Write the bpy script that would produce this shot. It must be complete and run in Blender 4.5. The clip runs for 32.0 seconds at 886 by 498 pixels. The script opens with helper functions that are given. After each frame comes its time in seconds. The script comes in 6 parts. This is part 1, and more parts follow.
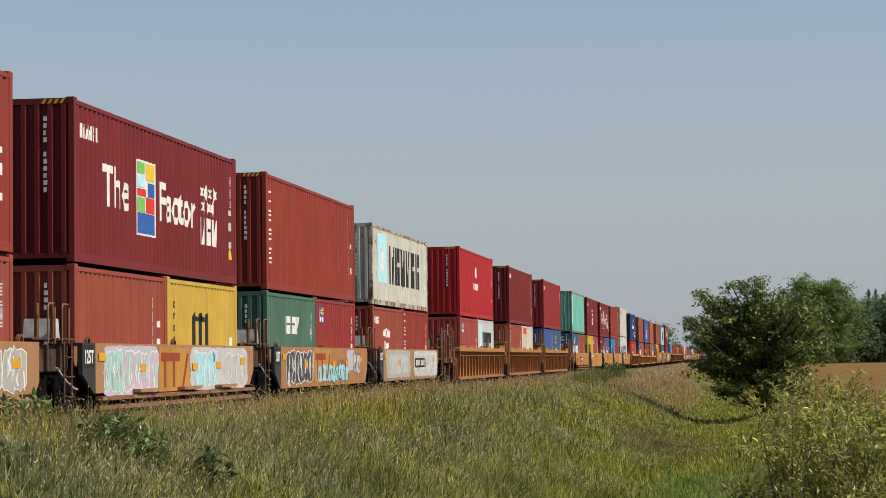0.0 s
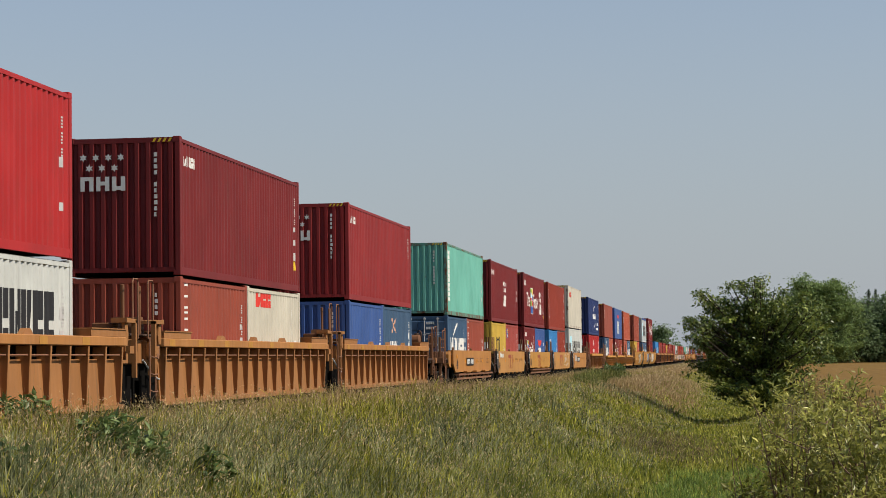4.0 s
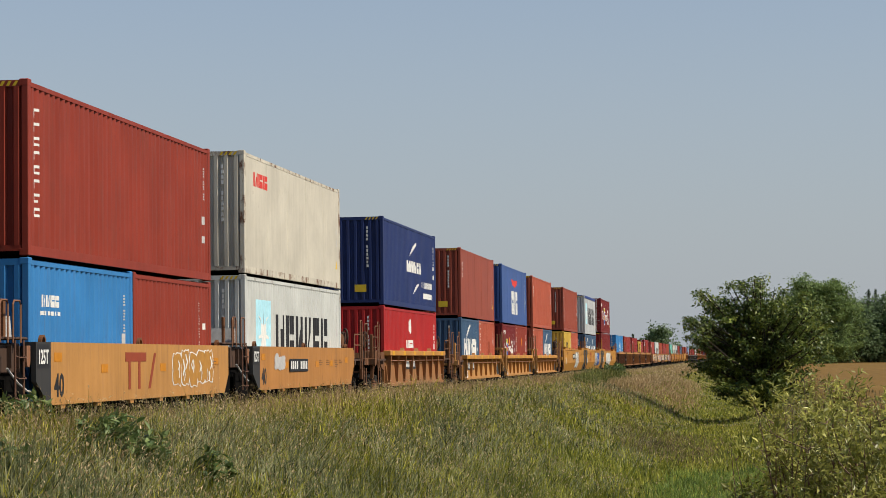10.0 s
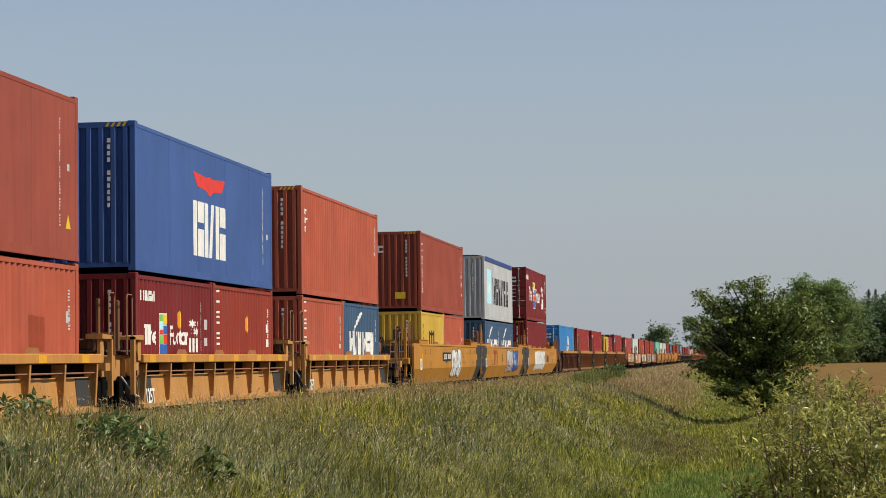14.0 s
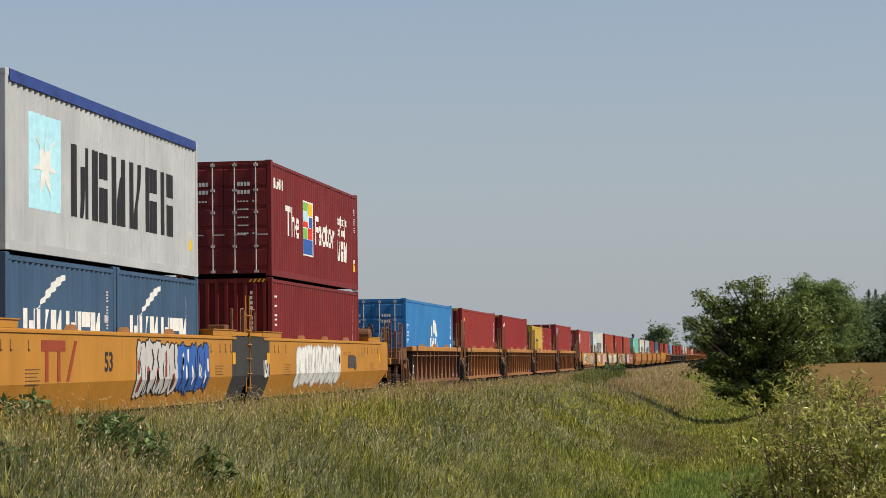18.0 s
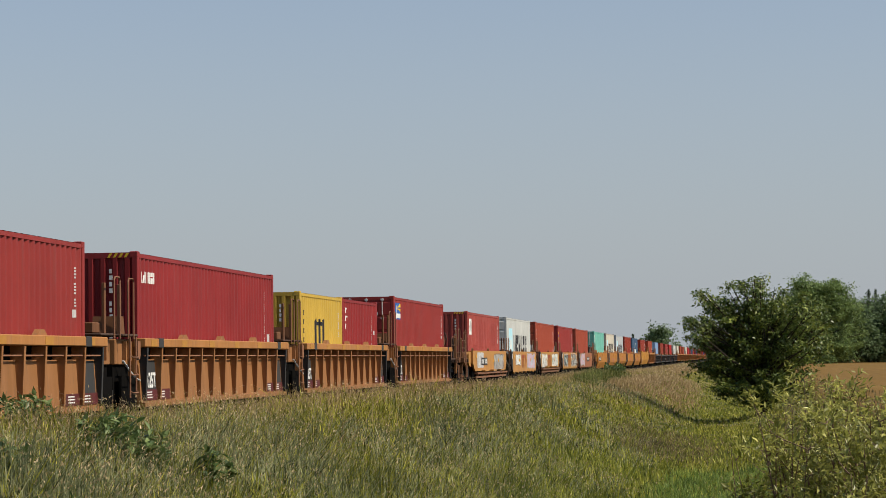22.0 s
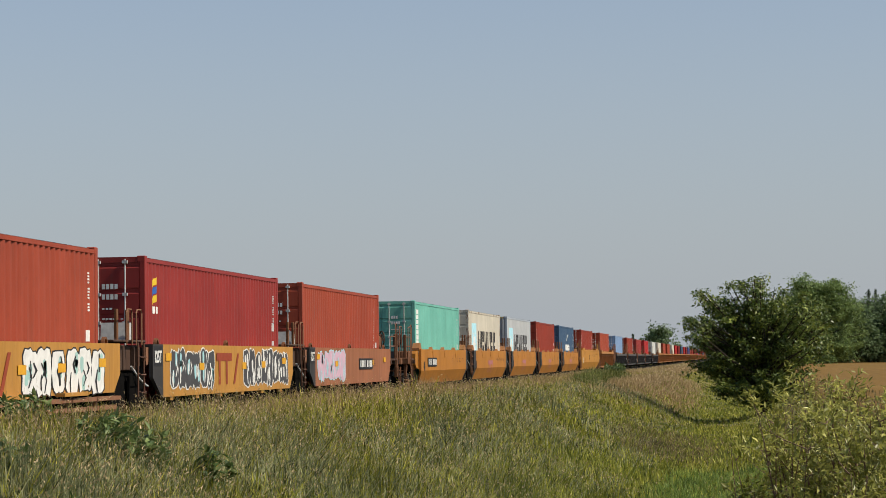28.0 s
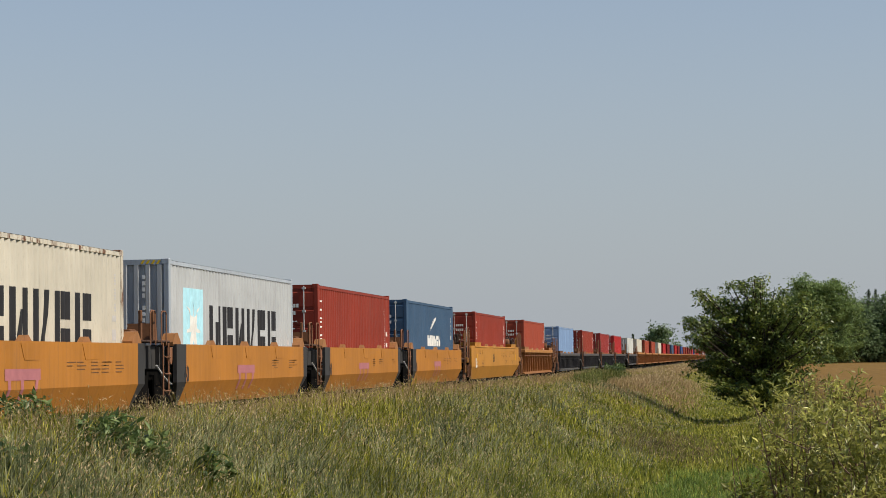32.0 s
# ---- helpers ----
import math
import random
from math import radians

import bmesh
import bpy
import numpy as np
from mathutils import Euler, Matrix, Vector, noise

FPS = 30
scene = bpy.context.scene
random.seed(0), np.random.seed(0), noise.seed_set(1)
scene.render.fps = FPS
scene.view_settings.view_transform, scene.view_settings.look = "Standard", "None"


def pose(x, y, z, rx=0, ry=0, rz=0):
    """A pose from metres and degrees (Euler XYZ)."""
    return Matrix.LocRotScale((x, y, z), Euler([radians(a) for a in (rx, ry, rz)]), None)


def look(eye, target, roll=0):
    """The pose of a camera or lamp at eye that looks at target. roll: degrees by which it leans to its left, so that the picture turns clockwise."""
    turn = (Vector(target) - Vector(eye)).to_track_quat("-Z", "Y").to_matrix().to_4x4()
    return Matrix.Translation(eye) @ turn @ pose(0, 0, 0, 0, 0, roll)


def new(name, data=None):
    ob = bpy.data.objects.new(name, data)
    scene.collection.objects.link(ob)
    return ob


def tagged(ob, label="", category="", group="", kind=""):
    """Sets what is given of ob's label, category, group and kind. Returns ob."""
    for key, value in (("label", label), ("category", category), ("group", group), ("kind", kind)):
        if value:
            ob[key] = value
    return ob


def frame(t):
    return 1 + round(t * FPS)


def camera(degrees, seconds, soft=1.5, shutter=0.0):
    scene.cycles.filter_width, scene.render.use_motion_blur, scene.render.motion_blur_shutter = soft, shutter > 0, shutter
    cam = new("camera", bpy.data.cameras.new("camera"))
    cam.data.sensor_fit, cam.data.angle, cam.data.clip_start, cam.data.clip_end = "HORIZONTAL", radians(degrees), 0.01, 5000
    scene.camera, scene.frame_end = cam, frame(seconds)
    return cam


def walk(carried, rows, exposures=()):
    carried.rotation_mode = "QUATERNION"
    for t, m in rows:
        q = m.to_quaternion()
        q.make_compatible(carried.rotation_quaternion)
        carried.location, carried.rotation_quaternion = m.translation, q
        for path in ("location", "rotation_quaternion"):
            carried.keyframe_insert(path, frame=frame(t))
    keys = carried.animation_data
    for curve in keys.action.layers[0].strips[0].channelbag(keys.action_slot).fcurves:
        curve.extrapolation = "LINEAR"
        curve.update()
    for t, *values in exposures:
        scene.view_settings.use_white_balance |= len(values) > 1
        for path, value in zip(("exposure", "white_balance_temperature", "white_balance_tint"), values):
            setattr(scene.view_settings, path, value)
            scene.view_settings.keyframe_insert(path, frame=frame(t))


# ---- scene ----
cam = camera(23.32, 32.0, soft=0.7)
EYE = (12.62, 0.0, 1.18)
_pan, _tilt = radians(7.782), radians(2.952)
AIM = (EYE[0] - math.sin(_pan) * math.cos(_tilt), EYE[1] + math.cos(_pan) * math.cos(_tilt), EYE[2] + math.sin(_tilt))
walk(cam, [(0.0, look(EYE, AIM, -0.738)), (32.0, look(EYE, AIM, -0.738))])

# ---- light ----
SUN_AZ, SUN_EL = -6.0, 46.0          # degrees from +x towards +y, and up
world = bpy.data.worlds.new("sky")
scene.world = world
world.use_nodes = True
_n, _l = world.node_tree.nodes, world.node_tree.links
_sky = _n.new("ShaderNodeTexSky")
_sky.sky_type = "NISHITA"
_sky.sun_disc = False
_sky.sun_elevation, _sky.sun_rotation = radians(SUN_EL), radians(90 - SUN_AZ)
_sky.altitude, _sky.air_density, _sky.dust_density, _sky.ozone_density = 300, 1.0, 0.8, 2.5
_n["Background"].inputs["Strength"].default_value = 0.1
# summer haze that thickens towards the horizon
_tc, _sep, _mr, _mx = _n.new("ShaderNodeTexCoord"), _n.new("ShaderNodeSeparateXYZ"), _n.new("ShaderNodeMapRange"), _n.new("ShaderNodeMix")
_mr.inputs["From Min"].default_value, _mr.inputs["From Max"].default_value = 0.0, 0.29
_mr.inputs["To Min"].default_value, _mr.inputs["To Max"].default_value = 1.0, 0.1
_mx.data_type = "RGBA"
_mx.inputs[7].default_value = (3.35, 3.62, 3.95, 1)
_l.new(_tc.outputs["Generated"], _sep.inputs[0])
_l.new(_sep.outputs["Z"], _mr.inputs["Value"])
_l.new(_mr.outputs["Result"], _mx.inputs[0])
_l.new(_sky.outputs["Color"], _mx.inputs[6])
_l.new(_mx.outputs[2], _n["Background"].inputs["Color"])
sun = new("sun", bpy.data.lights.new("sun", "SUN"))
sun.data.energy, sun.data.angle, sun.data.color = 5.0, radians(0.6), (1.0, 0.905, 0.77)
_a, _e = radians(SUN_AZ), radians(SUN_EL)
sun.matrix_world = look((0, 0, 40), (-math.cos(_a) * math.cos(_e), -math.sin(_a) * math.cos(_e), 40 - math.sin(_e)))
scene.view_settings.exposure = 0.2


# ---- materials ----
def node_mat(name, rough=0.6, metal=0.0):
    m = bpy.data.materials.new(name)
    m.use_nodes = True
    b = m.node_tree.nodes["Principled BSDF"]
    b.inputs["Roughness"].default_value, b.inputs["Metallic"].default_value = rough, metal
    return m, m.node_tree.nodes, m.node_tree.links, b


def noise_node(n, l, vec, scale, detail=4, rough=0.6):
    k = n.new("ShaderNodeTexNoise")
    k.inputs["Scale"].default_value, k.inputs["Detail"].default_value, k.inputs["Roughness"].default_value = scale, detail, rough
    l.new(vec, k.inputs["Vector"])
    return k.outputs["Fac"]


def ramp(n, l, fac, lo, hi):
    k = n.new("ShaderNodeMapRange")
    k.inputs["From Min"].default_value, k.inputs["From Max"].default_value = lo, hi
    l.new(fac, k.inputs["Value"])
    return k.outputs["Result"]


def blend(n, l, fac, a, b):
    k = n.new("ShaderNodeMix")
    k.data_type = "RGBA"
    for s, v in ((0, fac), (6, a), (7, b)):
        if isinstance(v, (tuple, list)):
            k.inputs[s].default_value = (*v, 1)
        elif isinstance(v, float):
            k.inputs[s].default_value = v
        else:
            l.new(v, k.inputs[s])
    return k.outputs[2]


def scaled(n, l, vec, sx, sy, sz):
    k = n.new("ShaderNodeVectorMath")
    k.operation = "MULTIPLY"
    l.new(vec, k.inputs[0])
    k.inputs[1].default_value = (sx, sy, sz)
    return k.outputs[0]


def shifted_coords(n, l):
    tc, oi, add = n.new("ShaderNodeTexCoord"), n.new("ShaderNodeObjectInfo"), n.new("ShaderNodeVectorMath")
    mul = n.new("ShaderNodeMath")
    mul.operation = "MULTIPLY"
    mul.inputs[1].default_value = 37.0
    l.new(oi.outputs["Random"], mul.inputs[0])
    l.new(tc.outputs["Object"], add.inputs[0])
    l.new(mul.outputs[0], add.inputs[1])
    return add.outputs[0]


def bumped(n, l, b, fac, strength, dist):
    k = n.new("ShaderNodeBump")
    k.inputs["Strength"].default_value, k.inputs["Distance"].default_value = strength, dist
    l.new(fac, k.inputs["Height"])
    l.new(k.outputs["Normal"], b.inputs["Normal"])


def paint(name, col, rust=0.25, fade=0.25, rough=0.5, dirt=0.3):
    """Weathered paint on steel: faded patches, downward streaks, rust spots, dust."""
    col = tuple(c * 0.88 for c in col)
    m, n, l, b = node_mat(name, rough + 0.08)
    b.inputs["Specular IOR Level"].default_value = 0.22
    v = shifted_coords(n, l)
    pale = tuple(min(1, c * 1.15 + 0.035) for c in col)
    deep = tuple(c * 0.8 for c in col)
    c = blend(n, l, ramp(n, l, noise_node(n, l, v, 0.7, 3), 0.35, 0.7), deep, col)
    fk = n.new("ShaderNodeMath")
    fk.operation = "MULTIPLY"
    fk.inputs[1].default_value = fade
    l.new(ramp(n, l, noise_node(n, l, scaled(n, l, v, 5.0, 5.0, 0.35), 1.0, 5), 0.42, 0.75), fk.inputs[0])
    c = blend(n, l, fk.outputs[0], c, pale)
    dk = n.new("ShaderNodeMath")
    dk.operation = "MULTIPLY"
    dk.inputs[1].default_value = dirt
    l.new(ramp(n, l, noise_node(n, l, scaled(n, l, v, 9.0, 9.0, 0.6), 1.0, 4), 0.55, 0.8), dk.inputs[0])
    c = blend(n, l, dk.outputs[0], c, (0.09, 0.07, 0.055))
    rfac = ramp(n, l, noise_node(n, l, scaled(n, l, v, 2.2, 2.2, 1.1), 1.6, 8, 0.72), 0.74 - rust * 0.3, 0.80 - rust * 0.25)
    c = blend(n, l, rfac, c, (0.115, 0.045, 0.02))
    # fine scratches and dust
    fine = noise_node(n, l, scaled(n, l, v, 26.0, 26.0, 7.0), 1.0, 4, 0.7)
    sk = n.new("ShaderNodeMath")
    sk.operation = "MULTIPLY"
    sk.inputs[1].default_value = 0.4
    l.new(ramp(n, l, fine, 0.56, 0.72), sk.inputs[0])
    c = blend(n, l, sk.outputs[0], c, tuple(x * 0.5 + 0.012 for x in col))
    l.new(c, b.inputs["Base Color"])
    bumped(n, l, b, noise_node(n, l, v, 14.0, 5), 0.12, 0.01)
    return m


def plain(name, col, rough=0.55, metal=0.0, var=0.25, scale=6.0):
    m, n, l, b = node_mat(name, rough, metal)
    b.inputs["Specular IOR Level"].default_value = 0.2
    v = shifted_coords(n, l)
    c = blend(n, l, ramp(n, l, noise_node(n, l, v, scale, 5), 0.3, 0.75), tuple(x * (1 - var) for x in col), tuple(min(1, x * (1 + var)) for x in col))
    l.new(c, b.inputs["Base Color"])
    bumped(n, l, b, noise_node(n, l, v, scale * 3, 4), 0.15, 0.01)
    return m


PAINT = {
    "maroon": paint("maroon_paint", (0.175, 0.016, 0.016), 0.1, 0.16, 0.45),
    "red": paint("red_paint", (0.40, 0.018, 0.018), 0.1, 0.2, 0.45),
    "crimson": paint("crimson_paint", (0.28, 0.031, 0.026), 0.12, 0.12, 0.45),
    "ruby": paint("ruby_red_paint", (0.26, 0.022, 0.022), 0.08, 0.2, 0.45),
    "rust": paint("rust_red_paint", (0.26, 0.034, 0.017), 0.22, 0.25),
    "brown": paint("brown_red_paint", (0.29, 0.060, 0.034), 0.32, 0.3),
    "orange": paint("orange_red_paint", (0.325, 0.056, 0.026), 0.15, 0.25),
    "coral": paint("coral_red_paint", (0.41, 0.088, 0.045), 0.18, 0.35),
    "pink": paint("faded_red_paint", (0.33, 0.058, 0.045), 0.2, 0.5),
    "teal": paint("teal_paint", (0.16, 0.46, 0.37), 0.30, 0.25),
    "yellow": paint("yellow_paint", (0.56, 0.37, 0.055), 0.15, 0.2),
    "blue": paint("blue_paint", (0.045, 0.10, 0.29), 0.15, 0.2),
    "navy": paint("navy_paint", (0.018, 0.035, 0.13), 0.1, 0.18),
    "slate": paint("slate_blue_paint", (0.045, 0.095, 0.17), 0.12, 0.3),
    "azure": paint("azure_paint", (0.035, 0.20, 0.47), 0.1, 0.18),
    "pale": paint("pale_blue_paint", (0.20, 0.31, 0.50), 0.15, 0.3),
    "green": paint("green_paint", (0.072, 0.155, 0.108), 0.12, 0.25),
    "cream": paint("cream_paint", (0.58, 0.54, 0.44), 0.22, 0.2, 0.5),
    "white": paint("white_paint", (0.56, 0.575, 0.54), 0.25, 0.15, 0.5),
    "weathered": paint("weathered_white_paint", (0.56, 0.55, 0.47), 0.52, 0.25, 0.55, 0.5),
    "silver": paint("silver_white_paint", (0.46, 0.48, 0.485), 0.12, 0.2, 0.45),
    "grey": paint("grey_paint", (0.40, 0.45, 0.50), 0.2, 0.2, 0.45),
}
RUSTED = {k: paint("rusted_" + k + "_paint", c, 0.93 if k in ("weathered", "teal") else 0.78 if k == "cream" else 0.55, 0.3, 0.6, 0.6) for k, c in {"weathered": (0.50, 0.47, 0.38), "white": (0.56, 0.575, 0.54), "cream": (0.58, 0.54, 0.44), "teal": (0.12, 0.32, 0.26)}.items()}
CAR_WARM = paint("car_warm_yellow_paint", (0.46, 0.225, 0.062), 0.2, 0.35, 0.6, 0.45)
CAR_YELLOW = paint("car_yellow_paint", (0.46, 0.225, 0.043), 0.22, 0.35, 0.55, 0.4)
CAR_RIB = paint("car_ochre_paint", (0.33, 0.145, 0.047), 0.2, 0.35, 0.6, 0.5)
CAR_BROWN = paint("car_brown_paint", (0.31, 0.138, 0.048), 0.25, 0.35, 0.6, 0.5)
CAR_DARK = paint("car_dark_brown_paint", (0.20, 0.088, 0.042), 0.25, 0.35, 0.6, 0.5)
CAR_CHORD = paint("car_chord_paint", (0.50, 0.23, 0.05), 0.2, 0.35, 0.55, 0.4)
CAR_CHORD_DULL = paint("car_dull_chord_paint", (0.40, 0.175, 0.05), 0.3, 0.4, 0.6, 0.5)
CAR_GOLD = paint("car_gold_paint", (0.47, 0.21, 0.028), 0.08, 0.2, 0.45, 0.3)
CAR_AMBER = paint("car_amber_paint", (0.42, 0.168, 0.022), 0.14, 0.3, 0.5, 0.4)
CAR_TAN = paint("car_tan_paint", (0.375, 0.172, 0.062), 0.33, 0.4, 0.6, 0.6)
CAR_OCHRE = paint("car_worn_ochre_paint", (0.42, 0.185, 0.046), 0.36, 0.42, 0.6, 0.55)
CAR_RUST = paint("car_rusty_red_paint", (0.30, 0.112, 0.05), 0.42, 0.45, 0.62, 0.6)
CAR_FADED = paint("car_faded_tan_paint", (0.36, 0.19, 0.085), 0.45, 0.5, 0.62, 0.6)
CAR_GREY = paint("car_dark_grey_paint", (0.075, 0.07, 0.068), 0.3, 0.4, 0.6, 0.5)
END_BLACK = paint("car_end_black_paint", (0.042, 0.041, 0.040), 0.12, 0.15, 0.6, 0.2)
GEAR = paint("dark_brown_gear", (0.075, 0.042, 0.028), 0.4, 0.3, 0.7, 0.3)
BARS = paint("rusty_bar_paint", (0.25, 0.115, 0.060), 0.35, 0.4, 0.6, 0.3)
BARS_DARK = paint("dark_bar_paint", (0.13, 0.06, 0.035), 0.4, 0.4, 0.6, 0.3)
GEAR_OCHRE = paint("ochre_gear", (0.165, 0.07, 0.029), 0.35, 0.3, 0.65, 0.4)
STEEL = plain("dark_steel", (0.016, 0.014, 0.012), 0.6, 0.2)
GALV = plain("worn_bright_steel", (0.46, 0.46, 0.44), 0.5, 0.15)
TARP = plain("blue_tarpaulin", (0.025, 0.05, 0.19), 0.55, 0, 0.3, 3.0)
# near-black: grime and the deep shade below the cars in one colour
UNDER = plain("grime_and_shade_black", (0.006, 0.0055, 0.005), 1.0)
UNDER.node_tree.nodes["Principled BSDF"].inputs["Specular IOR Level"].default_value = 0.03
STENCIL = paint("dark_red_stencil_paint", (0.10, 0.018, 0.018), 0.1, 0.15)
INK = {k: plain("marking_" + k, c, 0.6, 0, 0.12, 5.0) for k, c in {
    "white": (0.62, 0.62, 0.585), "black": (0.02, 0.02, 0.022), "red": (0.55, 0.04, 0.03), "brick": (0.235, 0.045, 0.02), "sky": (0.36, 0.62, 0.70),
    "yellow": (0.62, 0.42, 0.03), "blue": (0.03, 0.10, 0.34), "green": (0.16, 0.42, 0.08), "orange": (0.65, 0.22, 0.02), "salmon": (0.55, 0.30, 0.20), "violet": (0.34, 0.13, 0.14),
    "aqua": (0.30, 0.52, 0.55), "pink": (0.50, 0.33, 0.40), "silver": (0.42, 0.41, 0.40), "amber": (0.55, 0.28, 0.02), "ochre": (0.36, 0.175, 0.035), "grey": (0.34, 0.325, 0.30), "lilac": (0.40, 0.37, 0.42), "mint": (0.30, 0.47, 0.43), "coal": (0.055, 0.055, 0.058), "umber": (0.13, 0.065, 0.03), "tawny": (0.44, 0.17, 0.012), "faded": (0.25, 0.045, 0.036), "steel": (0.20, 0.20, 0.195)}.items()}


# ---- mesh tools ----
class Shape:
    """Collects vertices and faces of one mesh."""

    def __init__(self):
        self.v, self.f = [], []

    def box(self, x0, y0, z0, x1, y1, z1):
        o = len(self.v)
        self.v += [(x0, y0, z0), (x1, y0, z0), (x1, y1, z0), (x0, y1, z0), (x0, y0, z1), (x1, y0, z1), (x1, y1, z1), (x0, y1, z1)]
        self.f += [[o + i for i in q] for q in ((0, 3, 2, 1), (4, 5, 6, 7), (0, 1, 5, 4), (1, 2, 6, 5), (2, 3, 7, 6), (3, 0, 4, 7))]
        return self

    def chamfer(self, x0, y0, z0, x1, y1, z1, c=0.01):
        """A box whose four long edges along z are cut, and whose top and bottom are inset."""
        o = len(self.v)
        ring = [(x0 + c, y0), (x1 - c, y0), (x1, y0 + c), (x1, y1 - c), (x1 - c, y1), (x0 + c, y1), (x0, y1 - c), (x0, y0 + c)]
        cx, cy = (x0 + x1) / 2, (y0 + y1) / 2
        for z, s in ((z0, c), (z0 + c, 0), (z1 - c, 0), (z1, c)):
            for x, y in ring:
                self.v.append((x - math.copysign(s, x - cx), y - math.copysign(s, y - cy), z))
        for k in range(3):
            for i in range(8):
                self.f.append([o + 8 * k + i, o + 8 * k + (i + 1) % 8, o + 8 * k + 8 + (i + 1) % 8, o + 8 * k + 8 + i])
        self.f += [[o + 7 - i for i in range(8)], [o + 24 + i for i in range(8)]]
        return self

    def prism(self, pts, a0, a1, axis="x"):
        """A polygon of 2D points drawn out from a0 to a1 along axis; points are the other two coordinates in order."""
        o, k = len(self.v), len(pts)
        put = {"x": lambda a, p: (a, p[0], p[1]), "y": lambda a, p: (p[0], a, p[1]), "z": lambda a, p: (p[0], p[1], a)}[axis]
        area = sum(pts[i][0] * pts[(i + 1) % k][1] - pts[(i + 1) % k][0] * pts[i][1] for i in range(k))
        if (area < 0) != (axis == "y"):
            pts = pts[::-1]
        self.v += [put(a0, p) for p in pts] + [put(a1, p) for p in pts]
        self.f += [[o + k - 1 - i for i in range(k)], [o + k + i for i in range(k)]]
        self.f += [[o + i, o + (i + 1) % k, o + k + (i + 1) % k, o + k + i] for i in range(k)]
        return self

    def tube(self, pts, r, n=6):
        pts = [Vector(p) for p in pts]
        o = len(self.v)
        for i, p in enumerate(pts):
            d = (pts[min(i + 1, len(pts) - 1)] - pts[max(i - 1, 0)]).normalized()
            s = d.cross((0.31, 0.17, 0.93) if abs(d.z) < 0.9 else (1, 0, 0)).normalized()
            u = d.cross(s)
            rr = r[i] if isinstance(r, (list, tuple)) else r
            self.v += [tuple(p + (s * math.cos(2 * math.pi * j / n) + u * math.sin(2 * math.pi * j / n)) * rr) for j in range(n)]
        for i in range(len(pts) - 1):
            for j in range(n):
                self.f.append([o + i * n + j, o + i * n + (j + 1) % n, o + i * n + n + (j + 1) % n, o + i * n + n + j])
        self.f += [[o + n - 1 - j for j in range(n)], [o + (len(pts) - 1) * n + j for j in range(n)]]
        return self

    def disc(self, x0, x1, cy, cz, r, n=20):
        return self.prism([(cy + r * math.cos(2 * math.pi * i / n), cz + r * math.sin(2 * math.pi * i / n)) for i in range(n)], x0, x1, "x")

    def disc_flat(self, cx, cy, z, r, h, n=10):
        return self.prism([(cx + r * math.cos(2 * math.pi * i / n), cy + r * math.sin(2 * math.pi * i / n)) for i in range(n)], z, z + h, "z")

    def mesh(self, name, smooth=False):
        me = bpy.data.meshes.new(name)
        me.from_pydata(self.v, [], self.f)
        me.materials.append(None)
        if smooth:
            me.polygons.foreach_set("use_smooth", [True] * len(me.polygons))
        return me


CACHE = {}
# marks too small to pick apart one by one
FINE = {"numbering", "small_print", "upright_lettering", "graffiti", "graffiti_edge", "graffiti_shading", "sprayed_patch", "height_stripe", "wordmark", "small_mark", "foliage", "stem_tuft", "star_logo", "ledge", "spring_nest", "repaint_patch"}


def cached(key, make):
    if key not in CACHE:
        CACHE[key] = make()
    return CACHE[key]


def part(name, data, material, parent=None, label="", at=(0, 0, 0), turn=None):
    """One mesh object, under a thing or a part; the material sits on the object, so that alike pieces share a mesh."""
    if isinstance(data, Shape):
        data = data.mesh(name)
    ob = new(name, data)
    ob.material_slots[0].link = "OBJECT"
    ob.material_slots[0].material = material
    ob.location = at
    if turn is not None:
        ob.rotation_euler = turn
    if parent is not None:
        ob.parent = parent
    if label:
        ob["label"] = label
    if name in FINE:
        ob["kind"] = "stuff"
    return ob


# ---- terrain ----
def smooth(a, b, t):
    t = min(1.0, max(0.0, (t - a) / (b - a)))
    return t * t * (3 - 2 * t)


def ground_z(x, y):
    """Height of the ground: track bed, grassy bank, ditch, field."""
    ax = abs(x)
    if x < 0:
        z = -0.30 - 1.0 * smooth(2.6, 7.0, ax) + 0.75 * smooth(8, 16, ax)
    else:
        z = -0.30 - 0.15 * smooth(2.4, 4.6, x) - 1.58 * smooth(5.0, 10.9, x) + 1.53 * smooth(11.6, 19.0, x)
        # a dry spur across the ditch, and the road bank on which the camera stands
        z += 0.60 * math.exp(-((x - 9.0) / 1.8) ** 2 - ((y - 172) / 27) ** 2)
        z += 0.34 * math.exp(-((x - 7.9) / 1.9) ** 2 - ((y - 122) / 26) ** 2)
        k = 1 - smooth(8, 15, y)
        z = z * (1 - k) + (-0.42) * k if x > 3.5 else z
    fade = 1 - smooth(260, 600, abs(y))
    if ax > 4:
        z = -0.5 + (z + 0.5) * (0.25 + 0.75 * fade) if x > 4 else z
    if 3 < ax < 25 and abs(y) < 320:
        z += 0.10 * (noise.noise((x * 0.3, y * 0.12, 0.3)) + 0.5 * noise.noise((x * 0.9, y * 0.5, 3.1)))
    return z


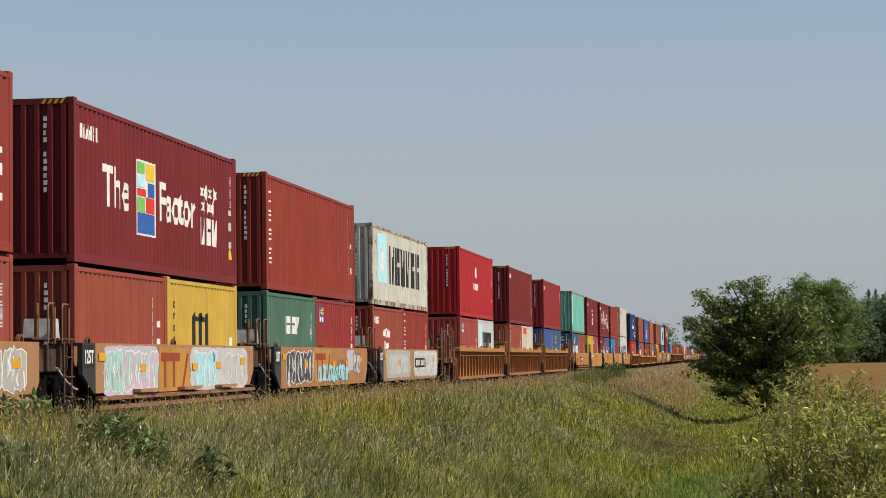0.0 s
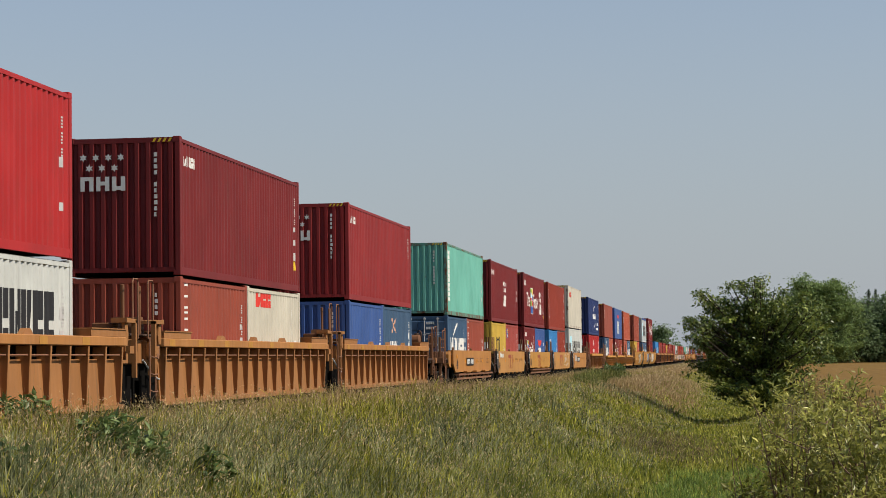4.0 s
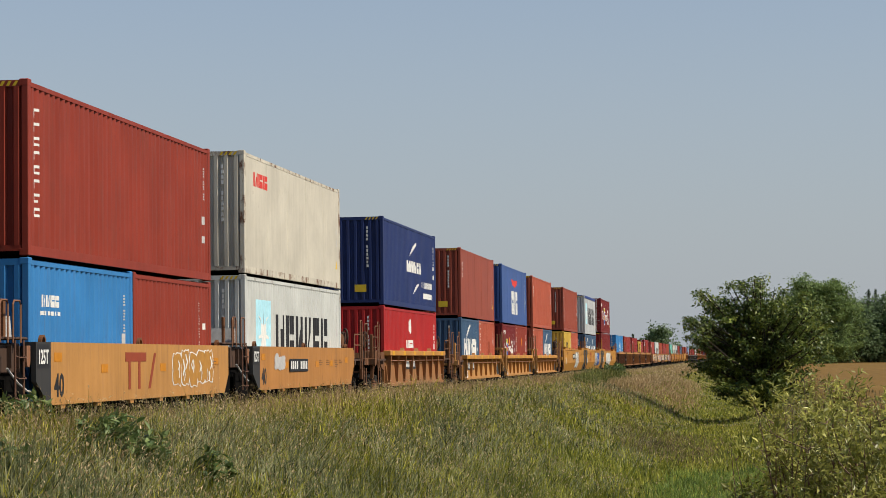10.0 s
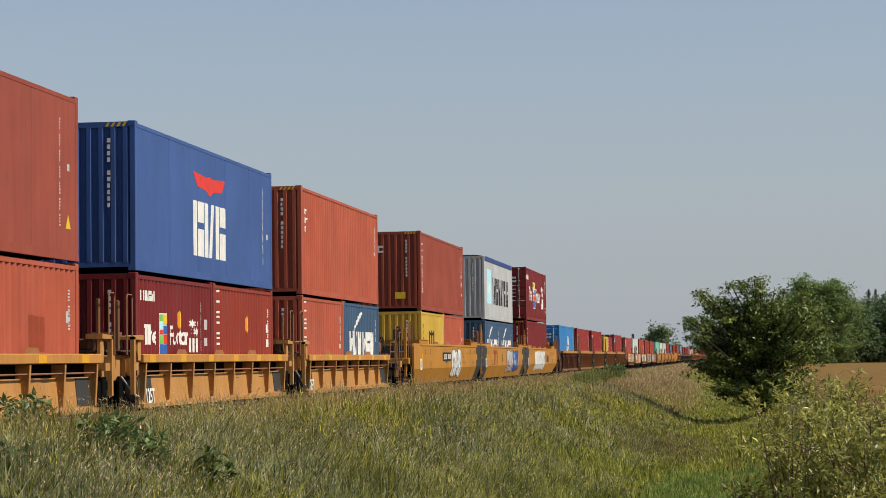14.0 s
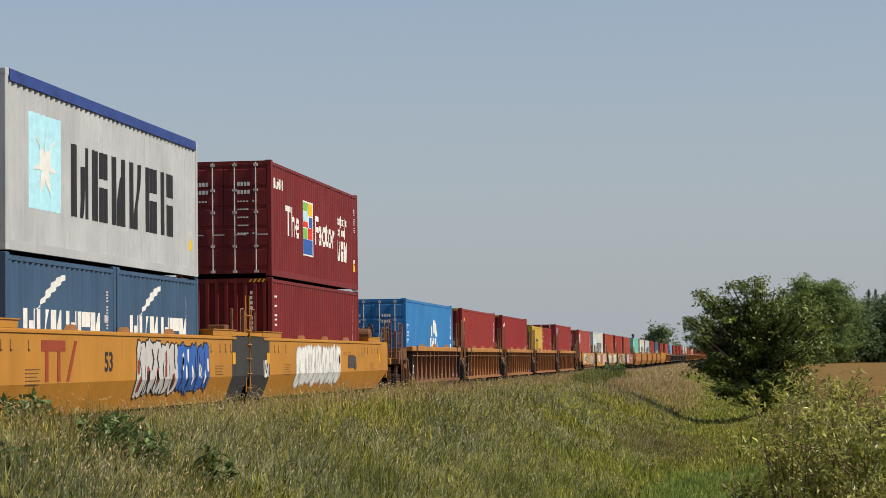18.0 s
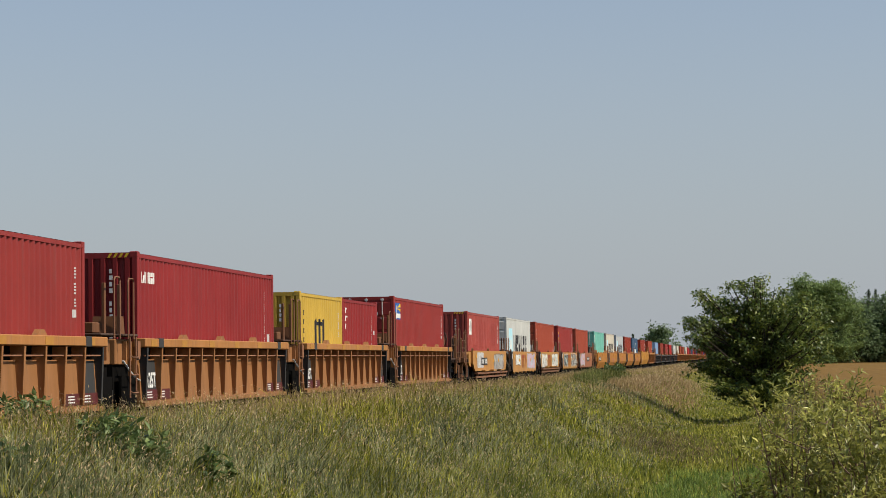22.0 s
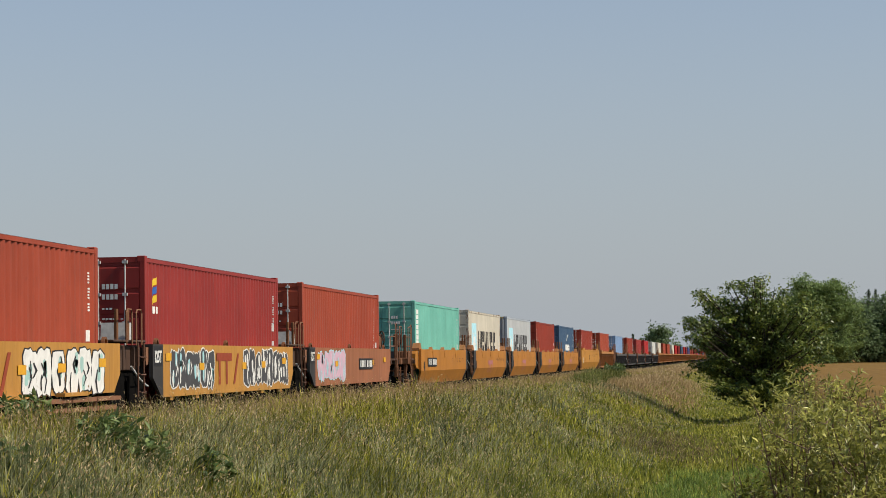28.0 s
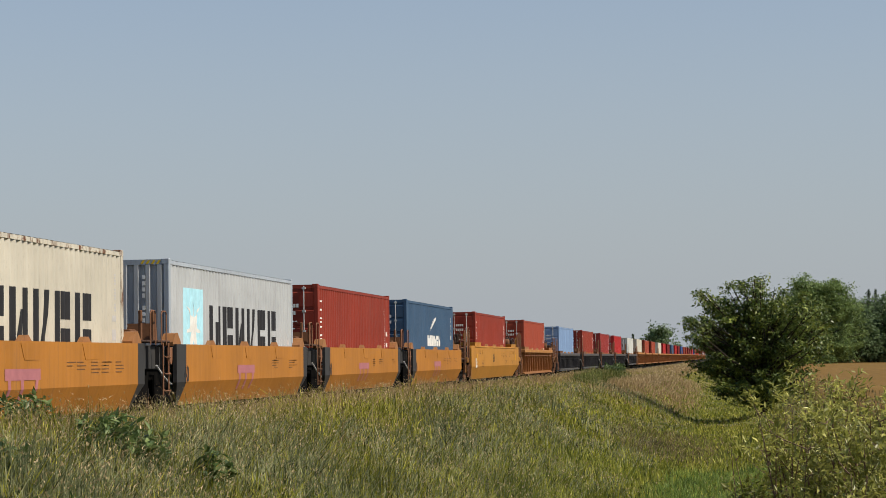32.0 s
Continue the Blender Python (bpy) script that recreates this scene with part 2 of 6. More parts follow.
def make_ground():
    xs = [-3000, -1500, -700, -300, -120, -60, -30, -20, -14, -10, -8, -6.5, -5, -4, -3, -2.5] + [-2 + i for i in range(5)]
    xs += [2.5 + 0.5 * i for i in range(36)] + [21, 23, 26, 30, 40, 60, 100, 200, 400, 900, 1700, 3000]
    ys = [-3000, -1500, -900, -600, -400, -250, -150, -90, -50, -30, -15, -5] + [2.0 * i for i in range(130)]
    ys += [260 + 8 * i for i in range(20)] + [430, 470, 520, 600, 700, 850, 1100, 1400, 1900, 2600, 3600, 4600]
    s = Shape()
    s.v = [(x, y, ground_z(x, y)) for y in ys for x in xs]
    w = len(xs)
    s.f = [[j * w + i, j * w + i + 1, j * w + w + i + 1, j * w + w + i] for j in range(len(ys) - 1) for i in range(w - 1)]
    m, n, l, b = node_mat("ground_soil_and_stubble", 0.95)
    b.inputs["Specular IOR Level"].default_value = 0.08
    geo = n.new("ShaderNodeNewGeometry")
    pos = geo.outputs["Position"]
    sep = n.new("ShaderNodeSeparateXYZ")
    l.new(pos, sep.inputs[0])
    fine, mid, big = noise_node(n, l, pos, 7.0, 6), noise_node(n, l, pos, 0.8, 5), noise_node(n, l, pos, 0.06, 4)
    grass = blend(n, l, ramp(n, l, mid, 0.35, 0.65), (0.07, 0.085, 0.022), (0.15, 0.14, 0.05))
    grass = blend(n, l, ramp(n, l, big, 0.45, 0.7), grass, (0.15, 0.12, 0.042))
    rows = noise_node(n, l, scaled(n, l, pos, 1.6, 0.03, 1.0), 1.0, 4)
    crop = blend(n, l, ramp(n, l, rows, 0.3, 0.7), (0.14, 0.082, 0.0235), (0.19, 0.114, 0.034))
    crop = blend(n, l, ramp(n, l, big, 0.5, 0.8), crop, (0.15, 0.094, 0.032))
    gravel = blend(n, l, ramp(n, l, fine, 0.3, 0.7), (0.022, 0.019, 0.016), (0.075, 0.064, 0.052))
    ab = n.new("ShaderNodeMath")
    ab.operation = "ABSOLUTE"
    l.new(sep.outputs["X"], ab.inputs[0])
    jig = n.new("ShaderNodeMath")
    jig.operation = "MULTIPLY_ADD"
    l.new(mid, jig.inputs[0])
    jig.inputs[1].default_value = 1.2
    l.new(ab.outputs[0], jig.inputs[2])
    c = blend(n, l, ramp(n, l, jig.outputs[0], 2.9, 3.5), gravel, grass)
    c = blend(n, l, ramp(n, l, jig.outputs[0], 16.6, 17.6), c, crop)
    # a bare patch of trodden earth beside the track
    off = n.new("ShaderNodeVectorMath")
    off.operation = "SUBTRACT"
    l.new(pos, off.inputs[0])
    off.inputs[1].default_value = (5.3, 236.0, 0.0)
    ln = n.new("ShaderNodeVectorMath")
    ln.operation = "LENGTH"
    l.new(scaled(n, l, off.outputs[0], 0.9, 0.07, 0.0), ln.inputs[0])
    bare = ramp(n, l, ln.outputs["Value"], 1.1, 0.7)
    c = blend(n, l, bare, c, (0.16, 0.12, 0.055))
    l.new(c, b.inputs["Base Color"])
    bumped(n, l, b, fine, 0.6, 0.05)
    me = s.mesh("ground", True)
    ob = part("ground", me, m)
    tagged(ob, "grassy railway bank, ditch and ripe tan grain field", "ground", kind="structure")


make_ground()


def make_track():
    for side in (-1, 1):
        s = Shape()
        prof = [(-0.075, -0.18), (0.075, -0.18), (0.075, -0.165), (0.012, -0.14), (0.012, -0.045), (0.036, -0.03), (0.036, 0.0), (-0.036, 0.0), (-0.036, -0.03), (-0.012, -0.045), (-0.012, -0.14), (-0.075, -0.165)]
        s.prism([(p[0] + side * 0.7525, p[1]) for p in prof], -700, 1500, "y")
        tagged(part("rail", s, plain("dull_rail_steel", (0.035, 0.024, 0.018), 0.6, 0.3)), "rusty steel rail with a bright running top", "rail", "rails of the track", "structure")
    ties = Shape()
    for i in range(600):
        y = 8 + i * 0.53
        ties.box(-1.3, y, -0.36, 1.3, y + 0.23, -0.182)
    tagged(part("sleepers", ties, plain("weathered_timber", (0.11, 0.085, 0.065), 0.9)), "weathered timber sleepers under the rails", "sleepers", kind="stuff")


make_track()


# ---- containers ----
CW = 2.438
L40, L20 = 12.192, 6.058


def wall_profile(length, flat):
    """Break points (along, depth) of the corrugated side."""
    y0, y1 = 0.10, length - 0.10
    ys = []
    if flat:
        n = 3 if length < 8 else 5
        for i in range(n):
            a, b = y0 + (y1 - y0) * i / n, y0 + (y1 - y0) * (i + 1) / n
            ys += [(a, -0.02), (a + 0.03, 0.0), (b - 0.03, 0.0), (b, -0.02)]
    else:
        n = round((y1 - y0) / 0.278)
        p = (y1 - y0) / n
        for i in range(n):
            a = y0 + i * p
            ys += [(a, -0.036), (a + 0.070, -0.036), (a + 0.070 + 0.068, 0.0), (a + 0.070 + 0.068 + 0.072, 0.0)]
        ys.append((y1, -0.036))
    return ys


PROFILE = {}         # by container: the profile on which its markings lie


def side_wall(length, height, flat=False):
    """Corrugated wall in the y-z plane, facing +x; x = 0 is its outermost face."""
    s = Shape()
    z0, z1 = 0.16, height - 0.115
    y0, y1 = 0.10, length - 0.10
    ys = wall_profile(length, flat)
    for y, x in ys:
        s.v += [(x, y, z0), (x, y, z1)]
    for i in range(len(ys) - 1):
        s.f.append([2 * i, 2 * i + 2, 2 * i + 3, 2 * i + 1])
    # inner skin closes the wall
    o = len(s.v)
    s.v += [(-0.045, y0, z0), (-0.045, y1, z0), (-0.045, y1, z1), (-0.045, y0, z1)]
    s.f.append([o + 3, o + 2, o + 1, o])
    return s.mesh("side_wall")


def end_wall(height):
    """Corrugated end wall in the x-z plane, facing -y."""
    s = Shape()
    z0, z1 = 0.17, height - 0.13
    x0, x1 = -CW / 2 + 0.13, CW / 2 - 0.13
    n = 9
    p = (x1 - x0) / n
    xs = []
    for i in range(n):
        a = x0 + i * p
        xs += [(a, 0.062), (a + 0.085, 0.062), (a + 0.125, 0.0), (a + 0.205, 0.0)]
    xs.append((x1, 0.062))
    for x, y in xs:
        s.v += [(x, y, z0), (x, y, z1)]
    for i in range(len(xs) - 1):
        s.f.append([2 * i, 2 * i + 2, 2 * i + 3, 2 * i + 1])
    o = len(s.v)
    s.v += [(x0, 0.07, z0), (x1, 0.07, z0), (x1, 0.07, z1), (x0, 0.07, z1)]
    s.f.append([o + 3, o + 2, o + 1, o])
    return s.mesh("end_wall")


def door_leaf(height):
    """One door leaf, x from 0 to 1.12, facing -y, with a ribbed face."""
    s = Shape()
    z0, z1 = 0.17, height - 0.13
    n, face = 5, [(0.06, z0), (0.02, z0)]
    for i in range(n):
        a = z0 + 0.05 + (z1 - z0 - 0.1) * i / n
        b = z0 + 0.05 + (z1 - z0 - 0.1) * (i + 1) / n
        face += [(0.02, a + 0.03), (0.0, a + 0.06), (0.0, b - 0.06), (0.02, b - 0.03)]
    s.prism(face + [(0.02, z1), (0.06, z1)], 0.0, 1.09, "x")
    return s.mesh("door")


def lock_rod(height):
    s = Shape()
    s.tube([(0, 0, 0.08), (0, 0, height - 0.06)], 0.017, 6)
    for z in (0.12, 0.75, height * 0.55, height - 0.75, height - 0.12):
        s.box(-0.05, -0.02, z - 0.03, 0.05, 0.03, z + 0.03)
    s.box(-0.01, -0.035, 1.02, 0.30, -0.015, 1.05)
    return s.mesh("lock_rod")


def casting():
    s = Shape()
    s.chamfer(-0.081, -0.089, -0.059, 0.081, 0.089, 0.059, 0.012)
    s.box(-0.084, -0.03, -0.025, -0.08, 0.03, 0.025)
    return s.mesh("corner_casting")


def roof(length):
    s = Shape()
    n = round(length / 0.3)
    prof = []
    for i in range(n):
        a, b = 0.1 + (length - 0.2) * i / n, 0.1 + (length - 0.2) * (i + 1) / n
        prof += [(a, 0), (a + 0.05, 0.018), (b - 0.05, 0.018)]
    prof.append((length - 0.1, 0))
    for y, z in prof:
        s.v += [(-CW / 2 + 0.06, y, z), (CW / 2 - 0.06, y, z)]
    for i in range(len(prof) - 1):
        s.f.append([2 * i, 2 * i + 1, 2 * i + 3, 2 * i + 2])
    return s.mesh("roof")


def rail_part(length, h, dep, tabs=False):
    s = Shape()
    s.box(0, 0.08, 0, dep, length - 0.08, h)
    if tabs:
        # the stepped lower lip of the bottom rail
        s.box(-0.03, 0.08, 0, 0, length - 0.08, 0.03)
    return s.mesh("rail")


def container(y, z, length, height, colour, end="wall", flat=False, tarp=False, detail=2, frame_colour=None, words=""):
    """A shipping container whose near end is at y; its base is at z. end: wall or doors faces the near end."""
    col = PAINT[colour]
    fcol = PAINT.get(frame_colour, col) if frame_colour != "rusty" else RUSTED[colour]
    root = new("shipping_container")
    root.empty_display_size = 0.3
    hw = CW / 2
    PROFILE[root.name] = wall_profile(length, flat)
    for sx in (1, -1):
        if detail < 2 and sx < 0:
            part("side_wall", cached(("sw", length, height, flat), lambda: side_wall(length, height, flat)), col, root, at=(-hw + 0.012, length, 0), turn=(0, 0, math.pi))
            continue
        part("side_wall", cached(("sw", length, height, flat), lambda: side_wall(length, height, flat)), col, root,
             at=(sx * (hw - 0.012), 0 if sx > 0 else length, 0), turn=(0, 0, 0 if sx > 0 else math.pi))
    ends = (("doors", "wall") if end == "doors" else ("wall", "doors"))
    for k, what in enumerate(ends):
        yy, rz = (0.0, 0.0) if k == 0 else (length, math.pi)
        if what == "wall" or (k == 1 and detail < 2):
            part("end_wall", cached(("ew", height), lambda: end_wall(height)), col, root, at=(0, yy, 0), turn=(0, 0, rz))
        else:
            for d in (-1, 1):
                leaf = part("door", cached(("dl", height), lambda: door_leaf(height)), col, root, at=((-1.095 if d < 0 else 0.005) * (1 if k == 0 else -1), yy, 0), turn=(0, 0, rz))
                if k == 0:
                    for xr in (0.28, 0.82):
                        part("lock_rod", cached(("lr", height), lambda: lock_rod(height)), GALV, leaf, "galvanised door locking rod", at=(xr, -0.03, 0))
    post = cached(("post", height), lambda: Shape().chamfer(-0.06, -0.07, 0.001, 0.06, 0.07, height - 0.001, 0.012).mesh("corner_post"))
    cast = cached("cast", casting)
    for sx in (1, -1):
        for yy in (0.072, length - 0.072):
            part("corner_post", post, fcol, root, at=(sx * (hw - 0.06), yy, 0))
            if detail >= 1 and (sx > 0 or yy < 1):
                for zz in (0.059, height - 0.059):
                    part("corner_casting", cast, fcol, root, at=(sx * (hw - 0.08), yy + 0.017 * (1 if yy < 1 else -1), zz))
        part("bottom_rail", cached(("br", length), lambda: rail_part(length, 0.155, 0.05, True)), fcol, root, at=(hw - 0.056 if sx > 0 else -hw + 0.006, 0, 0.012))
        part("top_rail", cached(("tr", length), lambda: rail_part(length, 0.075, 0.06)), fcol, root, at=(hw - 0.066 if sx > 0 else -hw + 0.006, 0, height - 0.120))
    for yy in (0.0, length - 0.08):
        part("end_sill", cached("sill", lambda: Shape().box(-hw + 0.13, 0.006, 0.075, hw - 0.13, 0.074, 0.168).mesh("end_sill")), fcol, root, at=(0, yy, 0))
        part("end_header", cached("head", lambda: Shape().box(-hw + 0.13, 0.006, -0.128, hw - 0.13, 0.074, -0.02).mesh("end_header")), fcol, root, at=(0, yy, height))
    part("roof", cached(("roof", length), lambda: roof(length)), col, root, at=(0, 0, height - 0.045))
    part("floor", cached(("floor", length), lambda: Shape().box(-hw + 0.07, 0.09, 0.05, hw - 0.07, length - 0.09, 0.15).mesh("floor")), UNDER, root)
    if tarp:
        s = Shape()
        pts = [(-hw - 0.012, -0.16), (-hw - 0.012, 0.03), (-hw + 0.5, 0.09), (hw - 0.5, 0.09), (hw + 0.012, 0.03), (hw + 0.012, -0.16)]
        s.prism(pts, 0.17, length - 0.17, "y")
        part("tarpaulin", s, TARP, root, "blue tarpaulin roof cover", at=(0, 0, height - 0.03))
    tagged(root, words, "container", "containers on the train")
    RIDERS.append((root, y, z))
    return root


RIDERS = []          # things that ride along the track: object, place along it, height


# ---- markings ----
def plate(s, y0, z0, y1, z1, x=0.0, lean=0.0):
    """A thin flat mark on a wall that faces +x."""
    s.prism([(y0, z0), (y1, z0), (y1 + lean, z1), (y0 + lean, z1)], x, x + 0.004, "x")


def words_mesh(text, width, height):
    def make():
        cu = bpy.data.curves.new("words", "FONT")
        cu.body, cu.size, cu.extrude, cu.resolution_u, cu.offset = text, 1.0, 0.002, 2, 0.025
        ob = new("words", cu)
        me = bpy.data.meshes.new_from_object(ob.evaluated_get(bpy.context.evaluated_depsgraph_get()))
        bpy.data.objects.remove(ob)
        co = np.empty(len(me.vertices) * 3)
        me.vertices.foreach_get("co", co)
        co = co.reshape(-1, 3)
        lo, hi = co.min(0), co.max(0)
        out = np.stack([co[:, 2], (co[:, 0] - lo[0]) / (hi[0] - lo[0]) * width, (co[:, 1] - lo[1]) / (hi[1] - lo[1]) * height], 1)
        me.vertices.foreach_set("co", out.ravel())
        me.materials.clear()
        me.materials.append(None)
        me.update()
        return me
    return cached(("words", text, width, height), make)


FACE = CW / 2 - 0.008          # plane of markings on a container's side


def cut(poly, axis, level, above):
    """The part of a polygon on one side of a level."""
    out = []
    for i, p in enumerate(poly):
        q = poly[(i + 1) % len(poly)]
        a, b = (p[axis] - level, q[axis] - level) if above else (level - p[axis], level - q[axis])
        if a >= 0:
            out.append(p)
        if a * b < 0:
            t = a / (a - b)
            out.append((p[0] + (q[0] - p[0]) * t, p[1] + (q[1] - p[1]) * t))
    return out


def faces_of(shape):
    """Front faces of a flat marking, as (along, up) polygons."""
    top = max(v[0] for v in shape.v) - 1e-4
    return [[shape.v[i][1:] for i in f] for f in shape.f if all(shape.v[i][0] > top for i in f)]


def drape(shape, profile, lift):
    """The marking laid onto a corrugated wall, as paint follows the steel."""
    s = Shape()
    for poly in faces_of(shape):
        lo, hi = min(p[0] for p in poly), max(p[0] for p in poly)
        for (a, da), (b, db) in zip(profile, profile[1:]):
            if b - a < 1e-6 or b <= lo or a >= hi:
                continue
            q = cut(cut(poly, 0, a, True), 0, b, False)
            if len(q) > 2:
                o = len(s.v)
                s.v += [(da + (db - da) * (y - a) / (b - a) + lift, y, z) for y, z in q]
                s.f.append(list(range(o, o + len(q))))
    return s


def words_shape(text, y, z, width, height):
    """Front faces of lettering, to be laid on a wall."""
    me, s = words_mesh(text, width, height), Shape()
    for p in me.polygons:
        if all(me.vertices[i].co.x > 0.0015 for i in p.vertices):
            o = len(s.v)
            s.v += [(0.004, me.vertices[i].co.y + y, me.vertices[i].co.z + z) for i in p.vertices]
            s.f.append(list(range(o, o + len(p.vertices))))
    return s


def mark(root, shape, ink, name="marking", label="", x=FACE):
    if root.name in PROFILE:
        shape = drape(shape, PROFILE[root.name], 0.003 + 1.2 * max(0.0, x - FACE))
        if shape.v:
            part(name, shape, INK[ink], root, label, at=(CW / 2 - 0.012, 0, 0))
        return
    part(name, shape, INK[ink], root, label, at=(x, 0, 0))


def blocks(y0, z0, y1, z1, n, gap=0.18, notch=True, seed=1):
    """A row of n bold plain blocks, notched here and there, for a logo's lettering."""
    s, r = Shape(), random.Random(seed)
    w = (y1 - y0) / n
    for i in range(n):
        a, b = y0 + w * i, y0 + w * (i + 1) - w * gap
        h = z1 - z0
        if not notch:
            plate(s, a, z0, b, z1)
            continue
        t = (b - a) * 0.34
        plate(s, a, z0, a + t, z1)
        k = r.randrange(3)
        if k == 0:
            plate(s, a + t * 1.25, z0, a + t * 2.0, z0 + h * 0.72, lean=t * 0.5)
            plate(s, b - t * 0.55, z0, b, z1)
        elif k == 1:
            plate(s, a + t * 1.2, z0 + h * 0.62, b, z1)
            plate(s, a + t * 1.2, z0, b, z0 + h * 0.5)
        else:
            plate(s, a + t * 1.2, z0, a + t * 2.0, z1, lean=t * 0.7)
    return s


def bars(y0, z1, n, w, h, pitch, seed=1):
    """A column of short bars, for upright lettering."""
    s, r = Shape(), random.Random(seed)
    for i in range(n):
        z = z1 - i * pitch
        ww = w * r.uniform(0.6, 1)
        plate(s, y0, z - h, y0 + ww * 0.26, z)
        plate(s, y0 + ww * 0.26, z - h * 0.32, y0 + ww, z)
        if r.random() < 0.6:
            plate(s, y0 + ww * 0.26, z - h, y0 + ww * r.uniform(0.6, 1), z - h * 0.72)
    return s


def star_field(y0, z0, y1, z1):
    s = Shape()
    for row, n in ((2, 4), (1, 3), (0, 0)):
        for i in range(n):
            cy = y0 + (y1 - y0) * (i + 0.5) / n if row == 2 else y0 + (y1 - y0) * (i + 1) / 4
            cz = z1 - (z1 - z0) * (0.22 if row == 2 else 0.72)
            r = (y1 - y0) * 0.12
            s.prism([(cy + (r if k % 2 else r * 0.5) * math.cos(k * math.pi / 6), cz + (r if k % 2 else r * 0.5) * math.sin(k * math.pi / 6)) for k in range(12)], 0, 0.004, "x")
    return s


def swoosh(cy, cz, w, h):
    s = Shape()
    h *= 0.9
    top = [(cy - w / 2 + w * t, cz - h / 2 + h * math.sin(t * 1.5)) for t in (0, 0.2, 0.4, 0.6, 0.8, 1.0)]
    low = [(cy - w / 2 + w * t, cz - h / 2 + h * math.sin(t * 1.5) - h * 0.28 * math.sin(t * 2.6)) for t in (1.0, 0.8, 0.6, 0.4, 0.2)]
    for i in range(5):
        q = low[::-1]
        b0 = top[0] if i == 0 else q[i - 1]
        s.prism([b0, q[i], top[i + 1], top[i]] if i else [top[0], q[0], top[1]], 0, 0.004, "x")
    return s


def colour_tile(root, y0, z0, y1, z1):
    """A tall tile patched in bright colours, with a white edge."""
    s = Shape()
    plate(s, y0, z0, y1, z1)
    mark(root, s, "white", "logo_panel")
    w, h = y1 - y0, z1 - z0
    for a, b, c, d, ink in ((0.05, 0.03, 0.95, 0.30, "blue"), (0.05, 0.31, 0.48, 0.50, "green"), (0.5, 0.31, 0.95, 0.52, "red"), (0.55, 0.53, 0.95, 0.72, "blue"),
                            (0.05, 0.52, 0.5, 0.62, "red"), (0.05, 0.64, 0.45, 0.8, "sky"), (0.5, 0.75, 0.95, 0.97, "yellow"), (0.05, 0.82, 0.46, 0.97, "green")):
        q = Shape()
        plate(q, y0 + a * w, z0 + b * h, y0 + c * w, z0 + d * h)
        mark(root, q, ink, "logo_patch", x=FACE + 0.0045)


def logo_factor_short(root):
    """The same signs squeezed onto a short box."""
    mark(root, words_shape("The", 0.6, 1.20, 0.95, 0.40), "white", "lettering", "white lettering")
    mark(root, words_shape("Factor", 2.5, 1.20, 1.5, 0.40), "white", "lettering", "white lettering")
    colour_tile(root, 1.68, 0.95, 2.34, 1.84)
    mark(root, star_field(4.08, 1.40, 4.9, 1.74), "white", "star_logo")
    mark(root, blocks(4.1, 1.06, 4.95, 1.36, 3, 0.1, True, 5), "white", "wordmark")
    mark(root, blocks(0.3, 2.06, 1.4, 2.26, 5, 0.2, True, 2), "white", "small_mark")


def logo_factor(root, k=1.0, o=0.0, low=False):
    """White words, a tile of colours, stars and blocks."""
    z = -0.42 if low else 0.0
    mark(root, words_shape("The", o + 1.75 * k, 1.10 + z, 1.75 * k, 0.78), "white", "lettering", "white lettering")
    mark(root, words_shape("Factor", o + 5.62 * k, 1.06 + z, 2.95 * k, 0.80), "white", "lettering", "white lettering")
    colour_tile(root, o + 4.02 * k, 0.70 + z, o + 5.3 * k, 2.17 + z)
    mark(root, star_field(o + 8.85 * k, 1.42 + z, o + 10.4 * k, 2.05 + z), "white", "star_logo")
    mark(root, blocks(o + 8.9 * k, 0.77 + z, o + 10.5 * k, 1.36 + z, 3, 0.1, True, 5), "white", "wordmark")
    mark(root, blocks(o + 0.45, 2.22 + z * 0.3, o + 1.55, 2.48 + z * 0.3, 5, 0.2, True, 2), "white", "small_mark")


def logo_stars(root, y=5.3, w=1.45):
    mark(root, star_field(y, 1.45, y + w, 2.05), "white", "star_logo")
    mark(root, blocks(y, 0.82, y + w, 1.36, 3, 0.1, True, 5), "white", "wordmark")
    mark(root, blocks(0.45, 2.22, 1.5, 2.45, 5, 0.2, True, 2), "white", "small_mark")


def logo_small(root):
    mark(root, blocks(0.4, 2.3, 1.35, 2.52, 5, 0.2, True, 2), "white", "small_mark")


def logo_star_panel(root, k=1.0):
    """A sky-blue panel with a white star, and six tall black blocks."""
    y0, y1, z0, z1 = 1.2 * k, 2.85 * k, 0.75, 2.34
    s = Shape()
    plate(s, y0, z0, y1, z1)
    mark(root, s, "sky", "logo_panel", "sky-blue logo panel")
    cy, cz, st = (y0 + y1) / 2, (z0 + z1) / 2, Shape()
    for i in range(7):
        a = math.pi / 2 + i * 2 * math.pi / 7
        st.prism([(cy + 0.62 * k * math.cos(a), cz + 0.68 * math.sin(a)), (cy + 0.2 * k * math.cos(a + 0.45), cz + 0.2 * math.sin(a + 0.45)), (cy, cz), (cy + 0.2 * k * math.cos(a - 0.45), cz + 0.2 * math.sin(a - 0.45))], 0, 0.004, "x")
    mark(root, st, "white", "logo_star", "white star", FACE + 0.0045)
    mark(root, blocks(3.5 * k, 0.75, 10.5 * k, 2.02, 6, 0.22, True, 4), "black", "wordmark", "black logo blocks")


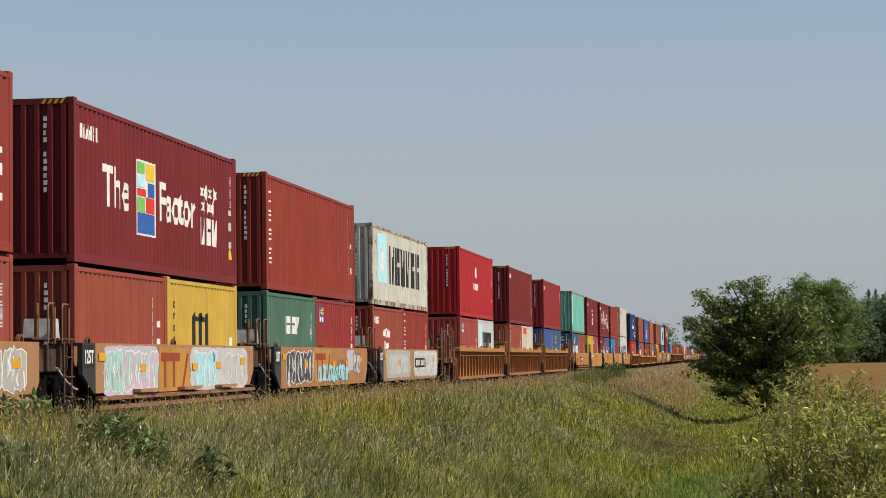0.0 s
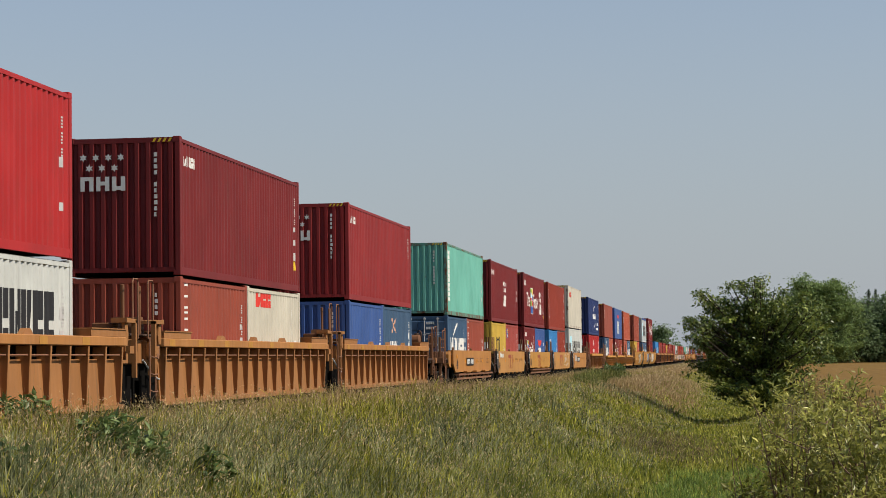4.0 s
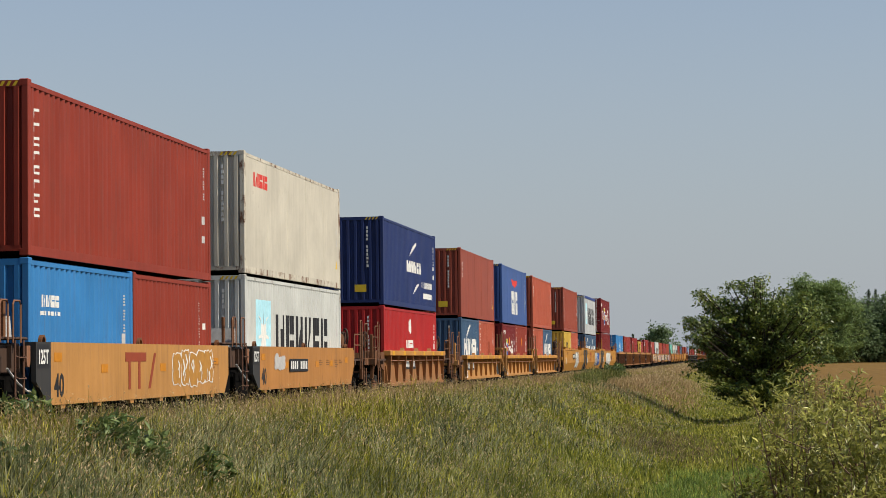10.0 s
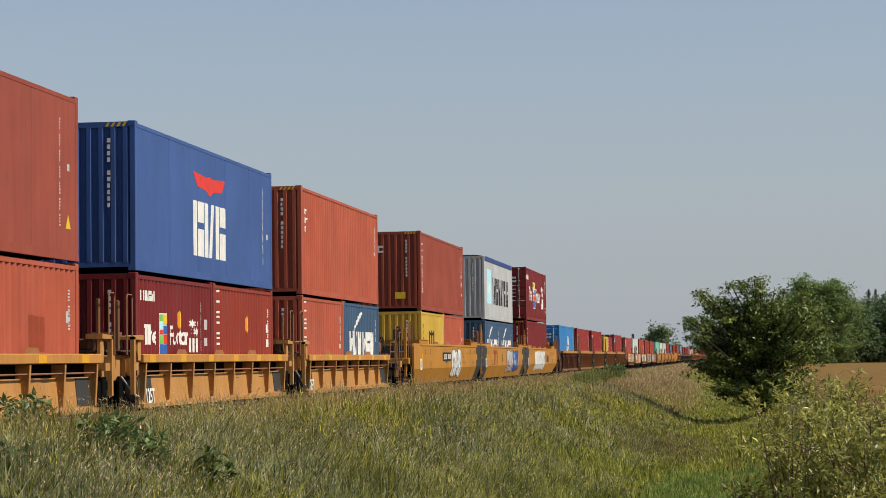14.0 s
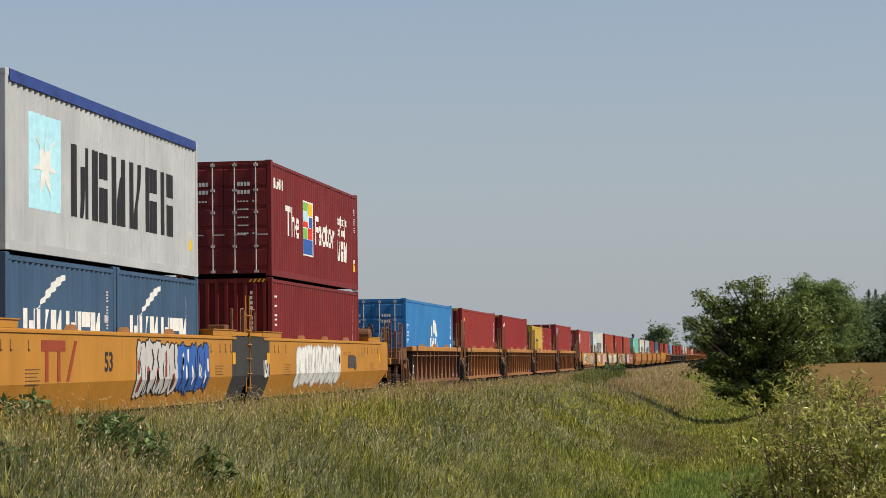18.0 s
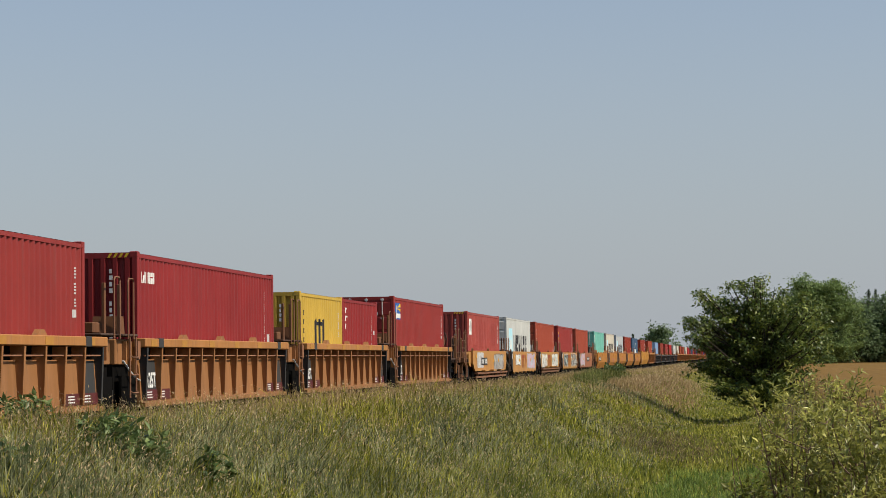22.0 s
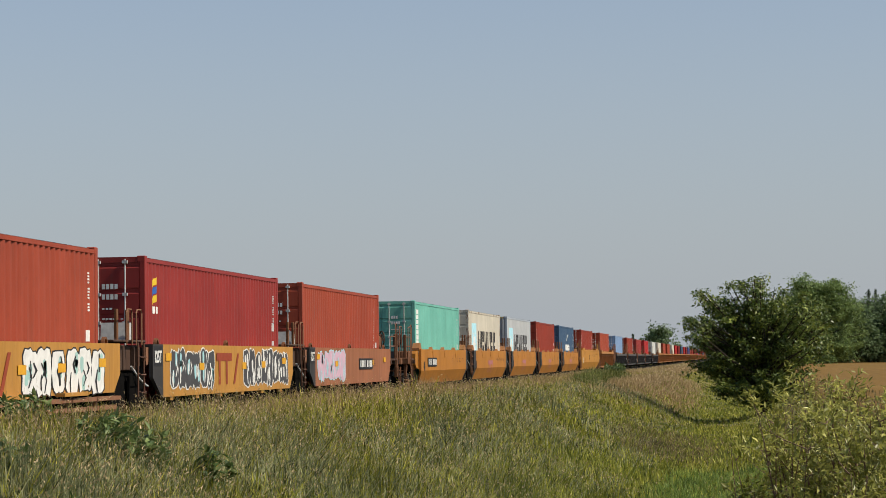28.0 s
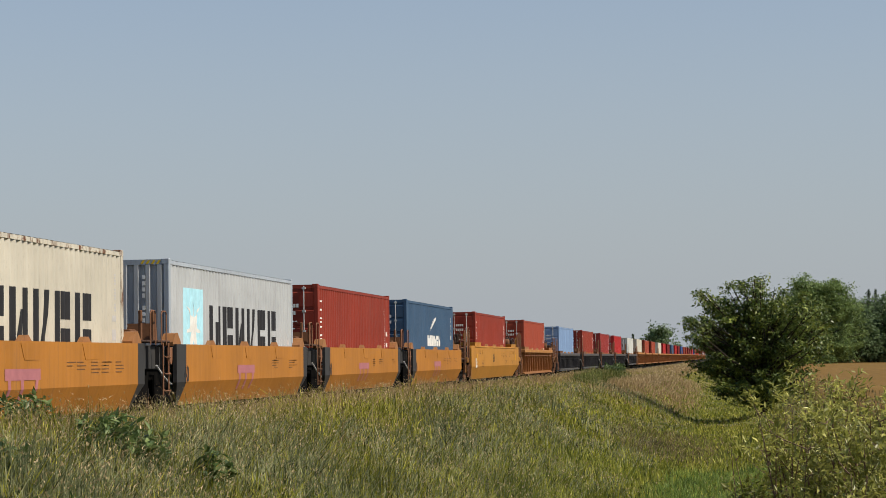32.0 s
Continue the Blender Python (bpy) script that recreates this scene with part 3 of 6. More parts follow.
def logo_eagle(root, L=L40):
    k = L / L40
    s, c = Shape(), 5.9 * k
    e, f = (1.45, 2.3) if L == L40 else (1.15, 1.92)
    s.prism([(c - e, f), (c - 0.2 * e, f - 0.06), (c, f - 0.02), (c + 0.2 * e, f - 0.06), (c + e, f), (c + 0.75 * e, f - 0.3), (c + 0.25 * e, f - 0.34), (c, f - 0.46), (c - 0.25 * e, f - 0.34), (c - 0.75 * e, f - 0.3)], 0, 0.004, "x")
    mark(root, s, "red", "logo_emblem", "red winged emblem")
    mark(root, blocks(c - (1.45 if L == L40 else 0.95), 0.5, c + (1.5 if L == L40 else 0.95), 1.68 if L == L40 else 1.46, 3, 0.06, True, 9), "white", "wordmark", "white logo blocks")


def logo_arc(root, L=L40):
    """A white swoosh over a row of white blocks."""
    if L == L20:
        mark(root, swoosh(2.3, 2.02, 1.5, 0.7), "white", "logo_swoosh")
        mark(root, blocks(0.85, 1.02, 5.3, 1.72, 6, 0.14, True, 3), "white", "wordmark")
    else:
        mark(root, swoosh(6.6, 2.12, 1.7, 0.6), "white", "logo_swoosh")
        mark(root, blocks(5.2, 1.28, 8.6, 1.68, 6, 0.14, True, 3), "white", "wordmark")
        mark(root, swoosh(7.2, 0.72, 1.5, 0.5), "white", "logo_swoosh")
        mark(root, blocks(8.6, 0.80, 11.2, 1.02, 9, 0.2, False), "white", "small_mark")
        mark(root, blocks(9.0, 0.42, 11.4, 0.62, 8, 0.2, False), "white", "small_mark")


def logo_column(root, n=8, z=2.45, y=0.36):
    mark(root, bars(y, z, n, 0.40, 0.15, 0.235, n), "white", "upright_lettering")


def logo_m(root):
    s = Shape()
    for y in (2.05, 2.62, 3.19):
        plate(s, y, 0.62, y + 0.3, 1.72)
    for y in (2.05, 2.62):
        s.prism([(y, 1.72), (y + 0.87, 1.72), (y + 0.72, 1.92), (y + 0.44, 1.80), (y + 0.15, 1.92)], 0, 0.004, "x")
    s.prism([(1.95, 0.62), (3.6, 0.62), (3.5, 0.45), (2.78, 0.55), (2.05, 0.45)], 0, 0.004, "x")
    mark(root, s, "black", "logo_shape", "black logo shape")
    mark(root, bars(0.5, 2.1, 6, 0.16, 0.13, 0.24, 3), "black", "upright_lettering")


def logo_flag(root, L=L40):
    """A navy panel with a white upright, two yellow beams and a row of white blocks."""
    y, w, z, h = (0.45, 1.05, 2.12, 0.56) if L == L40 else (0.5, 0.62, 1.90, 0.44)
    a, b, c = Shape(), Shape(), Shape()
    plate(a, y, z, y + w, z + h)
    b.prism([(y + 0.22 * w, z + 0.72 * h), (y + 0.95 * w, z + 0.74 * h), (y + 0.95 * w, z + 0.96 * h)], 0, 0.004, "x")
    b.prism([(y + 0.22 * w, z + 0.66 * h), (y + 0.95 * w, z + 0.48 * h), (y + 0.95 * w, z + 0.66 * h)], 0, 0.004, "x")
    c.prism([(y + 0.04 * w, z + 0.04 * h), (y + 0.2 * w, z + 0.04 * h), (y + 0.16 * w, z + 0.84 * h), (y + 0.08 * w, z + 0.84 * h)], 0, 0.004, "x")
    for i in range(3):
        plate(c, y + (0.28 + 0.23 * i) * w, z + 0.08 * h, y + (0.46 + 0.23 * i) * w, z + 0.36 * h)
    mark(root, a, "blue", "logo_panel", "navy logo panel")
    mark(root, b, "yellow", "logo_patch", x=FACE + 0.0045)
    mark(root, c, "white", "wordmark", x=FACE + 0.0045)


def logo_strip(root):
    """A tall white strip of upright blocks."""
    s = Shape()
    for i in range(11):
        z = 2.58 - i * 0.185
        plate(s, 0.42, z - 0.155, 0.86, z)
    plate(s, 0.36, 0.52, 0.44, 2.6)
    mark(root, s, "white", "upright_lettering", "tall white strip of blocks")


def logo_wave(root):
    for i, ink in enumerate(("yellow", "blue", "yellow")):
        s = Shape()
        s.prism([(0.55, 1.95 + i * 0.17), (0.9, 2.03 + i * 0.17), (0.9, 2.17 + i * 0.17), (0.55, 2.09 + i * 0.17)], 0, 0.004, "x")
        mark(root, s, ink, "logo_stripe")
    mark(root, blocks(0.55, 1.78, 1.05, 1.92, 2, 0.1, False), "white", "small_mark")


def logo_square(root):
    s = Shape()
    plate(s, 0.55, 1.9, 1.55, 2.58)
    mark(root, s, "white", "logo_panel", "white logo panel")
    q = Shape()
    q.prism([(0.7, 2.2), (1.4, 2.0), (1.4, 2.35), (1.0, 2.5)], 0, 0.004, "x")
    mark(root, q, "silver", "logo_patch", x=FACE + 0.0045)


def logo_shapes(root):
    """A small mark and seven pinched white shapes."""
    mark(root, blocks(0.35, 2.02, 1.35, 2.24, 5, 0.2, True, 2), "white", "small_mark")
    s = Shape()
    for cy, cz, w in ((2.2, 1.72, 0.17), (2.55, 1.74, 0.2), (2.92, 1.72, 0.2), (3.25, 1.70, 0.14), (2.35, 1.32, 0.14), (2.7, 1.30, 0.2), (3.05, 1.32, 0.2)):
        s.prism([(cy - w, cz - 0.17), (cy, cz - 0.07), (cy + w, cz - 0.17), (cy + w * 0.75, cz), (cy + w, cz + 0.17), (cy, cz + 0.07), (cy - w, cz + 0.17), (cy - w * 0.75, cz)], 0, 0.004, "x")
    mark(root, s, "white", "star_logo", "white pinched shapes")


def logo_round(root):
    s = Shape()
    s.disc(0, 0.004, 5.7, 1.98, 0.27, 18)
    mark(root, s, "white", "logo_disc", "white round emblem")
    mark(root, blocks(4.9, 1.22, 6.6, 1.5, 5, 0.12, True, 6), "white", "wordmark")


def logo_red(root):
    mark(root, blocks(1.0, 2.12, 2.6, 2.46, 3, 0.12, True, 8), "red", "wordmark", "red logo blocks")


def logo_globe(root, y=6.0):
    s = Shape()
    for j, (u0, u1) in enumerate(((-1.0, -0.52), (-0.36, -0.06), (0.06, 0.36), (0.52, 1.0))):
        arc = [(y + 1.0 + 0.82 * u, 1.62 + 0.62 * math.sqrt(max(0.0, 1 - u * u))) for u in np.linspace(u0, u1, 5)]
        s.prism([(arc[0][0], 1.62)] + arc + [(arc[-1][0], 1.62 + (0.18 if j in (1, 2) else 0.0))], 0, 0.004, "x")
    mark(root, s, "white", "logo_arch")
    mark(root, blocks(y, 1.12, y + 2.0, 1.56, 5, 0.15, True, 7), "white", "wordmark")
    mark(root, blocks(y + 0.1, 0.85, y + 1.9, 1.02, 6, 0.2, False), "white", "small_mark")
    mark(root, bars(0.4, 2.0, 5, 0.3, 0.16, 0.26, 2), "white", "upright_lettering")


def logo_cross(root):
    s = Shape()
    for q in ([(1.7, 1.72), (1.9, 1.72), (2.75, 2.2), (2.55, 2.2)], [(2.55, 1.72), (2.75, 1.72), (1.9, 2.2), (1.7, 2.2)]):
        s.prism(q, 0, 0.004, "x")
    mark(root, s, "salmon", "logo_cross", "pale orange crossed emblem")
    mark(root, blocks(1.5, 1.12, 2.9, 1.44, 4, 0.12, True, 4), "white", "wordmark")


def logo_box(root):
    mark(root, blocks(0.75, 1.80, 1.65, 2.0, 7, 0.22, True, 3), "white", "wordmark", "white logo blocks")
    mark(root, blocks(0.72, 1.66, 1.7, 1.73, 9, 0.3, False), "white", "small_mark")


def logo_green(root):
    mark(root, blocks(2.2, 1.55, 4.0, 2.0, 3, 0.1, True, 12), "white", "wordmark")


def placard(root, y=3.3, z=1.72):
    """A warning placard set on its corner, yellow with a dark sign."""
    s, q = Shape(), Shape()
    s.prism([(y - 0.2, z), (y, z - 0.2), (y + 0.2, z), (y, z + 0.2)], 0, 0.004, "x")
    q.prism([(y - 0.19, z), (y, z - 0.19), (y, z + 0.19)], 0, 0.004, "x")
    mark(root, s, "yellow", "placard", "yellow diamond placard")
    mark(root, q, "orange", "placard_sign", x=FACE + 0.0045)


def mended(root):
    """A darker repainted patch."""
    s = Shape()
    s.prism([(3.45, 1.02), (4.25, 1.06), (4.25, 1.62), (3.45, 1.66)], 0, 0.004, "x")
    mark(root, s, "brick", "repaint_patch", "dark red repainted patch")


def repainted(root):
    """Tall patches of a slightly darker red rolled over older lettering."""
    s = Shape()
    for y, z, w, h in ((4.3, 1.35, 1.0, 1.25), (5.9, 1.7, 0.7, 0.85), (8.9, 1.45, 1.6, 1.05), (2.0, 0.95, 1.5, 0.5)):
        plate(s, y, z, y + w, z + h)
    mark(root, s, "faded", "repaint_patch", "darker red repainted patches")


def end_stars(root, height):
    """Stars and three blocks on the near end wall."""
    s = Shape()
    for row, n in ((0, 4), (1, 3)):
        for i in range(n):
            cx, cz, r = -0.86 + 0.27 * i + 0.13 * row, height - 0.42 - 0.22 * row, 0.085
            s.prism([(cx + (r if k % 2 else r * 0.5) * math.cos(k * math.pi / 6), cz + (r if k % 2 else r * 0.5) * math.sin(k * math.pi / 6)) for k in range(12)], -0.006, -0.002, "y")
    part("star_logo", s, INK["white"], root, "white stars")
    q = Shape()
    for i in range(3):
        x = -0.92 + i * 0.34
        q.box(x, -0.006, height - 1.12, x + 0.09, -0.002, height - 0.82)
        q.box(x + 0.19, -0.006, height - 1.12, x + 0.28, -0.002, height - 0.82)
        q.box(x + 0.09, -0.006, height - 0.90 - 0.1 * i, x + 0.19, -0.002, height - 0.82 - 0.1 * i)
    part("logo_mark", q, INK["white"], root, "white logo blocks")


def end_name(root, height):
    """Three rounded white blocks high on the near end wall."""
    for i, w in enumerate((0.15, 0.22, 0.22)):
        x, z = (-0.92, -0.66, -0.38)[i], height - 0.78
        q = Shape()
        q.box(x, -0.006, z, x + 0.07, -0.002, z + (0.34 if i == 0 else 0.25))
        q.box(x + 0.07, -0.006, z, x + w, -0.002, z + 0.06)
        q.box(x + 0.07, -0.006, z + 0.17, x + w, -0.002, z + 0.25)
        part("logo_mark", q, INK["white"], root, "white logo block")


def end_plate_mark(root):
    q = Shape()
    q.box(0.26, -0.007, 0.42, 0.64, -0.002, 0.66)
    part("caution_plate", q, INK["yellow"], root, "yellow caution plate")


def end_marks(root, length, height, seed, doors=False, near=True):
    """Small numbers as bars: on the far end of the side, and on the near end wall."""
    r = random.Random(seed)
    s = Shape()
    long = r.random() < 0.35
    for i in range(34 if long else 13):
        if i % 5 != 4:
            z = height - 0.5 - i * 0.055
            plate(s, length - (1.05 if long else 0.55), z, length - (1.05 if long else 0.55) + r.uniform(0.05, 0.075), z + 0.032)
    for z in (1.55, 1.2, 0.8):
        if r.random() < 0.6:
            plate(s, length - 0.60, z, length - 0.48, z + r.uniform(0.1, 0.22))
    if s.v:
        mark(root, s, r.choice(("white", "silver", "silver")), "numbering")
    if height > 2.8 and r.random() < 0.6:
        t = Shape()
        t.prism([(length - 0.7, 0.55), (length - 0.42, 0.55), (length - 0.56, 0.8)], 0, 0.004, "x")
        mark(root, t, "yellow", "warning_mark", "yellow warning triangle")
    if not near:
        return
    e = Shape()
    if doors:
        for k in range(2):
            for i in range(7):
                w = r.uniform(0.25, 0.5)
                x = 0.36 if k == 0 else -0.2 - 0.5
                z = 2.25 - i * 0.2
                if k == 0 or i < 3:
                    h, c = (0.10, 0.06) if i < 2 else (0.035, 0.05)
                    for q in range(int(w / (c + 0.025))):
                        if q % 5 != 4:
                            e.box(x + q * (c + 0.025), -0.032, z, x + q * (c + 0.025) + c, -0.028, z + h)
    else:
        for i in range(11):
            if i != 4:
                e.box(0.66, -0.006, height - 0.42 - i * 0.125, 0.66 + r.uniform(0.045, 0.07), -0.002, height - 0.42 - i * 0.125 + 0.085)
    part("numbering", e, INK["white"], root)
    if height > 2.8 and not doors:
        st = Shape()
        for i in range(4):
            st.prism([(0.62 + i * 0.11, height - 0.115), (0.67 + i * 0.11, height - 0.115), (0.72 + i * 0.11, height - 0.035), (0.67 + i * 0.11, height - 0.035)], 0.001, 0.005, "y")
        part("height_stripe", st, INK["yellow"], root, "yellow and black height stripes")


# ---- well cars ----
HALF = 1.49
CAR = {   # paint, top of the side, bottom of the side, overhang past the box at each end
    "flat": (CAR_YELLOW, 1.55, 0.52, 0.45),
    "tagged": (CAR_TAN, 1.55, 0.52, 0.45),
    "rib53": (CAR_RIB, 1.67, 0.38, 2.35),
    "rib40": (CAR_BROWN, 1.66, 0.38, 0.45),
    "riblow": (CAR_WARM, 1.36, 0.36, 0.45),
    "smooth53": (CAR_GOLD, 1.76, 0.33, 2.35),
    "ribwide": (CAR_BROWN, 1.50, 0.36, 0.45),
    "smooth40": (CAR_AMBER, 1.56, 0.33, 0.45),
    "grey": (CAR_GREY, 1.50, 0.42, 2.35),
}


def wheel_mesh():
    s = Shape()
    s.disc(-0.07, 0.05, 0, 0, 0.46, 24)
    s.disc(0.05, 0.075, 0, 0, 0.47, 24)
    s.disc(-0.10, -0.07, 0, 0, 0.16, 12)
    return s.mesh("wheel")


def truck(root, y):
    """A two-axle truck: side frames with springs, axles and wheels."""
    def frame_mesh():
        s = Shape()
        s.prism([(-1.15, 0.38), (-0.95, 0.34), (-0.5, 0.24), (0.5, 0.24), (0.95, 0.34), (1.15, 0.38), (1.15, 0.56), (0.95, 0.62), (0.45, 0.74), (-0.45, 0.74), (-0.95, 0.62), (-1.15, 0.56)], -0.07, 0.07, "x")
        for yy in (-0.9, 0.9):
            s.disc(0.07, 0.16, yy, 0.46, 0.11, 12)
        return s.mesh("side_frame")
    def springs():
        s = Shape()
        for yy in (-0.2, 0.0, 0.2):
            for k in range(6):
                s.disc_flat(0.11, yy, 0.29 + k * 0.052, 0.085, 0.026)
        return s.mesh("spring_nest")
    for sx in (1, -1):
        part("spring_nest", cached("springs", springs), BARS, root, "rusty coil springs", at=(sx * 1.0, y, 0), turn=None if sx > 0 else (0, 0, math.pi))
        part("side_frame", cached("tframe", frame_mesh), STEEL, root, "dark cast truck side frame with springs", at=(sx * 1.0, y, 0), turn=None if sx > 0 else (0, 0, math.pi))
    for yy in (-0.9, 0.9):
        ax = part("axle", cached("axle", lambda: Shape().disc(-0.72, 0.72, 0, 0, 0.085, 10).mesh("axle")), STEEL, root, at=(0, y + yy, 0.47))
        for sx in (1, -1):
            part("wheel", cached("wheel", wheel_mesh), STEEL, ax, at=(sx * 0.78, 0, 0), turn=(0, 0, 0 if sx < 0 else math.pi))
    part("bolster", cached("bolster", lambda: Shape().chamfer(-1.2, -0.22, 0.5, 1.2, 0.22, 0.72, 0.03).mesh("bolster")), STEEL, root, at=(0, y, 0))


def brake_wheel():
    s = Shape()
    ring = [(0.0, 0.25 * math.cos(a * math.pi / 8), 0.25 * math.sin(a * math.pi / 8)) for a in range(17)]
    s.tube(ring, 0.022, 6)
    for a in range(4):
        s.tube([(0.04, 0, 0), (0.0, 0.25 * math.cos(a * math.pi / 2 + 0.4), 0.25 * math.sin(a * math.pi / 2 + 0.4))], 0.014, 5)
    s.chamfer(-0.16, -0.14, -0.26, -0.02, 0.14, 0.16, 0.03)
    s.box(-0.12, -0.05, -0.9, -0.05, 0.05, -0.26)
    return s.mesh("handbrake")


def hoop(w, h, r=0.022):
    """An upright hoop of bent bar, in the y-z plane."""
    return Shape().tube([(0, 0, 0), (0, 0, h - 0.06), (0, 0.05, h), (0, w - 0.05, h), (0, w, h - 0.06), (0, w, 0)], r, 6)


def ladder(root, y, z0, z1, mat):
    def make():
        s = Shape()
        for yy in (-0.2, 0.2):
            s.tube([(0, yy, 0), (0, yy, z1 - z0)], 0.017, 6)
        k = int((z1 - z0) / 0.33)
        for i in range(k):
            z = 0.12 + i * 0.33
            s.tube([(0, -0.2, z), (0.05, -0.18, z - 0.03), (0.05, 0.18, z - 0.03), (0, 0.2, z)], 0.013, 5)
        return s.mesh("ladder")
    part("ladder", cached(("ladder", round(z1 - z0, 2)), make), mat, root, at=(HALF - 0.03, y, z0))


def side_flat(y0, y1, zb, zt):
    s = Shape()
    s.box(HALF - 0.06, y0, zb, HALF, y1, zt)
    s.prism([(y0 + 0.02, zt - 0.10), (y1 - 0.02, zt - 0.10), (y1 - 0.02, zt), (y0 + 0.02, zt)], HALF - 0.20, HALF - 0.06, "x")
    return s.mesh("side_panel")


def side_smooth(y0, y1, zb, zt):
    """Side with a crease: its lower third leans in."""
    s, zc = Shape(), zb + (zt - zb) * 0.38
    prof = [(HALF, zt), (HALF, zc), (HALF - 0.20, zb), (HALF - 0.26, zb), (HALF - 0.08, zc), (HALF - 0.08, zt - 0.06), (HALF - 0.22, zt - 0.06), (HALF - 0.22, zt)]
    s.prism(prof, y0, y1, "y")
    return s.mesh("side_panel")


def end_cap(y0, d, zb, zt, lean):
    """The last stretch of a smooth or flat side, cut away below for the truck; d: +1 where the car goes on towards +y."""
    s, zc = Shape(), zb + (zt - zb) * 0.38
    w = 0.75 if d > 0 else 0.45
    a, b = (y0, y0 + w) if d > 0 else (y0, y0 - w)
    s.prism([(a, zt), (b, zt), (b, zc), (a, zc)], HALF - 0.08, HALF, "x")
    s.prism([(a, zt - 0.06), (b, zt - 0.06), (b, zt), (a, zt)], HALF - 0.22, HALF - 0.08, "x")
    o = len(s.v)
    s.v += [(HALF, a, zc), (HALF, b, zc), (HALF - lean, b, zb), (HALF - lean, b - (b - a) * 0.15, zb), (HALF - 0.08, a, zc), (HALF - 0.08, b, zc), (HALF - lean - 0.06, b, zb), (HALF - lean - 0.06, b - (b - a) * 0.15, zb)]
    s.f += [[o, o + 1, o + 2, o + 3], [o + 7, o + 6, o + 5, o + 4], [o + 3, o + 2, o + 6, o + 7], [o, o + 3, o + 7, o + 4]]
    return s.mesh("end_plate")


LEAN = 0.06          # how far the ribbed side comes out from its top to its bottom


def leaned(shape, zb, zt):
    """The shape sheared so that it lies on the leaning side."""
    k = LEAN / (zt - 0.42 - zb)
    shape.v = [(x + k * (zt - 0.42 - z), y, z) for x, y, z in shape.v]
    return shape


def side_recessed(y0, y1, zb, zt):
    s = Shape()
    s.prism([(y0 + 0.1, zb), (y1 - 0.1, zb), (y1 - 0.1, zt - 0.50), (y1 - 0.2, zt - 0.40), (y0 + 0.2, zt - 0.40), (y0 + 0.1, zt - 0.50)], HALF - 0.26, HALF - 0.17, "x")
    leaned(s, zb, zt)
    s.box(HALF - 0.26, y0 + 0.1, zb - 0.02, HALF - 0.03, y1 - 0.1, zb + 0.06)
    return s.mesh("side_panel")


def rib_mesh(zb, zt):
    s = Shape()
    s.prism([(HALF - 0.25, zb + 0.1), (HALF - 0.05, zb + 0.1), (HALF - 0.01, zt - 0.18), (HALF - 0.25, zt - 0.18)], -0.03, 0.03, "y")
    s.prism([(HALF - 0.06, zb + 0.1), (HALF - 0.045, zb + 0.1), (HALF - 0.005, zt - 0.18), (HALF - 0.02, zt - 0.18)], -0.04, 0.04, "y")
    return s.mesh("rib")


def creased(shape, zc, zb):
    """A flat marking bent over the crease of a smooth side."""
    s = Shape()
    for f in shape.f:
        vs = [shape.v[i] for i in f]
        if max(v[0] for v in vs) - min(v[0] for v in vs) > 1e-5:
            continue
        x = vs[0][0]
        for above in (True, False):
            q = cut([v[1:] for v in vs], 1, zc, above)
            if len(q) > 2:
                o = len(s.v)
                s.v += [(x + 0.002 - (0 if above else 0.2 * (zc - z) / (zc - zb)), y, z) for y, z in q]
                s.f.append(list(range(o, o + len(q))))
    return s


def wobble(r, y0, y1, z0, z1, k=22, rough=0.08, square=5):
    """A closed uneven outline that fills a rectangle."""
    cy, cz, out = (y0 + y1) / 2, (z0 + z1) / 2, []
    for i in range(k):
        a = 2 * math.pi * i / k
        c, s = math.cos(a), math.sin(a)
        m = (abs(c) ** square + abs(s) ** square) ** (-1 / square) * (1 - r.uniform(0, rough))
        out.append((cy + c * m * (y1 - y0) / 2, cz + s * m * (z1 - z0) / 2))
    return out


def sprayed_patch(root, y0, y1, z0, z1, ink, seed, level=0.0):
    """A field of overlapping sprayed blotches."""
    r, s = random.Random(seed), Shape()
    s.prism(wobble(r, y0, y1, z0, z1, 60, 0.05, 16), level, level + 0.0012, "x")
    for i in range(int((y1 - y0) * 2)):
        c, d = r.uniform(y0, y1), r.uniform(z0 + 0.1, z1 - 0.1)
        w, h = r.uniform(0.12, 0.4), r.uniform(0.1, 0.25)
        s.prism(wobble(r, max(y0 - 0.08, c - w), min(y1 + 0.08, c + w), max(z0 - 0.05, d - h), min(z1, d + h), 12, 0.3), level + 0.0012 + 0.0003 * (i % 4), level + 0.0016 + 0.0003 * (i % 4), "x")
    part("sprayed_patch", s, INK[ink], root, "sprayed %s patch" % ink, at=(HALF + 0.001, 0, 0))


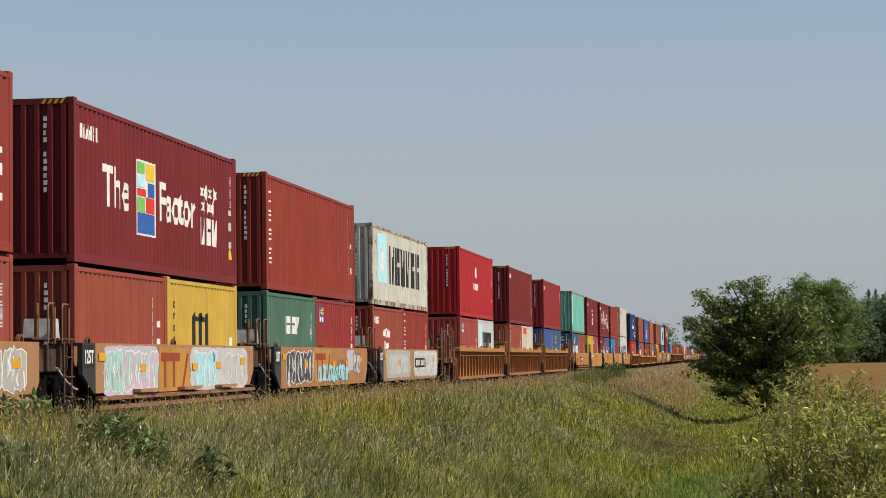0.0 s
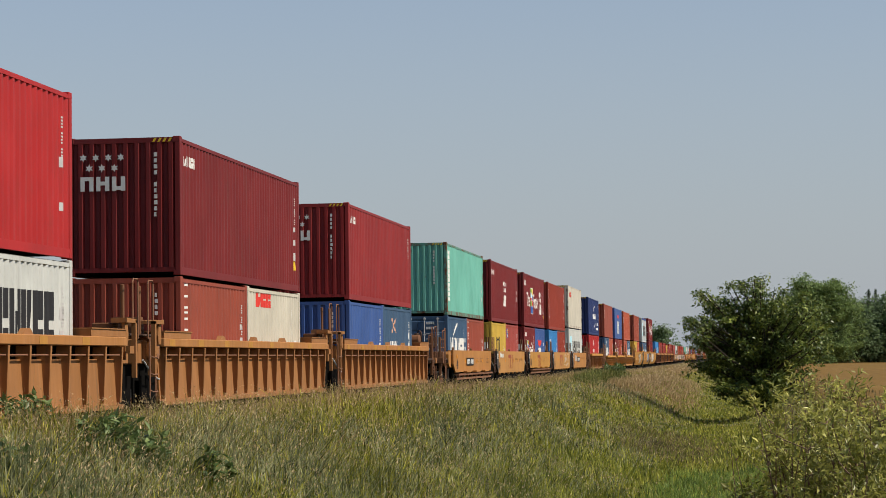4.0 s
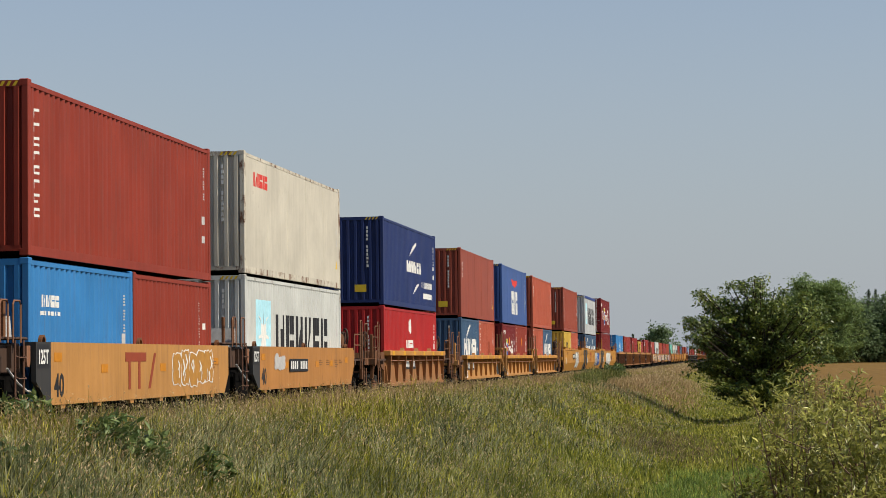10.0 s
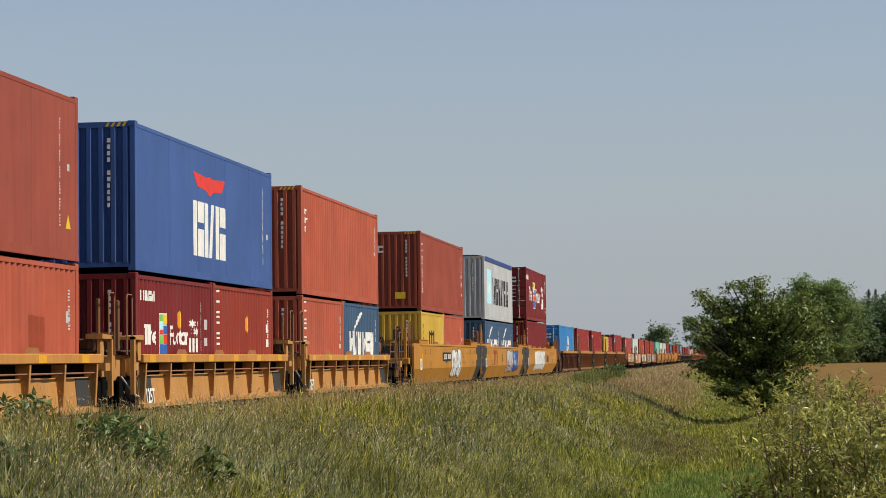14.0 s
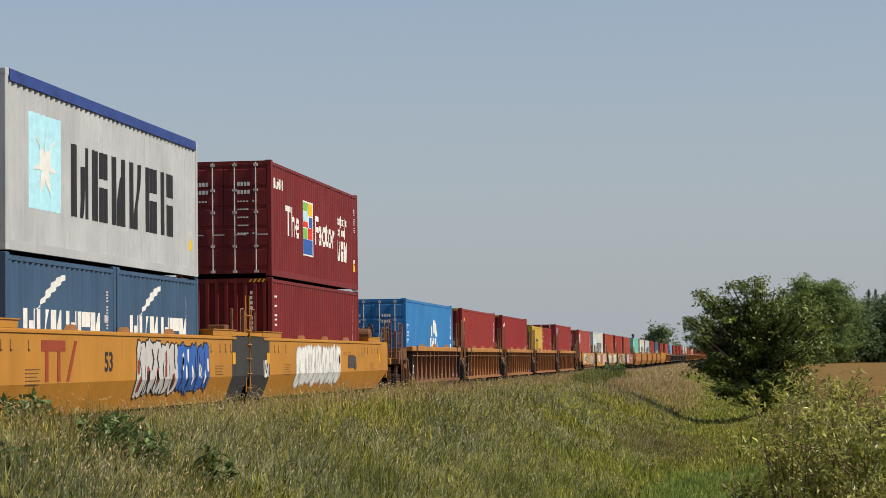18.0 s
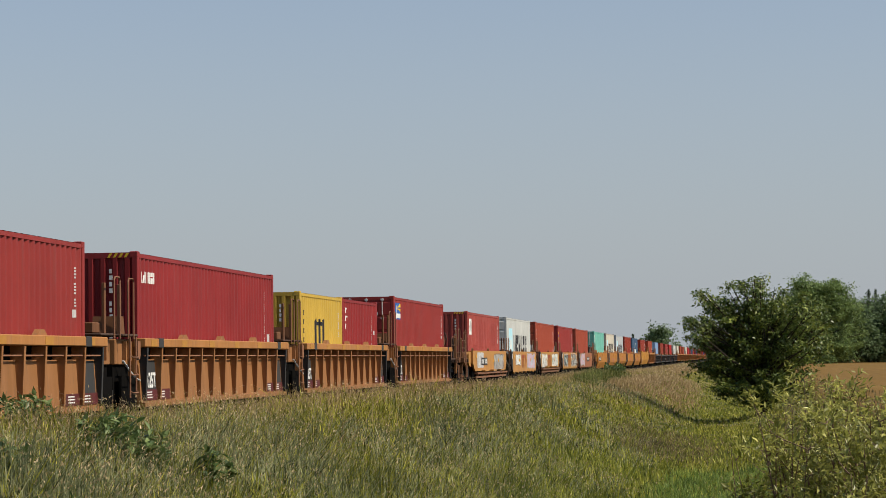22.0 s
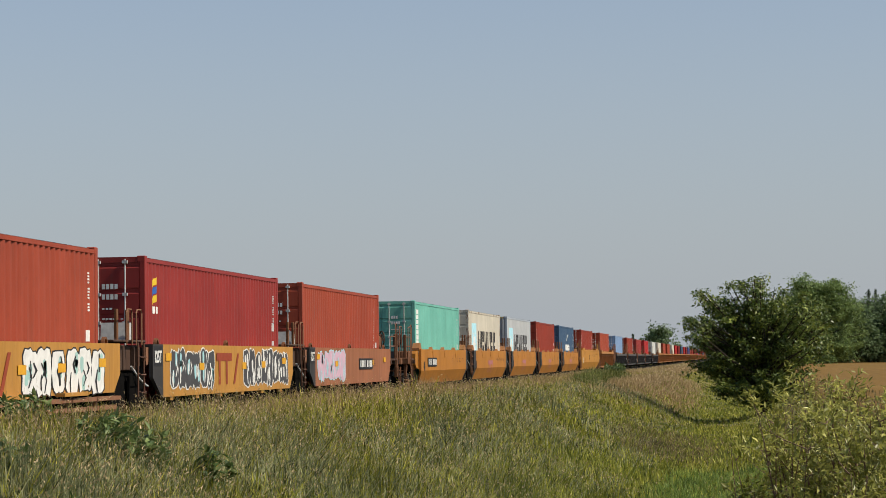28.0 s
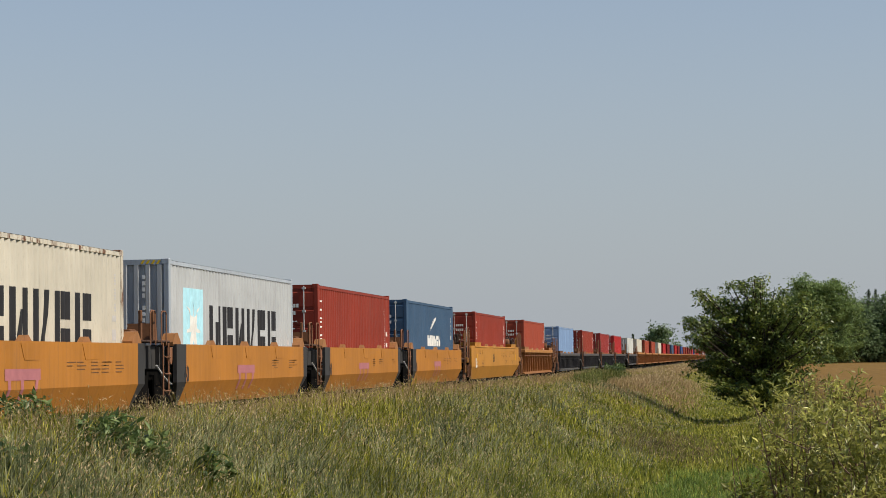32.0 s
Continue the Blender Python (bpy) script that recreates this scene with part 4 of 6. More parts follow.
def graffiti(root, y0, y1, z0, z1, fill, edge, n=None, shade=None, seed=0, crease=None):
    """Sprayed bulging shapes with outlines and slits, no letters."""
    r = random.Random(seed)
    n = n or max(3, round((y1 - y0) / 0.56))
    w = (y1 - y0) / n
    back, front, third = Shape(), Shape(), Shape()
    for i in range(n):
        c = y0 + w * (i + 0.5)
        top, bot = z1 - r.uniform(0, 0.10), z0 + r.uniform(0, 0.10)
        lean, h = r.uniform(-0.10, 0.10), 0.0
        x = 0.0009 * (i % 3)

        def put(pts):
            return [(p + lean * (q - z0) / (z1 - z0), q) for p, q in pts]
        half = w * r.uniform(0.50, 0.60)
        body = wobble(r, c - half, c + half, bot, top, 20, 0.2, 7)
        back.prism(put([(c + (p - c) * 1.14, (top + bot) / 2 + (q - (top + bot) / 2) * 1.07) for p, q in body]), x, x + 0.0006, "x")
        front.prism(put(body), 0.0035 + x, 0.004 + x, "x")
        h = top - bot
        for k in range(r.randrange(2, 4)):
            # a bent slit
            a, b0 = c + r.uniform(-0.30, 0.30) * w, bot + h * r.uniform(0.0, 0.5)
            ln, t, bend = h * r.uniform(0.28, 0.5), w * r.uniform(0.035, 0.08), w * r.uniform(-0.22, 0.22)
            pts = [(a - t, b0), (a + t * 0.6, b0 + 0.01), (a + bend + t, b0 + ln * 0.5), (a + t * 0.5, b0 + ln), (a - t * 0.8, b0 + ln * 0.96), (a + bend - t, b0 + ln * 0.5)]
            back.prism(put(pts), 0.0082 + x + 0.0002 * k, 0.0086 + x + 0.0002 * k, "x")
        if shade:
            for k in range(2):
                a, d = c + r.uniform(-0.3, 0.3) * w, bot + h * r.uniform(0.2, 0.8)
                third.prism(put(wobble(r, a - w * 0.14, a + w * 0.14, d - 0.16, d + 0.16, 10, 0.3)), 0.0066 + x, 0.007 + x, "x")
    if crease:
        back, front, third = (creased(q, *crease) for q in (back, front, third))
    part("graffiti_edge", back, INK[edge], root, "sprayed outlines", at=(HALF + 0.005, 0, 0))
    part("graffiti", front, INK[fill], root, "sprayed graffiti shapes", at=(HALF + 0.005, 0, 0))
    if shade and third.v:
        part("graffiti_shading", third, INK[shade], root, at=(HALF + 0.005, 0, 0))


def well_car(y, kind, near="a", far="a", detail=2, words="", tags=(), seed=0, ylen=L40):
    """One unit of an articulated well car; its boxes' near end is at y. near, far: a joint (a) or a coupler end (c)."""
    mat, zt, zb, over = CAR[kind]
    if kind == "rib40" and near == "c":
        mat = CAR_DARK
    if "rusty" in tags:
        mat = CAR_RUST
    elif "faded" in tags:
        mat = CAR_FADED
    elif "worn" in tags:
        mat = CAR_OCHRE
    elif "warm" in tags:
        mat = CAR_WARM
    elif "bright" in tags:
        mat = CAR_YELLOW
    if "ledge" in tags:
        zb += 0.15
    shape_key = (kind, "ledge" in tags)
    root = new("well_car")
    root.empty_display_size = 0.3
    y0, y1 = -over, ylen + over
    r = random.Random(seed)
    flat, ribbed = kind in ("flat", "tagged"), kind.startswith("rib") or kind == "grey"
    endmat = END_BLACK if kind in ("flat", "tagged", "smooth53", "smooth40") else mat
    sides = cached(("side", shape_key), lambda: (side_flat if flat else side_recessed if ribbed else side_smooth)(y0 + 0.75 if not ribbed else y0, y1 - 0.45 if not ribbed else y1, zb, zt))
    for sx in (1, -1):
        rot = None if sx > 0 else (0, 0, math.pi)
        off = (0, 0, 0) if sx > 0 else (0, ylen + (0.3 if not ribbed else 0), 0)
        part("side_panel", sides, mat, root, at=off, turn=rot)
        if ribbed:
            chord = cached(("chord", kind), lambda: Shape().chamfer(HALF - 0.24, y0, zt - 0.17, HALF + 0.01, y1, zt, 0.015).mesh("top_chord"))
            part("top_chord", chord, mat if kind == "grey" else CAR_CHORD_DULL if kind in ("rib53", "rib40") else CAR_CHORD, root, at=off, turn=rot)
            # dark plate stands in for the shade behind the gap under the chord
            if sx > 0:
                part("inner_web", cached(("web", kind), lambda: Shape().box(HALF - 0.262, y0 + 0.12, zb + 0.1, HALF - 0.252, y1 - 0.12, zt - 0.17).mesh("inner_web")), UNDER, root, "dark plate in place of the shade behind the side")
            if detail > 0:
                pipe = cached(("pipe", kind), lambda: Shape().tube([(HALF - 0.06, y0 + 0.15, zt - 0.33), (HALF - 0.06, y1 - 0.15, zt - 0.33)], 0.018, 5).mesh("brake_pipe"))
                part("brake_pipe", pipe, BARS if kind != "grey" else STEEL, root, at=off, turn=rot)
            if sx > 0:
                k = round((y1 - y0 - 0.4) / ((1.5 if kind == "ribwide" else 1.75 if kind == "riblow" else 1.06) if detail else 1.3))
                for i in range(k + 1):
                    yy = y0 + 0.22 + (y1 - y0 - 0.44) * i / k
                    ends = i in (0, k)
                    part("rib", cached(("rib", kind), lambda: rib_mesh(zb, zt)), END_BLACK if (ends and kind == "rib40") else mat, root, at=(0, yy, 0))
        else:
            ends_mesh = cached(("cap", shape_key), lambda: [end_cap(y0, 1, zb, zt, 0.0 if flat else 0.2), end_cap(y1, -1, zb, zt, 0.0 if flat else 0.2)])
            for me in ends_mesh:
                tip = near if (me is ends_mesh[0]) == (sx > 0) else far
                painted = mat if tip == "c" or (flat and me is ends_mesh[1]) else endmat
                part("end_plate", me, painted, root, "dark painted end plate" if painted is endmat else "", at=off, turn=rot)
    if flat and detail > 0 and "ledge" in tags:
        # a ledge with steps below the plate
        def ledge():
            s = Shape()
            s.box(HALF - 0.05, y0 + 0.9, zb - 0.13, HALF + 0.10, y1 - 0.3, zb - 0.06)
            s.box(HALF - 0.05, y0 + 0.9, zb - 0.30, HALF + 0.02, y1 - 0.3, zb - 0.22)
            for yy in np.arange(y0 + 1.2, y1 - 0.6, 1.45):
                s.prism([(HALF - 0.02, zb - 0.30), (HALF + 0.10, zb - 0.13), (HALF + 0.10, zb - 0.06), (HALF - 0.02, zb - 0.06)], yy, yy + 0.06, "y")
            return s.mesh("ledge")
        part("ledge", cached("ledge", ledge), BARS, root, "rusty ledge along the side")
        step = cached("step", lambda: Shape().prism([(0, 0.06), (1.5, 0.06), (1.3, 0.0), (0, 0.0)], HALF, HALF + 0.16, "x").mesh("step"))
        for yy in (2.6, 5.8, 8.9):
            part("step", step, mat, root, at=(0, yy, zb - 0.02))
    if flat:
        # black strips stand in for the shaded gap below the sides
        part("underframe", cached(("under", shape_key), lambda: Shape().box(HALF - 0.18, y0 + 0.5, 0.16, HALF - 0.10, y1 - 0.3, zb + 0.04).box(-HALF + 0.10, y0 + 0.5, 0.16, -HALF + 0.18, y1 - 0.3, zb + 0.04).mesh("underframe")), UNDER, root, "black strip in place of the shade below the side")
        if detail > 0 and "ledge" not in tags:
            stub = cached("stub", lambda: Shape().prism([(-0.14, 0.06), (0.14, 0.06), (0.11, -0.05), (-0.11, -0.05)], HALF - 0.1, HALF - 0.02, "x").mesh("side_stub"))
            for k in range(6):
                part("side_stub", stub, mat, root, at=(0, 1.0 + k * 2.05, zb - 0.02))
    part("floor", cached(("wfloor", kind), lambda: Shape().box(-1.28, y0 + 0.15, 0.20, 1.28, y1 - 0.15, 0.445 if kind == "rib40" else 0.415 if kind == "smooth40" else 0.345).mesh("floor")), UNDER, root)
    bulk = cached(("bulk", kind), lambda: Shape().box(-1.28, 0, 0.345, 1.28, 0.08, zt - 0.06).mesh("end_bulkhead"))
    for yy in (y0 + 0.02, y1 - 0.10):
        part("end_bulkhead", bulk, endmat, root, at=(0, yy, 0))
    # end platforms, hoops, ladders and small boxes
    for tip, yy, d in ((near, y0, -1), (far, y1, 1)):
        reach = 1.05 if tip == "a" else (2.6 if over < 1 else 2.2)
        a, b = sorted((yy, yy + d * reach))
        if tip == "a":
            s = Shape()
            s.chamfer(-1.22, a, zt - 0.50, 1.22, b, zt - 0.02, 0.02)
            for q in (yy + d * 0.25, yy + d * 0.6):
                s.box(1.22, q - 0.03, zt - 0.42, 1.30, q + 0.03, zt - 0.06)
            part("end_platform", s, mat if ribbed else END_BLACK if kind.startswith("smooth") else GEAR, root, "dark platform box between the units")
            # black backing block: the connector together with the shade round it
            part("connector_cover", cached(("cover", kind, d), lambda: Shape().box(-1.16, a, 0.30, 1.16, b, zt - 0.5).mesh("connector_cover")), UNDER, root, "black block for the connector and the shade between the units")
            part("platform_top", Shape().chamfer(-1.36, a + 0.05, zt + 0.03, 1.36, b - 0.02, zt + 0.075, 0.012), GEAR, root, "dark deck plate")
            if kind == "smooth53":
                def joint_panel():
                    s, zc = Shape(), zb + (zt - zb) * 0.38
                    s.prism([(yy, zt), (yy + d * 1.22, zt), (yy + d * 1.22, zc), (yy, zc)], HALF - 0.08, HALF, "x")
                    low = [(yy, zc, 0.0), (yy + d * 1.22, zc, 0.0), (yy + d * 0.95, zb, 0.2), (yy - d * (0.64 if d < 0 else 0.38), zb, 0.2)]
                    o = len(s.v)
                    s.v += [(HALF - q, y, z) for y, z, q in low] + [(HALF - 0.06 - q, y, z) for y, z, q in low]
                    s.f += [[o, o + 1, o + 2, o + 3], [o + 7, o + 6, o + 5, o + 4], [o + 1, o + 2, o + 6, o + 5], [o + 2, o + 3, o + 7, o + 6]]
                    return s.mesh("joint_panel")
                part("joint_panel", cached(("jpanel", d), joint_panel), END_BLACK, root, "dark painted end of the side")
                roofing = Shape().prism([(yy - d * 0.3, zt + 0.02), (yy + d * 1.15, zt + 0.02), (yy + d * 1.3, zt + 0.10), (yy - d * 0.1, zt + 0.10)], 0.2, HALF - 0.02, "x")
                part("deck_plate", roofing, mat, root, "golden-yellow deck plate")
            # black guard that slopes down over the wheels; its colour holds the shade there
            p, q = yy, yy + d * 0.95
            guard = cached(("guard", kind, d), lambda: Shape().prism([(p, 0.95), (q, 0.95), (q, 0.30), (yy + d * 0.55, 0.14), (yy - d * 0.45, 0.14)], HALF - 0.24, HALF - 0.20, "x").mesh("wheel_guard"))
            part("wheel_guard", guard, UNDER, root, "black wheel guard")
            if detail > 0:
                part("stanchion", cached(("stan", ribbed), lambda: Shape().chamfer(-0.03, -0.05, 0, 0.03, 0.05, 0.95 if ribbed else 0.6, 0.01).mesh("stanchion")), GEAR_OCHRE, root, "rusty brown post", at=(1.20, yy + d * 0.74, zt + 0.05))
                part("hoop", cached(("hoop1", ribbed), lambda: hoop(0.36, 1.12 if ribbed else 0.66, 0.016).mesh("hoop")), BARS, root, "rusty bent-bar hoop", at=(HALF - 0.05, yy + d * 0.78 - 0.18, zt - 0.02))
                if kind in ("riblow", "rib53"):
                    def bracket_frame():
                        s = Shape()
                        s.prism([(0.58, -0.75), (0.68, -0.75), (0.68, 0.32), (0.58, 0.32)], HALF - 0.07, HALF + 0.01, "x")
                        s.prism([(0.02, 0.27), (0.68, 0.27), (0.68, 0.33), (0.02, 0.36)], HALF - 0.30, HALF + 0.01, "x")
                        s.prism([(0.05, -0.12), (0.24, -0.12), (0.28, 0.05), (0.22, 0.27), (0.05, 0.27)], HALF - 0.10, HALF - 0.04, "x")
                        s.box(HALF - 0.1, 0.30, -0.30, HALF - 0.02, 0.58, -0.16)
                        if d < 0:
                            s.v = [(x, -y, z) for x, y, z in s.v]
                            s.f = [f[::-1] for f in s.f]
                        return s.mesh("bracket_frame")
                    part("bracket_frame", cached(("bframe", d), bracket_frame), mat, root, "bent steel bracket frame", at=(0, yy, zt))
                if d < 0 and kind == "smooth53":
                    ladder(root, yy - 1.42, 0.5, zt + 0.95, mat)
                elif d < 0 and kind != "riblow":
                    ladder(root, yy + d * 0.72, 0.55, zt + 0.02, BARS_DARK if flat else BARS)
                if d < 0:
                    part("bracket", cached("bracket", lambda: Shape().prism([(-0.09, 0), (0.09, 0), (0.09, -0.26), (0.04, -0.34), (-0.04, -0.34), (-0.09, -0.26)], -0.03, 0.03, "x").mesh("bracket")), BARS, root, at=(HALF - 0.10, yy + d * 0.16, zt - 0.06))
                if d < 0 and kind != "smooth53":
                    part("brake_hose", cached(("hose", kind), lambda: Shape().tube([(1.30, yy - 0.85, zt - 0.42), (1.38, yy - 0.55, zt - 0.66), (1.40, yy - 0.2, zt - 0.78), (1.36, yy + 0.1, zt - 0.80)], 0.02, 6).mesh("brake_hose")), GALV, root, "pale air hose")
                    part("valve_box", cached("vbox", lambda: Shape().prism([(-0.26, 0), (0.20, 0), (0.12, 0.34), (-0.20, 0.34)], -0.3, 0.2, "x").mesh("valve_box")), GALV if flat else GEAR_OCHRE, root, "sheet-metal cover", at=(0.92, yy + d * 0.30, zt + 0.075))
                if d > 0 and not flat:
                    part("valve_box", cached("vbox3", lambda: Shape().chamfer(-0.2, -0.2, 0, 0.2, 0.2, 0.2, 0.02).mesh("valve_box")), GEAR_OCHRE, root, at=(0.98, yy + d * 0.36, zt + 0.075))
        else:
            deck = min(zt - 0.22, 1.24)
            s = Shape()
            s.box(-1.34, a, deck - 0.06, 1.34, b, deck)
            s.box(-0.4, a, 0.72, 0.4, b, deck - 0.06)
            for q in (yy + d * 0.9, yy + d * (reach - 0.2)):
                s.box(-1.40, q - 0.06, deck - 0.18, 1.40, q + 0.06, deck - 0.06)
            part("end_platform", s, GEAR, root, "dark brown end platform")
            sill = cached(("sill", kind, d), lambda: Shape().prism([(yy, zt - 0.05), (yy + d * 0.62, zt - 0.05), (yy + d * 0.72, zt - 0.16), (yy + d * 0.72, 1.02), (yy + d * 0.5, 0.92), (yy, 0.86)], HALF - 0.32, HALF - (0.20 if ribbed else 0.10), "x").mesh("end_sill"))
            if kind == "smooth53":
                def long_end():
                    s, zc = Shape(), zb + (zt - zb) * 0.38
                    s.prism([(yy, zt), (yy + d * 1.3, zt), (yy + d * 1.36, zt - 0.1), (yy + d * 1.36, zc), (yy, zc)], HALF - 0.08, HALF, "x")
                    low = [(yy, zc, 0.0), (yy + d * 1.36, zc, 0.0), (yy + d * 0.12, zb, 0.2), (yy - d * (0.64 if d < 0 else 0.38), zb, 0.2)]
                    o = len(s.v)
                    s.v += [(HALF - q, y, z) for y, z, q in low] + [(HALF - 0.06 - q, y, z) for y, z, q in low]
                    s.f += [[o, o + 1, o + 2, o + 3], [o + 7, o + 6, o + 5, o + 4], [o + 1, o + 2, o + 6, o + 5], [o + 2, o + 3, o + 7, o + 6]]
                    return s.mesh("end_sill")
                part("end_sill", cached(("longend", d), long_end), mat, root, "golden-yellow cut-away end of the side")
            else:
                part("end_sill", sill, GEAR_OCHRE if ribbed else mat, root)
            guard = cached(("cguard", kind, d), lambda: Shape().prism([(yy, 0.86), (yy + d * 0.42, 0.86), (yy + d * 0.40, 0.70), (yy + d * 0.25, 0.52), (yy + d * 0.16, 0.16), (yy - d * 0.3, 0.16)], HALF - 0.34, HALF - 0.30, "x").mesh("wheel_guard"))
            part("wheel_guard", guard, UNDER, root, "black wheel guard")
            part("coupler", Shape().chamfer(-0.12, min(yy + d * reach, yy + d * (reach + 0.85)), 0.74, 0.12, max(yy + d * reach, yy + d * (reach + 0.85)), 1.0, 0.04), STEEL, root)
            part("hoop", cached("hoop2", lambda: hoop(0.5, 1.25, 0.016).mesh("hoop")), BARS, root, "rusty bent-bar hoop", at=(HALF - 0.04, yy + d * reach - (0.1 if d > 0 else -0.1) - 0.25, zt - 0.5))
            part("stirrup", cached("stirrup", lambda: Shape().tube([(0, 0, 0.5), (0, 0, 0), (0, 0.4, 0), (0, 0.4, 0.5)], 0.02, 6).mesh("stirrup")), BARS, root, at=(HALF - 0.02, yy + d * (reach - 0.5) - 0.2, 0.46))
            part("hoop", cached("hoop3", lambda: hoop(0.3, 1.45, 0.016).mesh("hoop")), BARS, root, "rusty bent-bar hoop", at=(HALF - 0.08, yy + d * (reach - 0.75) - 0.15, deck - 0.3))
            beam = Shape().chamfer(-1.46, yy + d * reach - 0.11, deck - 0.20, 1.46, yy + d * reach + 0.11, deck + 0.02, 0.02)
            part("end_beam", beam, mat if kind in ("riblow", "rib53", "smooth53") else GEAR_OCHRE, root, "rusty steel beam across the end")
            if detail > 0:
                outer = yy + d * (reach - 0.15)
                part("end_post", Shape().chamfer(1.24, outer - 0.05, 0.62, 1.34, outer + 0.05, zt + 0.5, 0.012), mat if kind in ("smooth53", "rib40", "riblow") else GEAR_OCHRE, root, "upright steel end post")
                rail = Shape().tube([(1.3, outer, zt + 0.42), (1.3, yy + d * 1.3, zt + 0.42), (1.3, yy + d * 1.2, deck)], 0.018, 5).tube([(1.3, outer, zt + 0.1), (1.3, yy + d * 1.25, zt + 0.1)], 0.016, 5)
                part("guard_rail", rail, BARS, root, "rusty guard rail")
                hose = Shape().tube([(0.45, yy + d * reach, 0.95), (0.47, yy + d * (reach + 0.25), 0.62), (0.42, yy + d * (reach + 0.6), 0.5), (0.3, yy + d * (reach + 0.85), 0.66)], 0.028, 6)
                part("brake_hose", hose, UNDER, root, "black rubber brake hose")
                part("cut_lever", Shape().tube([(1.38, outer, 1.0), (1.36, outer, 0.82), (0.2, yy + d * (reach + 0.1), 0.86)], 0.016, 5), BARS, root)
                # plain black boxes stand in for rigging and the deep shade around it
                part("rigging", Shape().box(-1.1, a, 0.40, 1.1, b, 0.66).box(-1.1, yy + d * 0.3 - 0.2, 0.62, 1.1, yy + d * 0.3 + 0.2, deck - 0.06), UNDER, root, "black boxes for the rigging and the shade under the deck")
                part("valve_box", cached("vbox2", lambda: Shape().chamfer(-0.2, -0.26, 0, 0.2, 0.26, 0.26, 0.03).mesh("valve_box")), GEAR_OCHRE, root, at=(1.05, yy + d * 1.1, deck))
                part("handbrake", cached("brake", lambda: brake_wheel()), GEAR, root, "rusty hand brake wheel", at=(0.95, yy + d * (reach - 0.9), zt + 0.35), turn=(0, 0, 0.5))
                if d > 0:
                    part("tank", cached("tank", lambda: Shape().tube([(-0.5, 0, 0), (-0.44, 0, 0), (0.44, 0, 0), (0.49, 0, 0), (0.5, 0, 0)], [0.1, 0.22, 0.22, 0.19, 0.02], 16).mesh("tank")), GEAR_OCHRE, root, "brown air tank", at=(0.62, yy + d * 0.42, zt + 0.22))
                    part("tank_cradle", cached("cradle", lambda: Shape().box(-0.35, -0.15, -0.5, 0.35, 0.15, -0.14).mesh("tank_cradle")), GEAR, root, at=(0.62, yy + d * 0.42, zt + 0.22))
        if over > 1 and detail > 0:
            # a deck box over the end of the well
            a, b = (y0 + 0.05, -0.22) if d < 0 else (ylen + 0.22, y1 - 0.05)
            tray = cached(("tray", kind, d), lambda: Shape().prism([(a, 0.004), (b, 0.004), (b + 0.06, 0.13), (a - 0.02, 0.13)], 0.25, HALF - 0.01, "x").box(0.2, a - 0.02, 0.13, HALF + 0.01, b + 0.06, 0.15).mesh("deck_box"))
            part("deck_box", tray, CAR_RIB if kind == "rib53" else GEAR_OCHRE if ribbed else mat, root, "rusty deck box over the end of the well", at=(0, 0, zt))
        if tip == "c":
            truck(root, yy + d * 1.15)
    if far == "a":
        truck(root, y1 + 1.12)
    # signs painted on the side
    if detail > 0:
        if flat:
            for a, up in ((0.66, 0.2), (3.3, 0.0), (7.2, 0.0), (9.2, 0.02), (11.5, 0.1)):
                q = Shape()
                plate(q, a - 0.2, zt - 0.52 + up, a + 0.2, zt - 0.37 + up)
                part("reflector", q, INK["amber" if kind == "tagged" else "tawny"], root, "amber reflector patch", at=(HALF + (0.013 if kind == "tagged" else 0.0012), 0, 0))
            if near == "a":
                lab = Shape()
                plate(lab, y0 + 0.08, zt - 0.42, y0 + 0.66, zt - 0.04)
                part("sign_plate", lab, INK["black"], root, at=(HALF + 0.001, 0, 0))
                part("lettering", words_mesh("125T", 0.48, 0.24), INK["white"], root, "white lettering", at=(HALF + 0.008, y0 + 0.13, zt - 0.36))
            if kind == "flat":
                part("lettering", words_mesh("40", 0.52, 0.40), INK["black"], root, "black numerals", at=(HALF + 0.003, 0.46, zb + 0.12))
            if "logo" in tags:
                q = Shape()
                plate(q, 4.6, zt - 0.33, 6.0, zt - 0.16)
                for a, lean in ((4.8, 0), (5.45, 0), (6.15, 0.4)):
                    plate(q, a, zt - 0.84, a + 0.15, zt - (0.33 if lean == 0 else 0.17), lean=lean)
                part("wordmark", q, INK["brick"], root, "dark red logo blocks", at=(HALF + (0.009 if kind == "tagged" else 0.0012), 0, 0))
                if kind == "tagged" and any(g[0] == "patch" for g in tags if isinstance(g, tuple)):
                    q = Shape()
                    plate(q, 4.42, zt - 0.92, 6.75, zt - 0.06)
                    part("logo_panel", q, CAR_YELLOW, root, "clean yellow panel round the logo", at=(HALF + 0.0045, 0, 0))
            arch = cached("arch", lambda: Shape().prism([(0.12 * math.cos(k * math.pi / 8), 0.12 * math.sin(k * math.pi / 8)) for k in range(9)] + [(0.085 * math.cos(k * math.pi / 8), 0.085 * math.sin(k * math.pi / 8)) for k in range(8, -1, -1)], -0.03, 0.03, "x").mesh("guide"))
            for a in (0.15, 5.9, ylen - 0.2):
                part("guide", arch, GEAR_OCHRE, root, "rusty half-ring guide", at=(HALF - 0.10, a, zt))
        elif kind == "smooth53":
            part("lettering", words_mesh("125T", 0.62, 0.42), INK["white"], root, "white lettering", at=(HALF + 0.002, y0 + 0.10, zt - 0.95))
            q = Shape()
